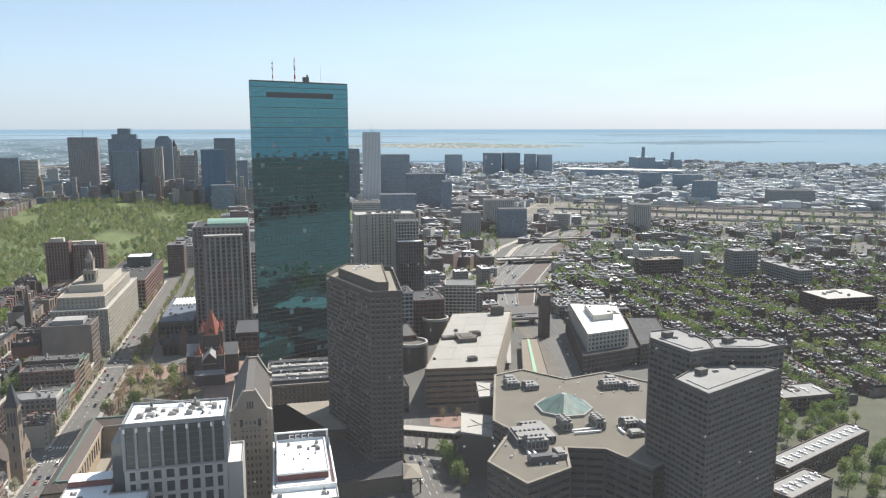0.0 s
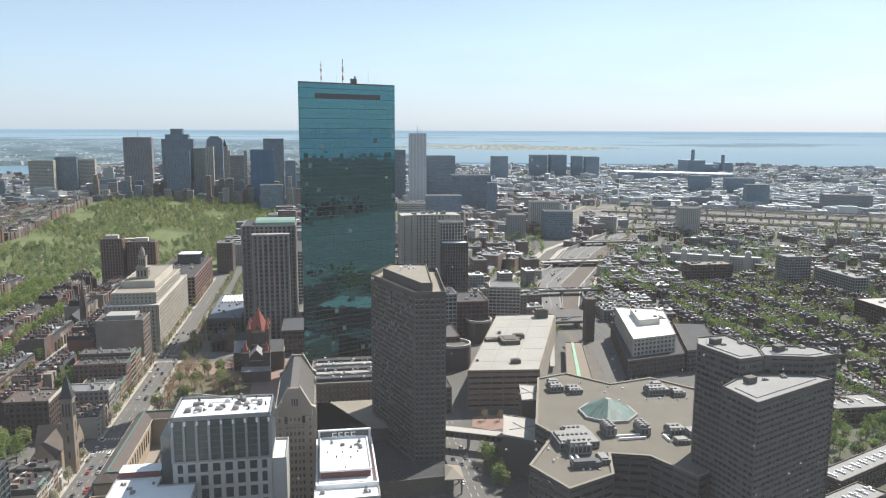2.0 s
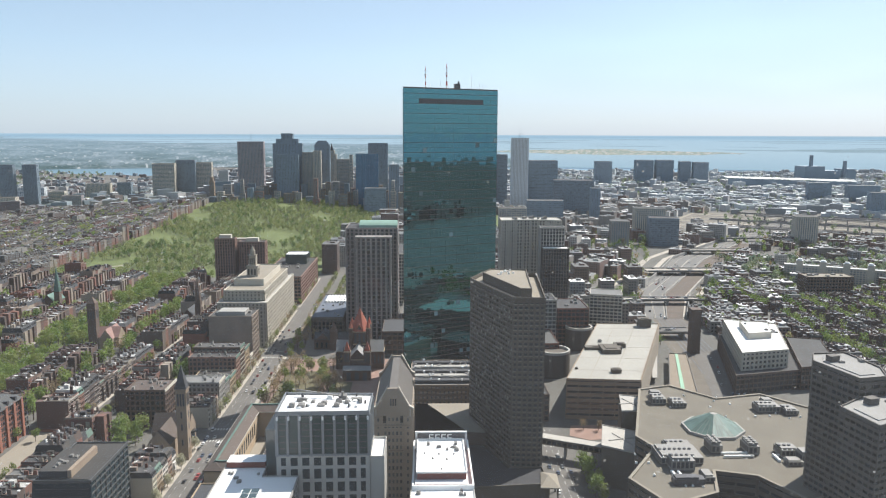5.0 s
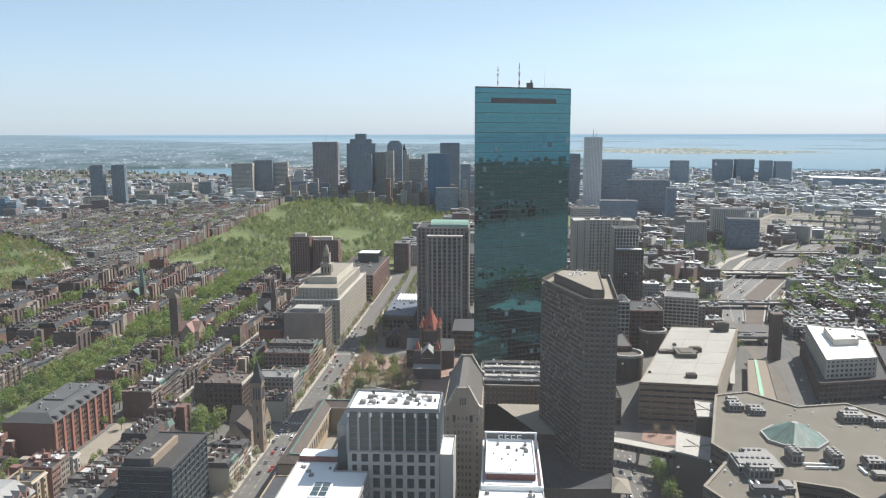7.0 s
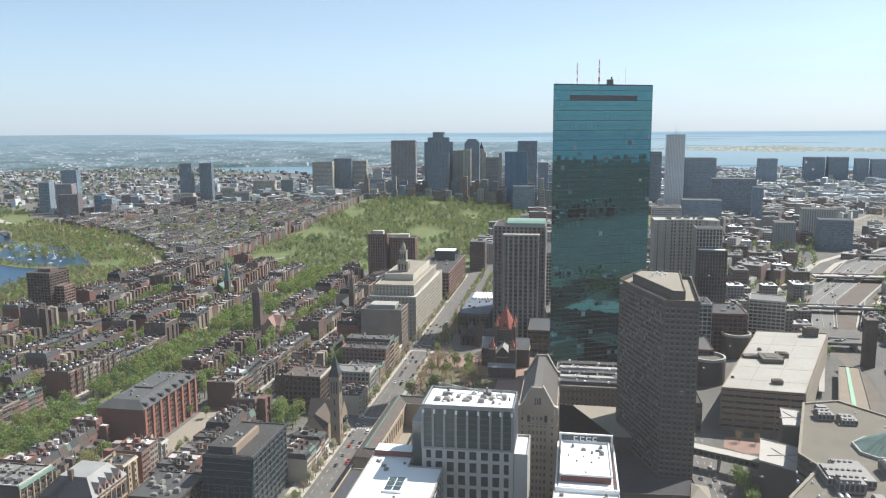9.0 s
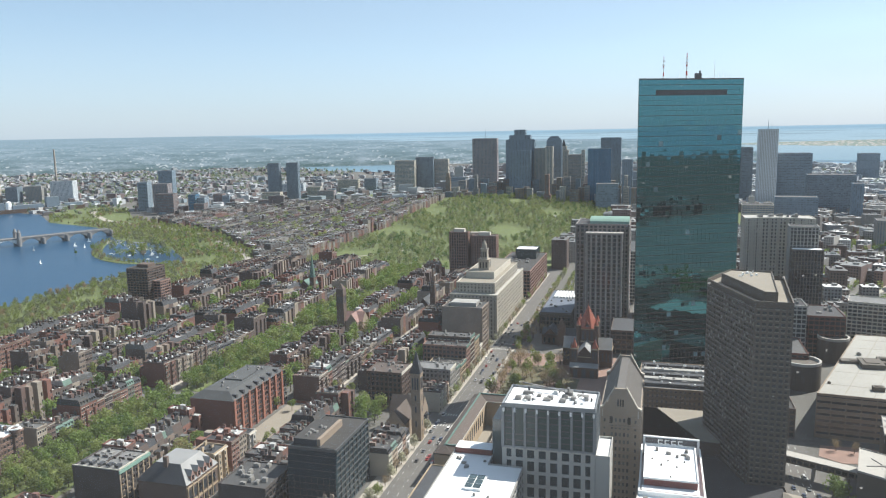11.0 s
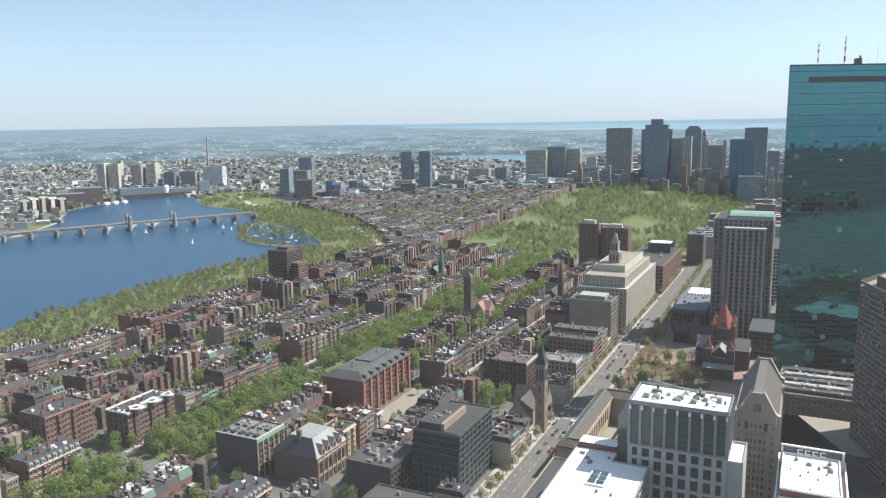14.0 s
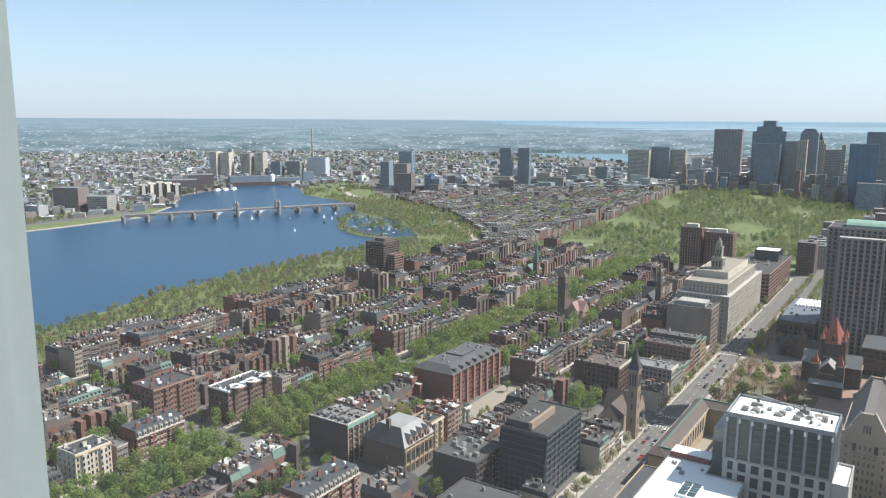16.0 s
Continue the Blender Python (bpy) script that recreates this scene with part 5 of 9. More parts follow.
th, cx, cy, loc = tower("stepped_office", "pale limestone office block with stepped upper floors", "building", [(-200, 716), (-152, 716), (-152, 868), (-200, 868)], z0=0, z1=44, floors=11, bay=3.8, wall=M["limestone"], glass=M["paleglass"], band=1.3, pier=2.0, deep=0.35, joined=True, roof=M["greyroof"])
office(th, [(-20, -66), (20, -66), (20, 60), (-20, 60)], 43.7, 54, 3, 3.8, M["limestone"], M["paleglass"], band=1.3, pier=2.0, joined=True, roof=M["tan"])
b = Build(); b.box(-16, 14, -40, 50, 53.5, 60, 0, 1); rim(b, [(-16, -40), (14, -40), (14, 50), (-16, 50)], 60, 60.8, 0.4); part("upper_storey", b, [M["limestone"], M["tan"]], th)
b = Build(); b.box(-6.5, 4.5, -23.5, -12.5, 60, 71); b.box(-7, 5, -24, -12, 70.2, 71.2); b.box(-4.5, 2.5, -21.5, -14.5, 71, 82); b.box(-5, 3, -22, -14, 81.2, 82); b.cone(-1, -18, 3.0, 2.6, 82, 86, 8); b.cone(-1, -18, 2.8, 0, 86, 92, 8)
for k in range(3):
    b.box(-5.2 + k * 3.2, -3.8 + k * 3.2, -23.62, -23.45, 62, 68, 1); b.box(-3.6 + k * 2.0, -2.6 + k * 2.0, -21.6, -21.45, 73, 79, 1); b.box(4.45, 4.6, -22 + k * 3.2, -20.6 + k * 3.2, 62, 68, 1)
part("turret", b, [M["fartanstone"], M["glass"]], th, "stone turret with tall openings and a small dome")
# tan brick block before it
M["tanbrick"] = mat("dull_tan_brick", (0.24, 0.195, 0.16), 0.9, 0.2, 0.4)
th, cx, cy, loc = tower("brick_office", "dull tan brick office block with a blank side wall", "building", [(-190, 652), (-152, 652), (-152, 680), (-190, 680)], z0=0, z1=46, floors=11, bay=4, wall=M["tanbrick"], glass=M["glass"], band=1.3, pier=1.4, deep=0.3, joined=True, sides=(1,), roof=M["tar"])
b = Build(); b.box(-18.6, 18.4, -14.2, -13.6, 0, 45.4); part("side_wall", b, M["tanbrick"], th)
b = Build(); b.box(-12, 12, -8, 8, 46, 49.5); part("penthouse", b, M["concrete"], th)
roof_kit(th, -17, 17, -12, 12, 46, 6, 51, (1.5, 3.5), (1, 2))
# a pair of brick apartment towers by the park
for x0, x1, y0, y1, h in ((-290, -262, 1040, 1054, 62), (-256, -220, 1036, 1054, 58), (-272, -240, 1056, 1070, 55)):
    th, cx, cy, loc = tower("apartment_block", "red-brown brick apartment tower with a pale top storey", "building", [(x0, y0), (x1, y0), (x1, y1), (x0, y1)], z0=0, z1=h, floors=15, bay=3.6, wall=M["pinkbrick"], glass=M["glass"], band=1.3, pier=1.6, joined=True)
    b = Build(); b.box(-8, 8, -4, 4, h, h + 5); part("penthouse", b, M["limestone"], th)
th, cx, cy, loc = tower("corner_block", "brick and glass block with a white rooftop storey", "building", [(-200, 905), (-150, 905), (-150, 1050), (-200, 1050)], z0=0, z1=34, floors=8, bay=4, wall=M["pinkbrick"], glass=M["glass"], joined=True)
b = Build(); b.box(-10, 18, 20, 50, 34, 46, 0, 1); rim(b, [(-10, 20), (18, 20), (18, 50), (-10, 50)], 46, 47, 0.4); part("upper_storey", b, [M["glass_t"], M["whiteroof"]], th)
roof_kit(th, -22, 22, -70, 18, 34, 14, 55, (2, 5), (1, 3))

M["slatgrey"] = mat("grey_floor_slat", (0.07, 0.075, 0.076), 0.5, 0.15, 0.4)
# glass-fronted dark office block
th = thing("glass_office", "dark glass office block with a sloped glass end", "building", -177, 374)
office(th, [(-14, -22), (14, -22), (14, 25), (-14, 25)], 0, 37, 10, 5.8, M["slatgrey"], M["endglass"], band=0.55, pier=0.35, deep=0.6, panes=160, sides=(1, 2, 3), tilt=0.01)
b = Build()
b.poly([(-14.3, -24.5, 22), (14.3, -24.5, 22), (12.5, -21.5, 38), (-12.5, -21.5, 38)]); b.poly([(-14.3, -24.5, 0), (14.3, -24.5, 0), (14.3, -24.5, 22), (-14.3, -24.5, 22)])
b.poly([(14.3, -24.5, 0), (14.3, -21.9, 0), (14.3, -21.9, 37), (12.5, -21.5, 38), (14.3, -24.5, 22)]); b.poly([(-14.3, -24.5, 22), (-12.5, -21.5, 38), (-14.3, -21.9, 37), (-14.3, -21.9, 0), (-14.3, -24.5, 0)])
part("glass_end", b, M["endglass"], th, "sloped dark glass end wall")
b = Build()
for k in range(10):
    z_ = 3.6 + k * 3.7
    q_ = max(0.0, min(1.0, (z_ - 22) / 16))
    b.box(-14.3 + 1.8 * q_, 14.3 - 1.8 * q_, -24.62 + 3 * q_, -24.48 + 3 * q_, z_, z_ + 0.16)
for k in range(9):
    b.box(-14 + k * 3.5, -13.88 + k * 3.5, -24.6, -24.48, 0, 22)
part("mullions", b, M["slatgrey"], th, kind="stuff")
b = Build(); b.box(-13, 1, -18, 10, 37, 40.5, 0, 2); b.box(1, 3, -18, 12, 37, 41, 1); part("penthouse", b, [M["slate"], M["tanstone"], M["tar"]], th)
roof_kit(th, -12, 0, -15, 8, 40.5, 11, 61, (1, 2.4), (0.7, 1.4))

# large red brick apartment house with a slate roof
th = thing("brick_apartments", "large red brick apartment house with pilasters and a grey roof", "apartment house", -290, 466)
b = Build(); b.box(-18, 15, -34, 36, 0, 27); part("wall", b, M["redbrick"], th)
# brighter copy of the red brick, sunlight painted into the pilasters
M["litbrick"] = mat("sunlit_red_brick", (0.25, 0.105, 0.072), 0.9, 0.15, 0.6)
b = Build()
for k in range(8):
    b.box(15.2, 16.1, -33.5 + k * 9.5, -31 + k * 9.5, 0, 27.5)
    for f in range(7):
        for j in range(2):
            b.box(15.1, 15.3, -29.5 + k * 9.5 + j * 2.8, -28 + k * 9.5 + j * 2.8, 2 + f * 3.6, 4.2 + f * 3.6, 1)
part("pilasters", b, [M["litbrick"], M["glass"]], th, kind="stuff")
b = Build()
b.poly([(16.4, -34.5, 27), (16.4, 36.5, 27), (9, 30, 31.5), (9, -28, 31.5)]); b.poly([(-18.4, 36.5, 27), (-18.4, -34.5, 27), (-11, -28, 31.5), (-11, 30, 31.5)])
b.poly([(-18.4, -34.5, 27), (16.4, -34.5, 27), (9, -28, 31.5), (-11, -28, 31.5)]); b.poly([(16.4, 36.5, 27), (-18.4, 36.5, 27), (-11, 30, 31.5), (9, 30, 31.5)])
b.poly([(-11, -28, 31.5), (9, -28, 31.5), (9, 30, 31.5), (-11, 30, 31.5)])
b.box(-8, 6, -6, 14, 31.5, 32.6)
part("roof", b, TAR_MATS[2], th)
roof_kit(th, -10, 8, -26, 28, 31.5, 14, 63, (0.8, 2.2), (0.6, 1.8))
for k in range(7):
    b = Build(); b.box(12, 15.5, -30 + k * 9.5, -28 + k * 9.5, 27.5, 30.2); part("dormer", b, M["slate"], th)

# brown tower on the river side
th, cx, cy, loc = tower("river_apartments", "brown brick apartment slab by the river", "apartment house", [(-612, 752), (-583, 752), (-583, 786), (-612, 786)], z0=0, z1=50, floors=16, bay=4, wall=M["brownstone"], glass=M["glass"], joined=True)
office(th, [(15, -8), (25, -8), (25, 12), (15, 12)], 0, 34, 10, 4, M["pinkbrick"], M["glass"], joined=True)
b = Build(); b.box(-8, 8, -6, 8, 50, 54); part("penthouse", b, M["brownstone"], th)

# mansard school house with bright metal roof planes
th = thing("mansard_house", "dark brick house with a bright metal mansard roof", "house", -259, 347)
b = Build(); b.box(-16, 15, -14, 16, 0, 17); part("wall", b, M["brownstone"], th)
b = Build()
for k in range(6):
    b.box(15.05, 15.4, -12.5 + k * 4.6, -9.8 + k * 4.6, 8, 13, 0); b.box(15.05, 15.6, -13.2 + k * 4.6, -12.7 + k * 4.6, 0, 16, 1)
b.box(15.05, 15.3, -13.9, 15.9, 5.5, 6.6, 1); b.box(15.05, 15.5, -13.9, 15.9, 14.6, 15.4, 1)
for k in range(6):
    b.box(15.05, 15.2, -12.3 + k * 4.6, -10.2 + k * 4.6, 1.2, 4.6, 0)
part("arched_windows", b, [M["glass"], M["sandstone"]], th, kind="stuff")
b = Build()
b.poly([(15.5, -14.5, 17), (15.5, 16.5, 17), (8, 11, 26), (8, -8, 26)]); b.poly([(-16.5, 16.5, 17), (-16.5, -14.5, 17), (-8, -8, 26), (-8, 11, 26)]); b.poly([(15.5, 16.5, 17), (-16.5, 16.5, 17), (-8, 11, 26), (8, 11, 26)])
b.poly([(-8, -8, 26), (8, -8, 26), (8, 11, 26), (-8, 11, 26)]); b.poly([(-16.5, -14.5, 17), (15.5, -14.5, 17), (8, -8, 26), (-8, -8, 26)], 1)
part("roof", b, [M["lead"], M["slate"]], th)
for k in range(4):
    y_ = -9.5 + k * 5.8
    b = Build(); b.box(10, 15.3, y_, y_ + 3.4, 17, 20.5)
    b.poly([(15.3, y_, 20.5), (15.3, y_ + 3.4, 20.5), (15.3, y_ + 1.7, 23.6)]); b.poly([(15.3, y_, 20.5), (15.3, y_ + 1.7, 23.6), (9.6, y_ + 1.7, 23.6), (10, y_, 20.5)], 1); b.poly([(15.3, y_ + 3.4, 20.5), (10, y_ + 3.4, 20.5), (9.6, y_ + 1.7, 23.6), (15.3, y_ + 1.7, 23.6)], 1)
    b.box(15.3, 15.45, y_ + 1.0, y_ + 2.4, 18, 20.4, 2)
    part("dormer", b, [M["pinkbrick"], M["lead"], M["glass"]], th, "pointed brick dormer")
b = Build(); b.box(-2, 0.5, -9.5, -7.5, 22, 30); part("chimney", b, M["brownstone"], th)

# dark flat-roofed blocks close below
# brick painted darker, to stand for walls in shade
M["shadebrick"] = mat("shade_dark_brick", (0.066, 0.056, 0.052), 0.9, 0.25, 0.5)
th, cx, cy, loc = tower("flat_block", "black-roofed low block with roof machines", "building", [(-194, 262), (-160, 262), (-160, 318), (-194, 318)], z0=0, z1=19, floors=5, bay=4, wall=M["shadebrick"], glass=M["glass"], joined=True, roof=M["tar"])
b = Build(); b.box(-16.9, 16.9, -28.12, -27.9, 0, 18.6); part("side_wall", b, M["shadebrick"], th)
roof_kit(th, -15, 15, -26, 26, 19, 12, 71, (1.2, 3), (0.8, 2.0))
th, cx, cy, loc = tower("brick_block", "flat-roofed brown brick block with a roof deck", "building", [(-222, 330), (-194, 330), (-194, 360), (-222, 360)], z0=0, z1=22, floors=6, bay=4, wall=M["shadebrick"], glass=M["glass"], joined=True, roof=M["tar"])
b = Build(); b.box(-13.9, 13.9, -15.12, -14.9, 0, 21.6); part("side_wall", b, M["shadebrick"], th)
roof_kit(th, -13, 13, -14, 14, 22, 14, 72, (1.5, 3.5), (1, 2.4))
th, cx, cy, loc = tower("brick_block", "grey-brown brick block with green copper cornice", "building", [(-312, 326), (-281, 326), (-281, 352), (-312, 352)], z0=0, z1=24, floors=7, bay=3.4, wall=M["shadebrick"], glass=M["glass"], joined=True, roof=M["tar"])
b = Build(); b.box(-15.4, 15.4, -13.12, -12.9, 0, 23.6); part("side_wall", b, M["shadebrick"], th)
b = Build(); b.box(15.5, 16.1, -13.2, 13.2, 22.6, 24.6); part("cornice", b, M["copper"], th, "green copper cornice")
b = Build()
for k in range(5):
    b.box(-13 + k * 5.6, -10.6 + k * 5.6, -9, -5.5, 24, 25.6, 0); b.box(-13 + k * 5.6, -9.4 + k * 5.6, 1.5, 2.1, 24, 25.3, 1); b.box(-12 + k * 5.4, -10 + k * 5.4, 6, 9, 24, 24.7, 2)
b.box(-0.3, 0.3, -12, 12, 24, 25.1, 1); b.box(-15.3, 15.3, -12.8, -12.3, 24, 25.2, 3); b.box(14.8, 15.4, -12.6, 12.6, 24, 25.5, 3)
part("roof_huts", b, [M["slate"], M["shadebrick"], M["unit"], M["limestone"]], th, "stair huts, party walls and skylights on the roof")
roof_kit(th, -13, 13, -12, 12, 24, 16, 73, (0.8, 1.8), (0.6, 1.6))
b = Build()
for k in range(6):
    for f in range(6):
        b.box(15.55, 15.75, -11.4 + k * 4.3, -9.6 + k * 4.3, 2.0 + f * 3.4, 2.3 + f * 3.4)
    b.box(15.55, 15.9, -12.9 + k * 4.9, -12.3 + k * 4.9, 0, 22.5)
part("stone_trim", b, M["sandstone"], th, "tan stone piers and sills", "stuff")

# mid-size blocks along the avenue beside the church
for x0, x1, y0, y1, h, w, lab in ((-185, -152, 541, 558, 23, "concrete", "grey office block with window bands on the avenue"), (-185, -152, 558.4, 571, 19, "concrete", "grey office block with a green roof edge"), (-190, -152, 592, 606, 27, "pinkbrick", "pink-brown brick block with many windows on the avenue"), (-190, -152, 606.4, 622, 31, "brownstone", "brown stone block with pale window frames on the avenue"), (-188, -152, 622.4, 640, 25, "sandstone", "cream stone block with tall windows on the avenue"), (-210, -182, 513, 538, 27, "darkstone", "red-brown brick block with a brown roof behind the church"), (-180, -152, 572, 591, 17, "sandstone", "narrow cream shop house on the avenue"), (-172, -152, 641, 651, 14, "limestone", "narrow white shop house on the avenue")):
    th, cx, cy, loc = tower("shop_block", lab, "building", [(x0, y0), (x1, y0), (x1, y1), (x0, y1)], z0=0, z1=h, floors=int(h / 3.7), bay=3.4, wall=M[w], glass=M["glass"], band=1.3, pier=1.2, joined=True, roof=M["rooftile"] if w == "darkstone" else M["tar"], sill=M["limestone"] if w == "brownstone" else None)
    roof_kit(th, (x0 - x1) / 2, (x1 - x0) / 2, (y0 - y1) / 2, (y1 - y0) / 2, h, 11, int(y0), (0.8, 2.6), (0.6, 2.6))
    b = Build(); b.box((x1 - x0) / 2 - 0.02, (x1 - x0) / 2 + 0.5, (y0 - y1) / 2, (y1 - y0) / 2, h - 1.2, h + 0.9); part("cornice", b, M["limestone"] if int(y0) % 2 else M["oldcopper"], th)
# beige slab building and the striped one, east of the glass tower
th = thing("curved_office", "broad beige office block with a curved front", "building", 128, 900)
pts = [(-36 + 72 * k / 8, -8 + 10 * math.sin(math.pi * k / 8)) for k in range(9)]
office(th, [(36, 30), (-36, 30)] + pts, 0, 104, 26, 3.8, M["limestone"], M["glass"], band=1.5, pier=1.9, joined=True, roof=M["greyroof"])
roof_kit(th, -26, 26, 6, 24, 104, 10, 81, (2, 6), (1.5, 4))
th, cx, cy, loc = tower("striped_office", "office tower with dark glass between white piers", "building", [(133, 856), (161, 856), (163, 880), (134, 880)], z0=0, z1=100, floors=25, bay=3.5, wall=M["whitestone"], glass=M["glass"], band=0.7, pier=0.9, deep=0.6, joined=True)
office(th, [(-14, -28), (16, -28), (16, -12.6), (-14, -12.6)], 0, 78, 19, 3.0, M["darkgrey"], M["glass"], band=0.7, pier=0.8, joined=True, roof=M["whiteroof"])
th, cx, cy, loc = tower("white_apartments", "pale concrete apartment block", "building", [(165, 736), (196, 728), (202, 756), (172, 764)], z0=0, z1=48, floors=14, bay=4, wall=M["limestone"], glass=M["glass"], joined=True)
for x0, x1, y0, y1, h, w in ((80, 100, 700, 740, 40, "pinkbrick"), (104, 124, 690, 720, 52, "whitestone"), (126, 160, 715, 760, 38, "redbrick"), (84, 100, 760, 800, 30, "brownstone"), (60, 90, 520, 560, 20, "brownstone"), (84, 118, 640, 690, 24, "redbrick"), (60, 96, 585, 640, 18, "brownstone")):
    th, cx, cy, loc = tower("brick_block", "mid-height city block of brick and stone", "building", [(x0, y0), (x1, y0), (x1, y1), (x0, y1)], z0=0, z1=h, floors=max(4, int(h / 4)), bay=4, wall=M[w], glass=M["glass"], joined=True)
    roof_kit(th, (x0 - x1) / 2, (x1 - x0) / 2, (y0 - y1) / 2, (y1 - y0) / 2, h, 5, int(x0 + y0), (1.5, 4), (1, 3))

# low blocks round the foot of the glass tower
for x0, x1, y0, y1, h, w, r in ((-40, -16, 690, 740, 22, "brownstone", "slate"), (-14, 60, 700, 750, 20, "darkcon", "copper"), (-23, 0, 745, 860, 26, "darkcon", "tar"), (10, 70, 760, 850, 30, "pinkbrick", "tar_i")):
    tower("city_block", "low city block with a green-grey roof", "building", [(x0, y0), (x1, y0), (x1, y1), (x0, y1)], z0=0, z1=h, floors=5, bay=5, wall=M[w], glass=M["glass"], joined=True, roof=M[r])


# ---- churches ----
def gable_box(b, x0, x1, y0, y1, z, h, axis, wall=0, roof=1):
    """A house body with a pitched roof along an axis."""
    b.box(x0, x1, y0, y1, 0, z, wall)
    if axis == "y":
        xm = (x0 + x1) / 2
        b.poly([(x0 - 0.4, y0, z), (xm, y0, z + h), (xm, y1, z + h), (x0 - 0.4, y1, z)][::-1], roof); b.poly([(x1 + 0.4, y0, z), (x1 + 0.4, y1, z), (xm, y1, z + h), (xm, y0, z + h)], roof)
        b.poly([(x0, y0, z), (x1, y0, z), (xm, y0, z + h)], wall); b.poly([(x1, y1, z), (x0, y1, z), (xm, y1, z + h)], wall)
    else:
        ym = (y0 + y1) / 2
        b.poly([(x0, y0 - 0.4, z), (x1, y0 - 0.4, z), (x1, ym, z + h), (x0, ym, z + h)], roof); b.poly([(x0, y1 + 0.4, z), (x1, y1 + 0.4, z), (x1, ym, z + h), (x0, ym, z + h)][::-1], roof)
        b.poly([(x0, y1, z), (x0, y0, z), (x0, ym, z + h)], wall); b.poly([(x1, y0, z), (x1, y1, z), (x1, ym, z + h)], wall)


th = thing("stone_church", "brown stone church with a tall campanile and pointed windows", "church", -165, 466)
b = Build(); gable_box(b, -12, 12, 6, 20, 14, 10, "x"); gable_box(b, -8, 6, -14, 20, 13, 9, "y"); part("nave", b, [M["tanstone"], M["rooftile"]], th)
b = Build(); b.box(9, 15.5, -8, -1.5, 0, 46); b.box(8.6, 15.9, -8.4, -1.1, 46, 47); part("bell_tower", b, M["tanstone"], th, "square brown campanile")
b = Build()
for k in range(3):
    b.box(10 + k * 1.7, 11 + k * 1.7, -8.3, -8.05, 36, 44); b.box(15.55, 15.75, -7 + k * 1.7, -6 + k * 1.7, 36, 44)
for z in (10, 20, 28):
    b.box(11.7, 12.7, -8.2, -8.05, z, z + 4); b.box(15.55, 15.7, -5.2, -4.2, z, z + 4)
part("belfry_openings", b, M["darkunit"], th)
b = Build(); b.cone(12.25, -4.75, 4.9, 0, 47, 62, 4, 0, math.pi / 4)
for s in (-1, 1):
    for q in (-1, 1):
        b.cone(12.25 + s * 3.1, -4.75 + q * 3.1, 0.7, 0, 47, 51, 4)
part("spire", b, M["slate"], th)
b = Build(); b.box(12.05, 12.4, 9, 17, 3, 12); b.cone(12.2, 13, 3.2, 3.2, 11, 12, 4); part("rose_window", b, M["glass"], th)

th = thing("tower_church", "stone church with a square tower and faded pink tiled roof", "church", -318, 726)
b = Build(); gable_box(b, -3, 22, -8, 8, 10, 9, "x"); gable_box(b, 6, 18, -14, 14, 10, 9, "y"); part("nave", b, [M["tanstone"], M["pinktile"]], th)
b = Build(); b.box(-6, 2, -10, -2, 0, 44); b.box(-6.4, 2.4, -10.4, -1.6, 37, 38); b.cone(-2, -6, 5.6, 0, 44, 50, 4, 0, math.pi / 4); part("bell_tower", b, M["brownstone"], th)
b = Build()
for k in range(3):
    b.box(-5 + k * 2.3, -3.6 + k * 2.3, -10.2, -10.05, 29, 36); b.box(2.05, 2.2, -9 + k * 2.3, -7.6 + k * 2.3, 29, 36)
part("belfry_openings", b, M["darkunit"], th)

th = thing("red_church", "heavy dark stone church with a red pyramid-roofed central tower", "church", -57, 652)
CH = [M["darkstone"], M["lead"], M["sandstone"], M["darkunit"], M["redtile"]]
b = Build(); gable_box(b, -8, 8, -30, -6, 16, 9, "y")
for k in range(5):
    y = -28 + k * 4.6
    for s in (-1, 1):
        b.box(s * 8.6 - 0.6, s * 8.6 + 0.6, y - 0.5, y + 0.5, 0, 15); b.box(s * 8.1 - 0.05, s * 8.1 + 0.05, y + 1.3, y + 3.2, 5, 13, 3)
b.box(-8.2, 8.2, -30.2, -6, 15.4, 16.1, 2)
part("nave", b, CH, th)
b = Build(); gable_box(b, -21, 21, -6, 8, 16, 9, "x")
for s in (-1, 1):
    for q in (-4, 0, 4):
        b.box(s * 21.06 - 0.06, s * 21.06 + 0.06, 1 + q - 0.8, 1 + q + 0.8, 4, 13 + (2 if q == 0 else 0), 3)
    b.box(s * 21.2 - 0.3, s * 21.2 + 0.3, -6.2, 8.2, 15.5, 16.2, 2)
for k in range(4):
    for s in (-1, 1):
        b.box(s * (10 + k * 3.2) - 0.8, s * (10 + k * 3.2) + 0.8, -6.12, -6.0, 5, 13, 3)
part("transept", b, CH, th)
b = Build(); gable_box(b, -8, 8, 8, 16, 15, 9, "y"); b.cone(0, 16, 9, 9, 0, 14, 16, 0); b.cone(0, 16, 9.4, 0, 14, 22, 16, 1); part("apse", b, CH, th)
b = Build(); b.box(-7.6, 7.6, -6.6, 8.6, 0, 34)
for z in (22.4, 33.6):
    b.box(-8.1, 8.1, -7.1, 9.1, z, z + 0.9, 2)
for k in range(3):
    p_ = -4.6 + k * 3.7
    for z0_, z1_ in ((24.5, 32.5),):
        b.box(p_, p_ + 1.9, -6.75, -6.6, z0_, z1_, 3); b.box(p_, p_ + 1.9, 8.6, 8.75, z0_, z1_, 3)
        b.box(-7.75, -7.6, p_ + 1, p_ + 2.9, z0_, z1_, 3); b.box(7.6, 7.75, p_ + 1, p_ + 2.9, z0_, z1_, 3)
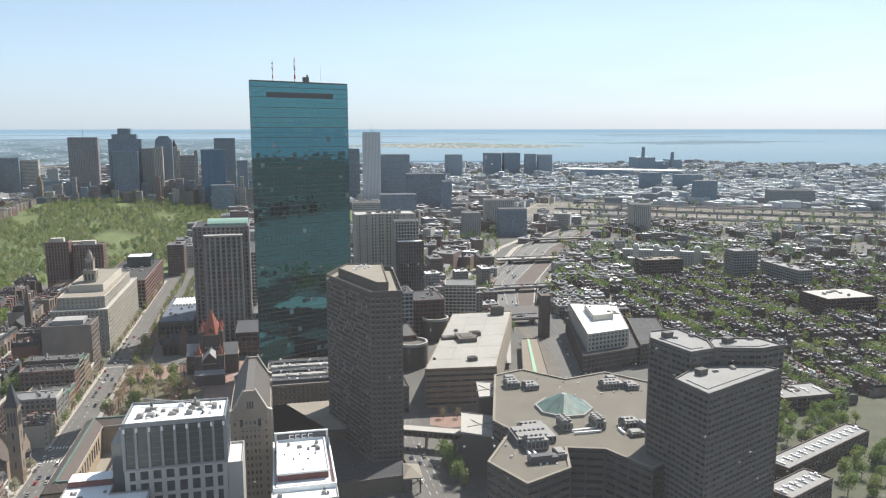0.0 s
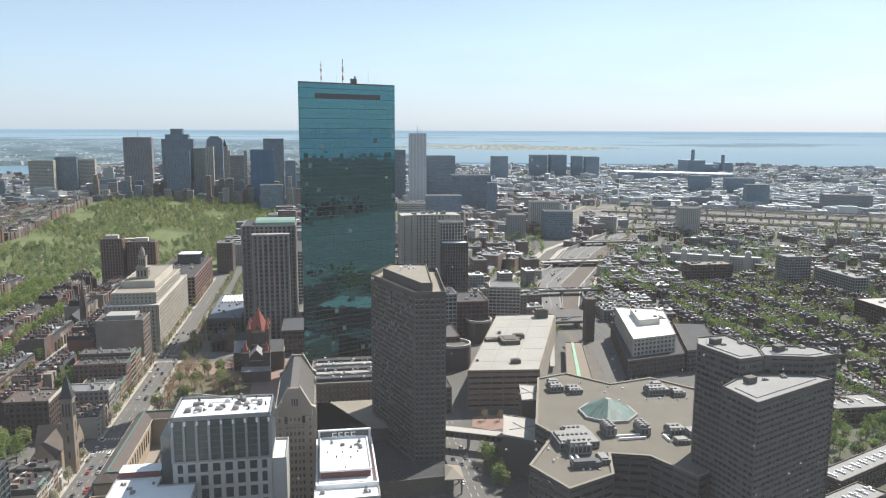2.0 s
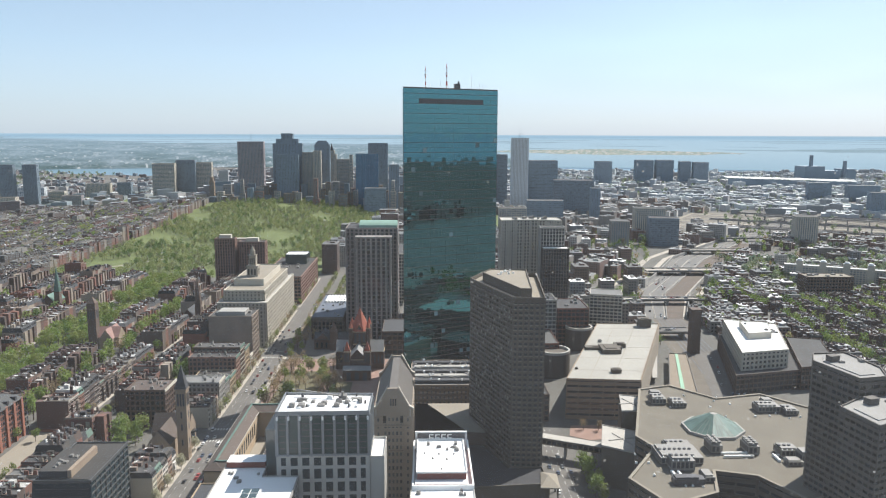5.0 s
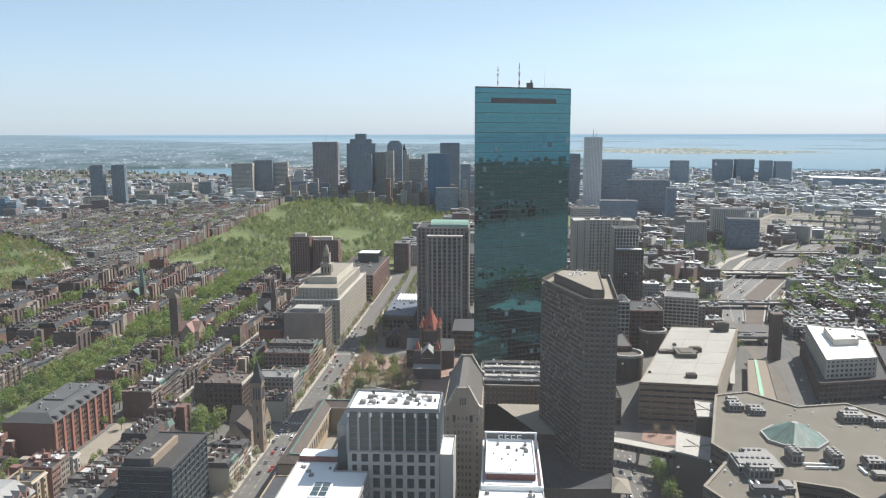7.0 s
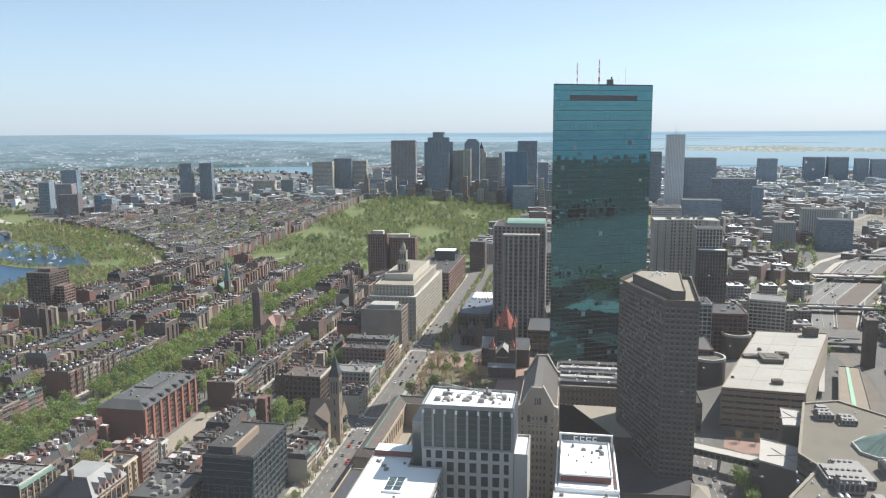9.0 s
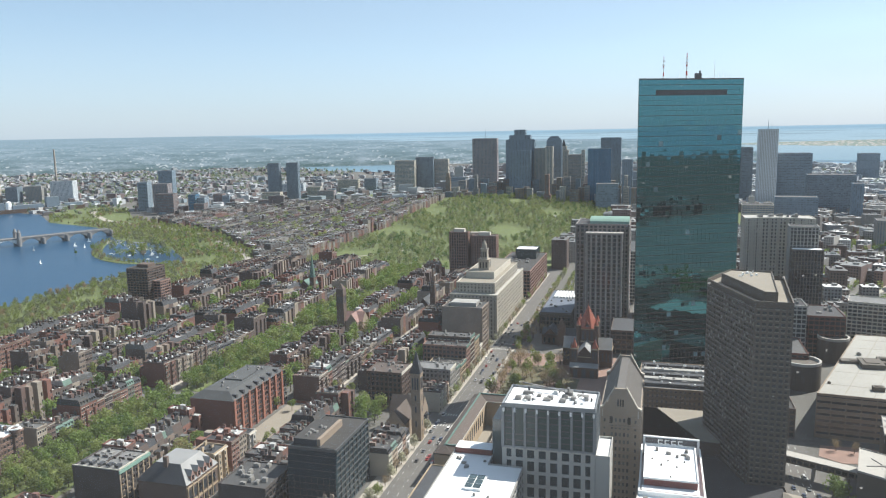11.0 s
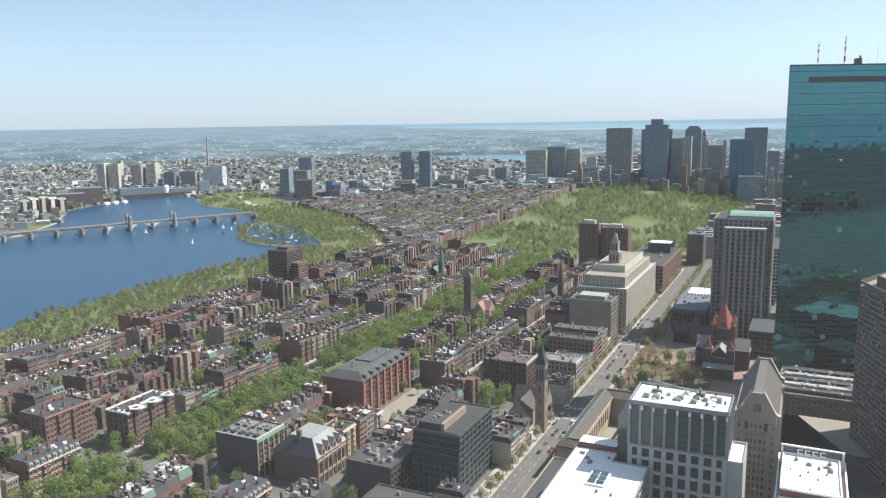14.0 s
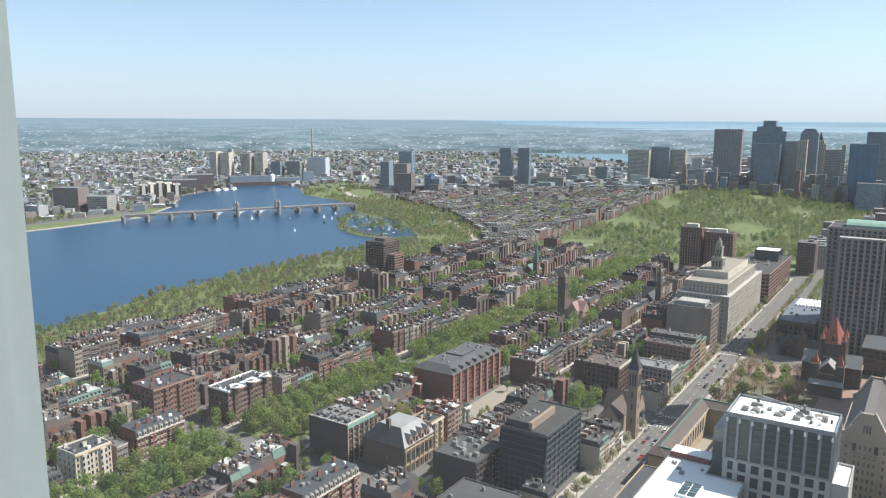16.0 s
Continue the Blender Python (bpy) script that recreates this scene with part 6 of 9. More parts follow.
for s in (-1, 1):
    # a gabled dormer on each side of the tower
    b.poly([(-3.2, 1 + s * 7.9, 34), (3.2, 1 + s * 7.9, 34), (0, 1 + s * 7.9, 41)][::-s]); b.poly([(-3.2, 1 + s * 7.9, 34), (0, 1 + s * 7.9, 41), (0, 1 + s * 3, 41), (-3.2, 1 + s * 5.4, 34)][::s], 4); b.poly([(3.2, 1 + s * 7.9, 34), (0, 1 + s * 7.9, 41), (0, 1 + s * 3, 41), (3.2, 1 + s * 5.4, 34)][::-s], 4)
    b.poly([(s * 7.9, -2.2, 34), (s * 7.9, 4.2, 34), (s * 7.9, 1, 41)][::s]); b.poly([(s * 7.9, -2.2, 34), (s * 7.9, 1, 41), (s * 3, 1, 41), (s * 5.4, -2.2, 34)][::-s], 4); b.poly([(s * 7.9, 4.2, 34), (s * 7.9, 1, 41), (s * 3, 1, 41), (s * 5.4, 4.2, 34)][::s], 4)
    b.box(-0.7, 0.7, 1 + s * 7.95 - 0.05, 1 + s * 7.95 + 0.05, 34.5, 38, 3); b.box(s * 7.95 - 0.05, s * 7.95 + 0.05, 0.3, 1.7, 34.5, 38, 3)
tw_ = part("tower", b, CH, th, "square lantern tower with tall openings")
for s in (-1, 1):
    for q in (-1, 1):
        b = Build(); b.cone(s * 7.6, 1 + q * 7.6, 1.9, 1.9, 0, 37.5, 10, 0); b.cone(s * 7.6, 1 + q * 7.6, 2.15, 2.15, 37, 37.8, 10, 2); b.cone(s * 7.6, 1 + q * 7.6, 2.0, 0, 37.8, 44, 10, 4); part("turret", b, CH, tw_, "round corner turret with a pointed cap")
b = Build(); b.cone(0, 1, 9.4, 0, 34.4, 54, 8, 0, math.pi / 8)
for k in range(8):
    a_ = math.pi / 8 + k * math.pi / 4
    for j in range(6):
        r_, z_ = 9.4 * (1 - j / 6), 34.4 + 19.6 * j / 6
        b.obox(r_ * 0.93 * math.cos(a_), 1 + r_ * 0.93 * math.sin(a_), 0.45, 0.45, z_, z_ + 0.9, a_, 1)
b.cone(0, 1, 0.35, 0.1, 53.6, 57, 6, 1)
part("spire", b, [M["redtile"], M["darkred"]], th, "red tiled pyramid spire")
for s in (-1, 1):
    b = Build(); b.box(s * 8.5 - 3, s * 8.5 + 3, -34, -28, 0, 24); b.box(s * 8.5 - 3.3, s * 8.5 + 3.3, -34.3, -27.7, 23.4, 24.3, 2)
    for k in range(2):
        b.box(s * 8.5 - 1.8 + k * 2.2, s * 8.5 - 0.6 + k * 2.2, -34.1, -34.0, 15, 22, 3)
    for q in (-1, 1):
        for e_ in (-1, 1):
            b.cone(s * 8.5 + q * 2.7, -31 + e_ * 2.7, 0.6, 0.1, 24.3, 28, 6)
    b.cone(s * 8.5, -31, 3.4, 0, 24.3, 33, 4, 4, math.pi / 4)
    part("west_tower", b, CH, th, "square porch tower with a pyramid cap")
b = Build(); b.box(-11.5, 11.5, -38, -34, 0, 9); b.poly([(-11.9, -38.4, 9), (11.9, -38.4, 9), (11.9, -33.9, 12), (-11.9, -33.9, 12)], 1)
for k in range(3):
    b.box(-8.6 + k * 6.8, -5 + k * 6.8, -38.12, -38.0, 0, 7, 3)
part("porch", b, CH, th, "arched stone porch")

th = thing("cloister", "low dark stone cloister wing of the church", "building", -84, 716)
b = Build(); gable_box(b, -22, 20, -8, 6, 10, 6, "x"); gable_box(b, -20, -8, -8, 16, 10, 6, "y"); part("wing", b, [M["darkstone"], M["slate"]], th)
b = Build(); b.box(-6.5, 0.5, -12, -4, 0, 19); b.cone(-3, -8, 5, 0, 19, 28, 4, 0, math.pi / 4); part("turret", b, M["darkstone"], th, "small square stone turret")
b = Build()
for k in range(9):
    b.box(-20 + k * 4.4, -18.4 + k * 4.4, -8.15, -8.02, 2, 7)
part("windows", b, M["glass"], th, kind="stuff")
M["bluedeck"] = mat("blue_grey_roof_sheet", (0.10, 0.118, 0.15), 0.7, 0.15, 0.3)
th = thing("parish_house", "flat-roofed stone and steel block beside the church", "building", -92, 812)
office(th, [(-22, -66), (10, -66), (10, 45), (-22, 45)], 0, 22, 5, 3.6, M["darkcon"], M["glass"], joined=True, roof=M["bluedeck"])
b = Build()
for k in range(8):
    b.box(-21 + k * 4.2, -20 + k * 4.2, -66.9, -66.05, 0, 19.5)
b.box(-22.4, 10.4, -67.2, -66.02, 19.5, 21.6)
part("columns", b, M["darkcon"], th, "row of tall front columns under a beam")
b = Build()
for k in range(7):
    b.box(-17 + k * 3.4, -15 + k * 3.4, 4, 36, 22, 24)
part("roof_ribs", b, M["white"], th, "white roof louvres")
roof_kit(th, -20, 8, -62, 0, 22, 9, 58, (1.4, 3.4), (0.8, 2.0))

th = thing("steeple_church", "grey church with a slender pointed spire", "church", -246, 806)
b = Build(); gable_box(b, -14, 0, -12, 16, 11, 9, "y"); b.box(1, 7, -12, -6, 0, 26); b.cone(4, -9, 4.2, 0, 26, 56, 8); part("body", b, [M["brownstone"], M["slate"]], th)
th = thing("steeple_church", "dark stone church with a green copper spire", "church", -432, 880)
b = Build(); gable_box(b, -12, 2, -12, 16, 11, 9, "y"); b.box(3, 9, -12, -6, 0, 24); b.cone(6, -9, 4.2, 0, 24, 54, 8, 1); part("body", b, [M["brownstone"], M["oldcopper"]], th)

# brick chimney stack of the steam plant by the tracks
th = thing("brick_stack", "dark square brick chimney stack by the railway", "chimney", 257, 694)
b = Build(); b.box(-4.5, 4.5, -4.5, 4.5, 0, 41); b.box(-5, 5, -5, 5, 41, 43); part("shaft", b, M["brownstone"], th)


# ---- row houses ----
M["cornice"] = mat("weathered_trim", (0.22, 0.195, 0.165), 0.9, 0.2, 0.5, island=0.6)
M["houseroof"] = mat("house_tar_roof", (0.035, 0.036, 0.038), 0.9, 0.3, 0.3, second=[(0.030, 0.031, 0.034), (0.05, 0.051, 0.052), (0.07, 0.07, 0.07), (0.038, 0.036, 0.034), (0.38, 0.375, 0.36), (0.045, 0.045, 0.048), (0.11, 0.11, 0.107), (0.04, 0.041, 0.043)], obj=0.001)
M["mans"] = mat("mansard_slate", (0.042, 0.044, 0.05), 0.75, 0.2, 0.8, second=[(0.06, 0.056, 0.052), (0.035, 0.037, 0.042), (0.11, 0.17, 0.142), (0.075, 0.055, 0.048), (0.046, 0.048, 0.05)], obj=0.001)
M["trim"] = mat("house_trim", (0.22, 0.195, 0.165), 0.9, 0.2, 0.5, second=[(0.34, 0.315, 0.27), (0.16, 0.25, 0.205), (0.12, 0.10, 0.09), (0.42, 0.40, 0.36), (0.17, 0.14, 0.12)], obj=0.1)
def house_proto(k):
    """A brick town house, 8 m wide and 18 m deep; the front faces -y. Returns its meshes: wall, roof, windows, chimney."""
    r = random.Random(100 + k)
    w, d = 8.0, r.uniform(15, 19)
    floors = r.choice((4, 4, 4, 5, 5, 3))
    fh = r.uniform(3.3, 3.7)
    h = floors * fh + 1.0
    style = k % 3                      # flat front, bow front, square bay
    mans = k % 4 == 1 or k % 7 == 3
    wall, roof, win, chim = Build(), Build(), Build(), Build()
    zt = h - (fh if mans else 0)
    wall.box(0, w, 0, d, 0, zt)
    bx0, bx1 = (0.6, 4.6) if k % 2 else (3.4, 7.4)
    hb = zt - (0 if r.random() < 0.5 else fh)
    if style == 1:
        wall.prism([(bx0, 0), (bx0 + 0.7, -0.9), (bx0 + 2, -1.2), (bx1 - 0.7, -0.9), (bx1, 0)], 0, hb)
    elif style == 2:
        wall.prism([(bx0, 0), (bx0 + 0.6, -1.2), (bx1 - 0.6, -1.2), (bx1, 0)], 0, hb)
    # rear wing
    wd = r.uniform(3.5, 6)
    wall.box(0.2, 4.2, d, d + wd, 0, zt - fh * r.choice((0, 1, 1)))
    # front: windows with stone lintels
    for f in range(floors - (1 if mans else 0)):
        z = 1.1 + f * fh
        hh = 2.1 if f < 2 else 1.7
        for x in (1.2, 2.9, 5.0, 6.7):
            in_bay = style and bx0 < x < bx1 and z + hh < hb
            y = (-1.18 if style == 2 else -1.0) if in_bay else 0.0
            win.box(x - 0.5, x + 0.5, y - 0.05, y + 0.05, z, z + hh, 0)
            win.box(x - 0.6, x + 0.6, y - 0.12, y + 0.05, z - 0.2, z, 1); win.box(x - 0.6, x + 0.6, y - 0.1, y + 0.05, z + hh, z + hh + 0.28, 1)
        for x in (1.2, 5.6, 7.0):
            yy = d + wd if x < 4 and f < floors - 1 else d
            win.box(x - 0.5, x + 0.5, yy - 0.05, yy + 0.05, z, z + hh, 0)
            win.box(x - 0.6, x + 0.6, yy - 0.05, yy + 0.1, z - 0.2, z, 1)
    win.box(5.6 if k % 2 else 1.4, 6.8 if k % 2 else 2.6, -0.08, 0.05, 0.2, 2.6, 2)
    # roof: mansard or flat with a cornice
    if mans:
        i = 1.3
        lo = [(-0.05, -0.3), (w + 0.05, -0.3), (w + 0.05, d), (-0.05, d)]
        hi = [(-0.05, i), (w + 0.05, i), (w + 0.05, d - i), (-0.05, d - i)]
        n = len(roof.v)
        roof.v += [(x, y, zt) for x, y in lo] + [(x, y, h) for x, y in hi]
        roof.f += [(n, n + 1, n + 5, n + 4), (n + 1, n + 2, n + 6, n + 5), (n + 2, n + 3, n + 7, n + 6), (n + 3, n, n + 4, n + 7), (n + 4, n + 5, n + 6, n + 7)]
        roof.m += [1, 0, 1, 0, 0]
        for x in (1.6, 4.0, 6.4):
            roof.box(x - 0.7, x + 0.7, 0.1, 1.8, zt + 0.7, zt + 2.5, 1); win.box(x - 0.45, x + 0.45, 0.02, 0.12, zt + 0.8, zt + 2.2, 0)
    else:
        roof.box(0.35, w - 0.35, 0.3, d - 0.2, zt - 0.4, zt + 0.02)
        rim(roof, [(-0.02, -0.2), (w + 0.02, -0.2), (w + 0.02, d), (-0.02, d)], zt - 0.1, zt + 0.75, 0.35, 3)
        roof.box(0, w, -0.45, 0.0, zt - 0.4, zt + 0.2, 2)
    roof.box(0.4, 4.0, d + 0.05, d + wd - 0.2, zt - fh * 1.0, zt - fh * 1.0 + 0.2, 0)
    # clutter: hatch, skylight, cooling boxes, pipes
    for _ in range(r.randint(4, 8)):
        x, y = r.uniform(1, w - 1.6), r.uniform(2, d - 2)
        roof.box(x, x + r.uniform(0.6, 1.4), y, y + r.uniform(0.6, 1.6), h, h + r.uniform(0.4, 1.2), r.choice((4, 4, 0, 0, 1, 5)))
    roof.box(2.2, 4.6, d * 0.45, d * 0.45 + 3.2, h, h + 2.3, r.choice((3, 1, 0)))
    if r.random() < 0.4:
        roof.box(4.8, 7.2, d * 0.6, d * 0.6 + 3.5, h, h + 0.35, 6)
    # chimneys on the party walls
    for y in (d * 0.22, d * 0.5, d * 0.75):
        if r.random() < 0.85:
            cw = r.uniform(1.2, 2.2)
            x = r.choice((0.35, w - 0.35))
            chim.box(x - 0.35, x + 0.35, y, y + cw, zt - 0.5, h + r.uniform(1.6, 2.8))
            for q in range(3):
                chim.cone(x, y + cw * (q + 0.5) / 3, 0.16, 0.13, h + 1.6, h + 3.2, 6, 1)
    raw = (wall, roof, win, chim)
    stacks, pots = Build(), Build()
    for f_, m_ in zip(chim.f, chim.m):
        (pots if m_ else stacks).poly([chim.v[i] for i in f_])
    me = (wall.mesh("town_house", M["brick"]),
          roof.mesh("roof", [M["houseroof"], M["mans"], M["trim"], M["brick"], M["unit"], M["white"], M["plaza"]]),
          win.mesh("windows", [M["glass"], M["trim"], M["darkunit"]]),
          stacks.mesh("chimney", M["brick"]), pots.mesh("chimney_pots", M["pots"]))
    return me, d, raw


PROTO = [house_proto(k) for k in range(18)]
HOUSE_WORDS = ["red-brown brick town house with a flat dark roof and chimneys", "brick town house with a bow front and roof clutter", "brownstone town house with a bay front and flat roof"]
DEEP, DEEP_S = 1.08, 0.72              # how deep the plots run, north and south
LOTS = []                              # every house plot: kind, place, turn, widths, group


def house(k, x, y, yaw, sx, sz, group):
    LOTS.append((k, x, y, yaw, sx, sz, group))


M["palewall"] = mat("pale_shop_front", (0.46, 0.41, 0.33), 0.9, 0.15, 0.5, second=[(0.52, 0.50, 0.46), (0.36, 0.29, 0.22), (0.48, 0.44, 0.37), (0.24, 0.15, 0.11), (0.42, 0.36, 0.28)], obj=0.001)
PALE = []
for p_ in PROTO:
    pm = p_[0][0].copy()
    pm.materials.clear(); pm.materials.append(M["palewall"])
    PALE.append(pm)


def house_thing(k, x, y, yaw, sx, sz, group):
    wm, rm, gm, cm, pm_ = PROTO[k][0]
    wm = PALE[k] if x == -152 else wm
    ob = new("town_house", wm)
    ob.matrix_world = pose(x, y, 0, 0, 0, math.degrees(yaw)) @ Matrix.Diagonal((sx, DEEP if x < 0 else DEEP_S, sz, 1))
    tagged(ob, "pale-fronted town house with shops along the avenue" if x == -152 else "slate-mansarded brick town house with dormers and chimneys" if (k % 4 == 1 or k % 7 == 3) else HOUSE_WORDS[k % 3], "house", group)
    part("roof", rm, None, ob)
    part("windows", gm, None, ob, kind="stuff")
    part("chimney_pots", pm_, None, part("chimney", cm, None, ob), "dull clay chimney pots")


# slots of the joined terraces: 8 bricks, 6 roofs, then the shared rest
REST = [M["slate"], M["cornice"], M["unit"], M["white"], M["plaza"], M["glass"], M["darkunit"], M["pots"]]
ROOF_REST = {1: 14, 2: 15, 4: 16, 5: 17, 6: 18}


def terrace(name, label, lots):
    """Many plots of town houses joined into one mesh, each with its own brick and roofing."""
    b, r = Build(), random.Random(len(lots))
    for k, x, y, yaw, sx, sz, group in lots:
        c, s, dp = math.cos(yaw), math.sin(yaw), DEEP if x < 0 else DEEP_S
        bs, ts = r.randrange(8) if x < 0 else r.choice((1, 2, 2, 4, 7)), 8 + (r.randrange(6) if x < 0 else r.choice((2, 3, 3, 3, 5, 5)))
        wall, roof, win, chim = PROTO[k][2]
        for src, slots in ((wall, {0: bs}), (roof, {0: ts, 3: bs, **ROOF_REST}), (win if x < 0 and y < 640 else Build(), {0: 19, 1: 15, 2: 20}), (chim, {0: bs, 1: 21})):
            n = len(b.v)
            b.v += [(x + c * p * sx - s * q * dp, y + s * p * sx + c * q * dp, z * sz) for p, q, z in src.v]
            b.f += [tuple(i + n for i in f) for f in src.f]
            b.m += [slots[m_] for m_ in src.m]
    return tagged(part(name, b, BRICK_MATS + TAR_MATS + REST), label, "houses", kind="stuff")


KEEP_OUT = [(-408, -386, 218, 242), (-410, -386, 326, 369), (-450, -422, 295, 331), (-268, -247, 254, 299), (-406, -386, 257, 293), (-267, -247, 407, 417), (-267, -247, 367, 383), (-202, -150, 650, 870), (-205, -148, 900, 1056), (-195, -150, 345, 402), (-190, -148, 444, 489), (-310, -272, 428, 506), (-196, -158, 250, 325), (-190, -150, 538, 652), (-212, -180, 510, 540), (-276, -243, 330, 364), (-224, -190, 328, 362), (-314, -279, 324, 354),
            (-330, -292, 708, 745), (-295, -215, 1030, 1075), (-614, -556, 748, 790), (-264, -238, 790, 826), (-448, -420, 864, 898), (-272, -249, 428, 492)]


def clear(x0, x1, y0, y1):
    return not any(x0 < b_ and x1 > a_ and y0 < d_ and y1 > c_ for a_, b_, c_, d_ in KEEP_OUT)


def mansion(label, xf, y0, y1, deep, floors, wall, trim, roof, top, bays, fh=3.6):
    """A large town house whose front faces +x; top: mansard, flat or turrets; bays: centres of its bay windows, as shares of the front."""
    th = thing("mansion", label, "house", xf, y0)
    L, r = y1 - y0, random.Random(int(-xf * 7 + y0))
    zt = floors * fh + 0.8
    b = Build(); b.box(-deep, 0, 0, L, 0, zt); part("wall", b, wall, th)
    spans = []
    for q in bays:
        c = q * L
        spans.append((c - 2.4, c + 2.4))
        b = Build(); b.prism([(0, c - 2.4), (1.3, c - 1.5), (1.3, c + 1.5), (0, c + 2.4)], 0, zt - 0.2)
        if top == "turrets":
            b.cone(0.2, c, 3.0, 3.0, zt - 0.2, zt + 2.6, 14)
        part("bay", b, wall, th)
        if top == "turrets":
            b = Build(); rim(b, [(0.2 + 3.5 * math.cos(2 * math.pi * k / 16), c + 3.5 * math.sin(2 * math.pi * k / 16)) for k in range(16)], zt + 2.4, zt + 3.3, 0.9); part("turret_ring", b, M["white"], th, "white ring round the turret top")
    win, tr = Build(), Build()
    n = max(3, round(L / 2.7))
    for f in range(floors):
        z = 1.0 + f * fh
        tr.box(-0.02, 0.12, 0, L, z - 0.65, z - 0.4)
        for k in range(n):
            y = (k + 0.5) * L / n
            x = 1.3 if any(a + 0.8 < y < c - 0.8 for a, c in spans) else 0.0
            win.box(x - 0.05, x + 0.05, y - 0.55, y + 0.55, z, z + 2.0)
            tr.box(x - 0.05, x + 0.14, y - 0.7, y + 0.7, z + 2.0, z + 2.35); tr.box(x - 0.05, x + 0.16, y - 0.65, y + 0.65, z - 0.22, z)
        for k in range(int(deep / 4.5)):
            win.box(-2.6 - k * 4.5, -1.5 - k * 4.5, -0.05, 0.05, z, z + 1.9)
    part("windows", win, M["glass"], th, kind="stuff"); part("trim", tr, trim, th, "pale stone lintels and sills", "stuff")
    b = Build(); b.box(-0.3, 0.8, -0.2, L + 0.2, zt - 0.5, zt + 0.3); part("cornice", b, trim, th)
    if top == "mansard":
        b = Build()
        b.poly([(0.3, 0, zt + 0.3), (0.3, L, zt + 0.3), (-1.5, L, zt + 4.4), (-1.5, 0, zt + 4.4)]); b.box(-deep + 0.2, -1.5, 0.05, L - 0.05, zt, zt + 4.4, 1, 0)
        part("roof", b, [roof, wall], th)
        for k in range(max(2, round(L / 3.6))):
            y = (k + 0.5) * L / max(2, round(L / 3.6))
            b = Build(); b.box(-1.6, 0.35, y - 0.85, y + 0.85, zt + 0.4, zt + 3.0); b.poly([(0.45, y - 1.05, zt + 3.0), (0.45, y + 1.05, zt + 3.0), (0.45, y, zt + 4.1)]); b.poly([(0.45, y - 1.05, zt + 3.0), (0.45, y, zt + 4.1), (-1.6, y, zt + 4.1), (-1.6, y - 1.05, zt + 3.0)]); b.poly([(0.45, y, zt + 4.1), (0.45, y + 1.05, zt + 3.0), (-1.6, y + 1.05, zt + 3.0), (-1.6, y, zt + 4.1)])
            b.box(0.34, 0.4, y - 0.5, y + 0.5, zt + 0.9, zt + 2.7, 1)
            part("dormer", b, [trim, M["glass"]], th, "pale pedimented dormer")
        zr = zt + 4.4
    else:
        b = Build(); b.prism([(-deep + 0.4, 0.4), (-0.4, 0.4), (-0.4, L - 0.4), (-deep + 0.4, L - 0.4)], zt - 0.3, zt + 0.1); rim(b, [(-deep, 0), (0, 0), (0, L), (-deep, L)], zt - 0.2, zt + 1.1, 0.4, 1); part("roof", b, [roof, wall if top == "flat" else M["white"]], th)
        zr = zt + 0.1
        if top == "turrets":
            b = Build()
            for k in range(5):
                b.box(-7.5 - 2.5 * (k % 2), -0.6, 0.8 + k * L / 5, 0.8 + (k + 0.82) * L / 5, zt + 0.1, zt + 0.5 + 0.3 * (k % 3))
            part("roof_sheet", b, M["whiteroof"], th, "white membrane roof patches")
    for k in range(int(L / 4) + 2):
        b = Build(); lx, ly = r.uniform(0.8, 2.2), r.uniform(0.8, 2.4)
        b.box(-lx / 2, lx / 2, -ly / 2, ly / 2, 0, r.uniform(0.6, 1.8)); o = part("roof_unit", b, r.choice((M["unit"], M["white"], M["slate"])), th); o.location = (r.uniform(-deep + 2, -3), r.uniform(2, L - 2), zr)
    for k in range(2 + int(L / 14)):
        b = Build(); b.box(-0.5, 0.5, -1.1, 1.1, 0, 3.2)
        for j in range(3):
            b.cone(0, -0.7 + j * 0.7, 0.18, 0.15, 3.2, 4.0, 6, 1)
        o = part("chimney", b, [wall, M["pots"]], th); o.location = (r.uniform(-deep + 2, -4), (k + 0.3) * L / (2 + int(L / 14)) + 1.2, zr - 0.3)
    return th


M["deepbrick"] = mat("deep_red_brown_brick", (0.14, 0.075, 0.062), 0.9, 0.2, 0.5)
mansion("white stone mansion with a balustraded flat roof", -388, 219, 241, 18, 5, M["limestone"], M["sandstone"], TAR_MATS[1], "flat", (0.25, 0.75))
mansion("dark brick corner house with a white roof and round turret tops", -388, 328, 368, 20, 6, M["darkstone"], M["pinkbrick"], TAR_MATS[1], "turrets", (0.16, 0.5, 0.84))
mansion("tall red brick apartment house with pale bay windows", -424, 296, 330, 24, 7, M["deepbrick"], M["pinkbrick"], TAR_MATS[1], "flat", (0.3, 0.62))
mansion("red brick row with a dark mansard and pale dormers", -249, 256, 298, 17, 4, M["redbrick"], M["limestone"], M["slate"], "mansard", (0.14, 0.4, 0.66, 0.9))
mansion("red brick house with a dark mansard and pale dormers", -388, 258, 292, 17, 4, M["redbrick"], M["limestone"], M["slate"], "mansard", (0.3, 0.7))
mansion("narrow white-painted house with tall windows", -249, 408, 416, 15, 4, M["whitestone"], M["limestone"], TAR_MATS[0], "flat", (0.5,))
mansion("cream stone house with bay windows", -249, 368, 382, 16, 5, M["sandstone"], M["limestone"], TAR_MATS[1], "flat", (0.3, 0.75))
hr = random.Random(11)
# (front line x, +1 when the front faces +x)
ROWS = [(-152, 1), (-230, -1), (-249, 1), (-318, -1), (-388, 1), (-455, -1), (-472, 1), (-545, -1), (-563, 1), (-606, -1)]
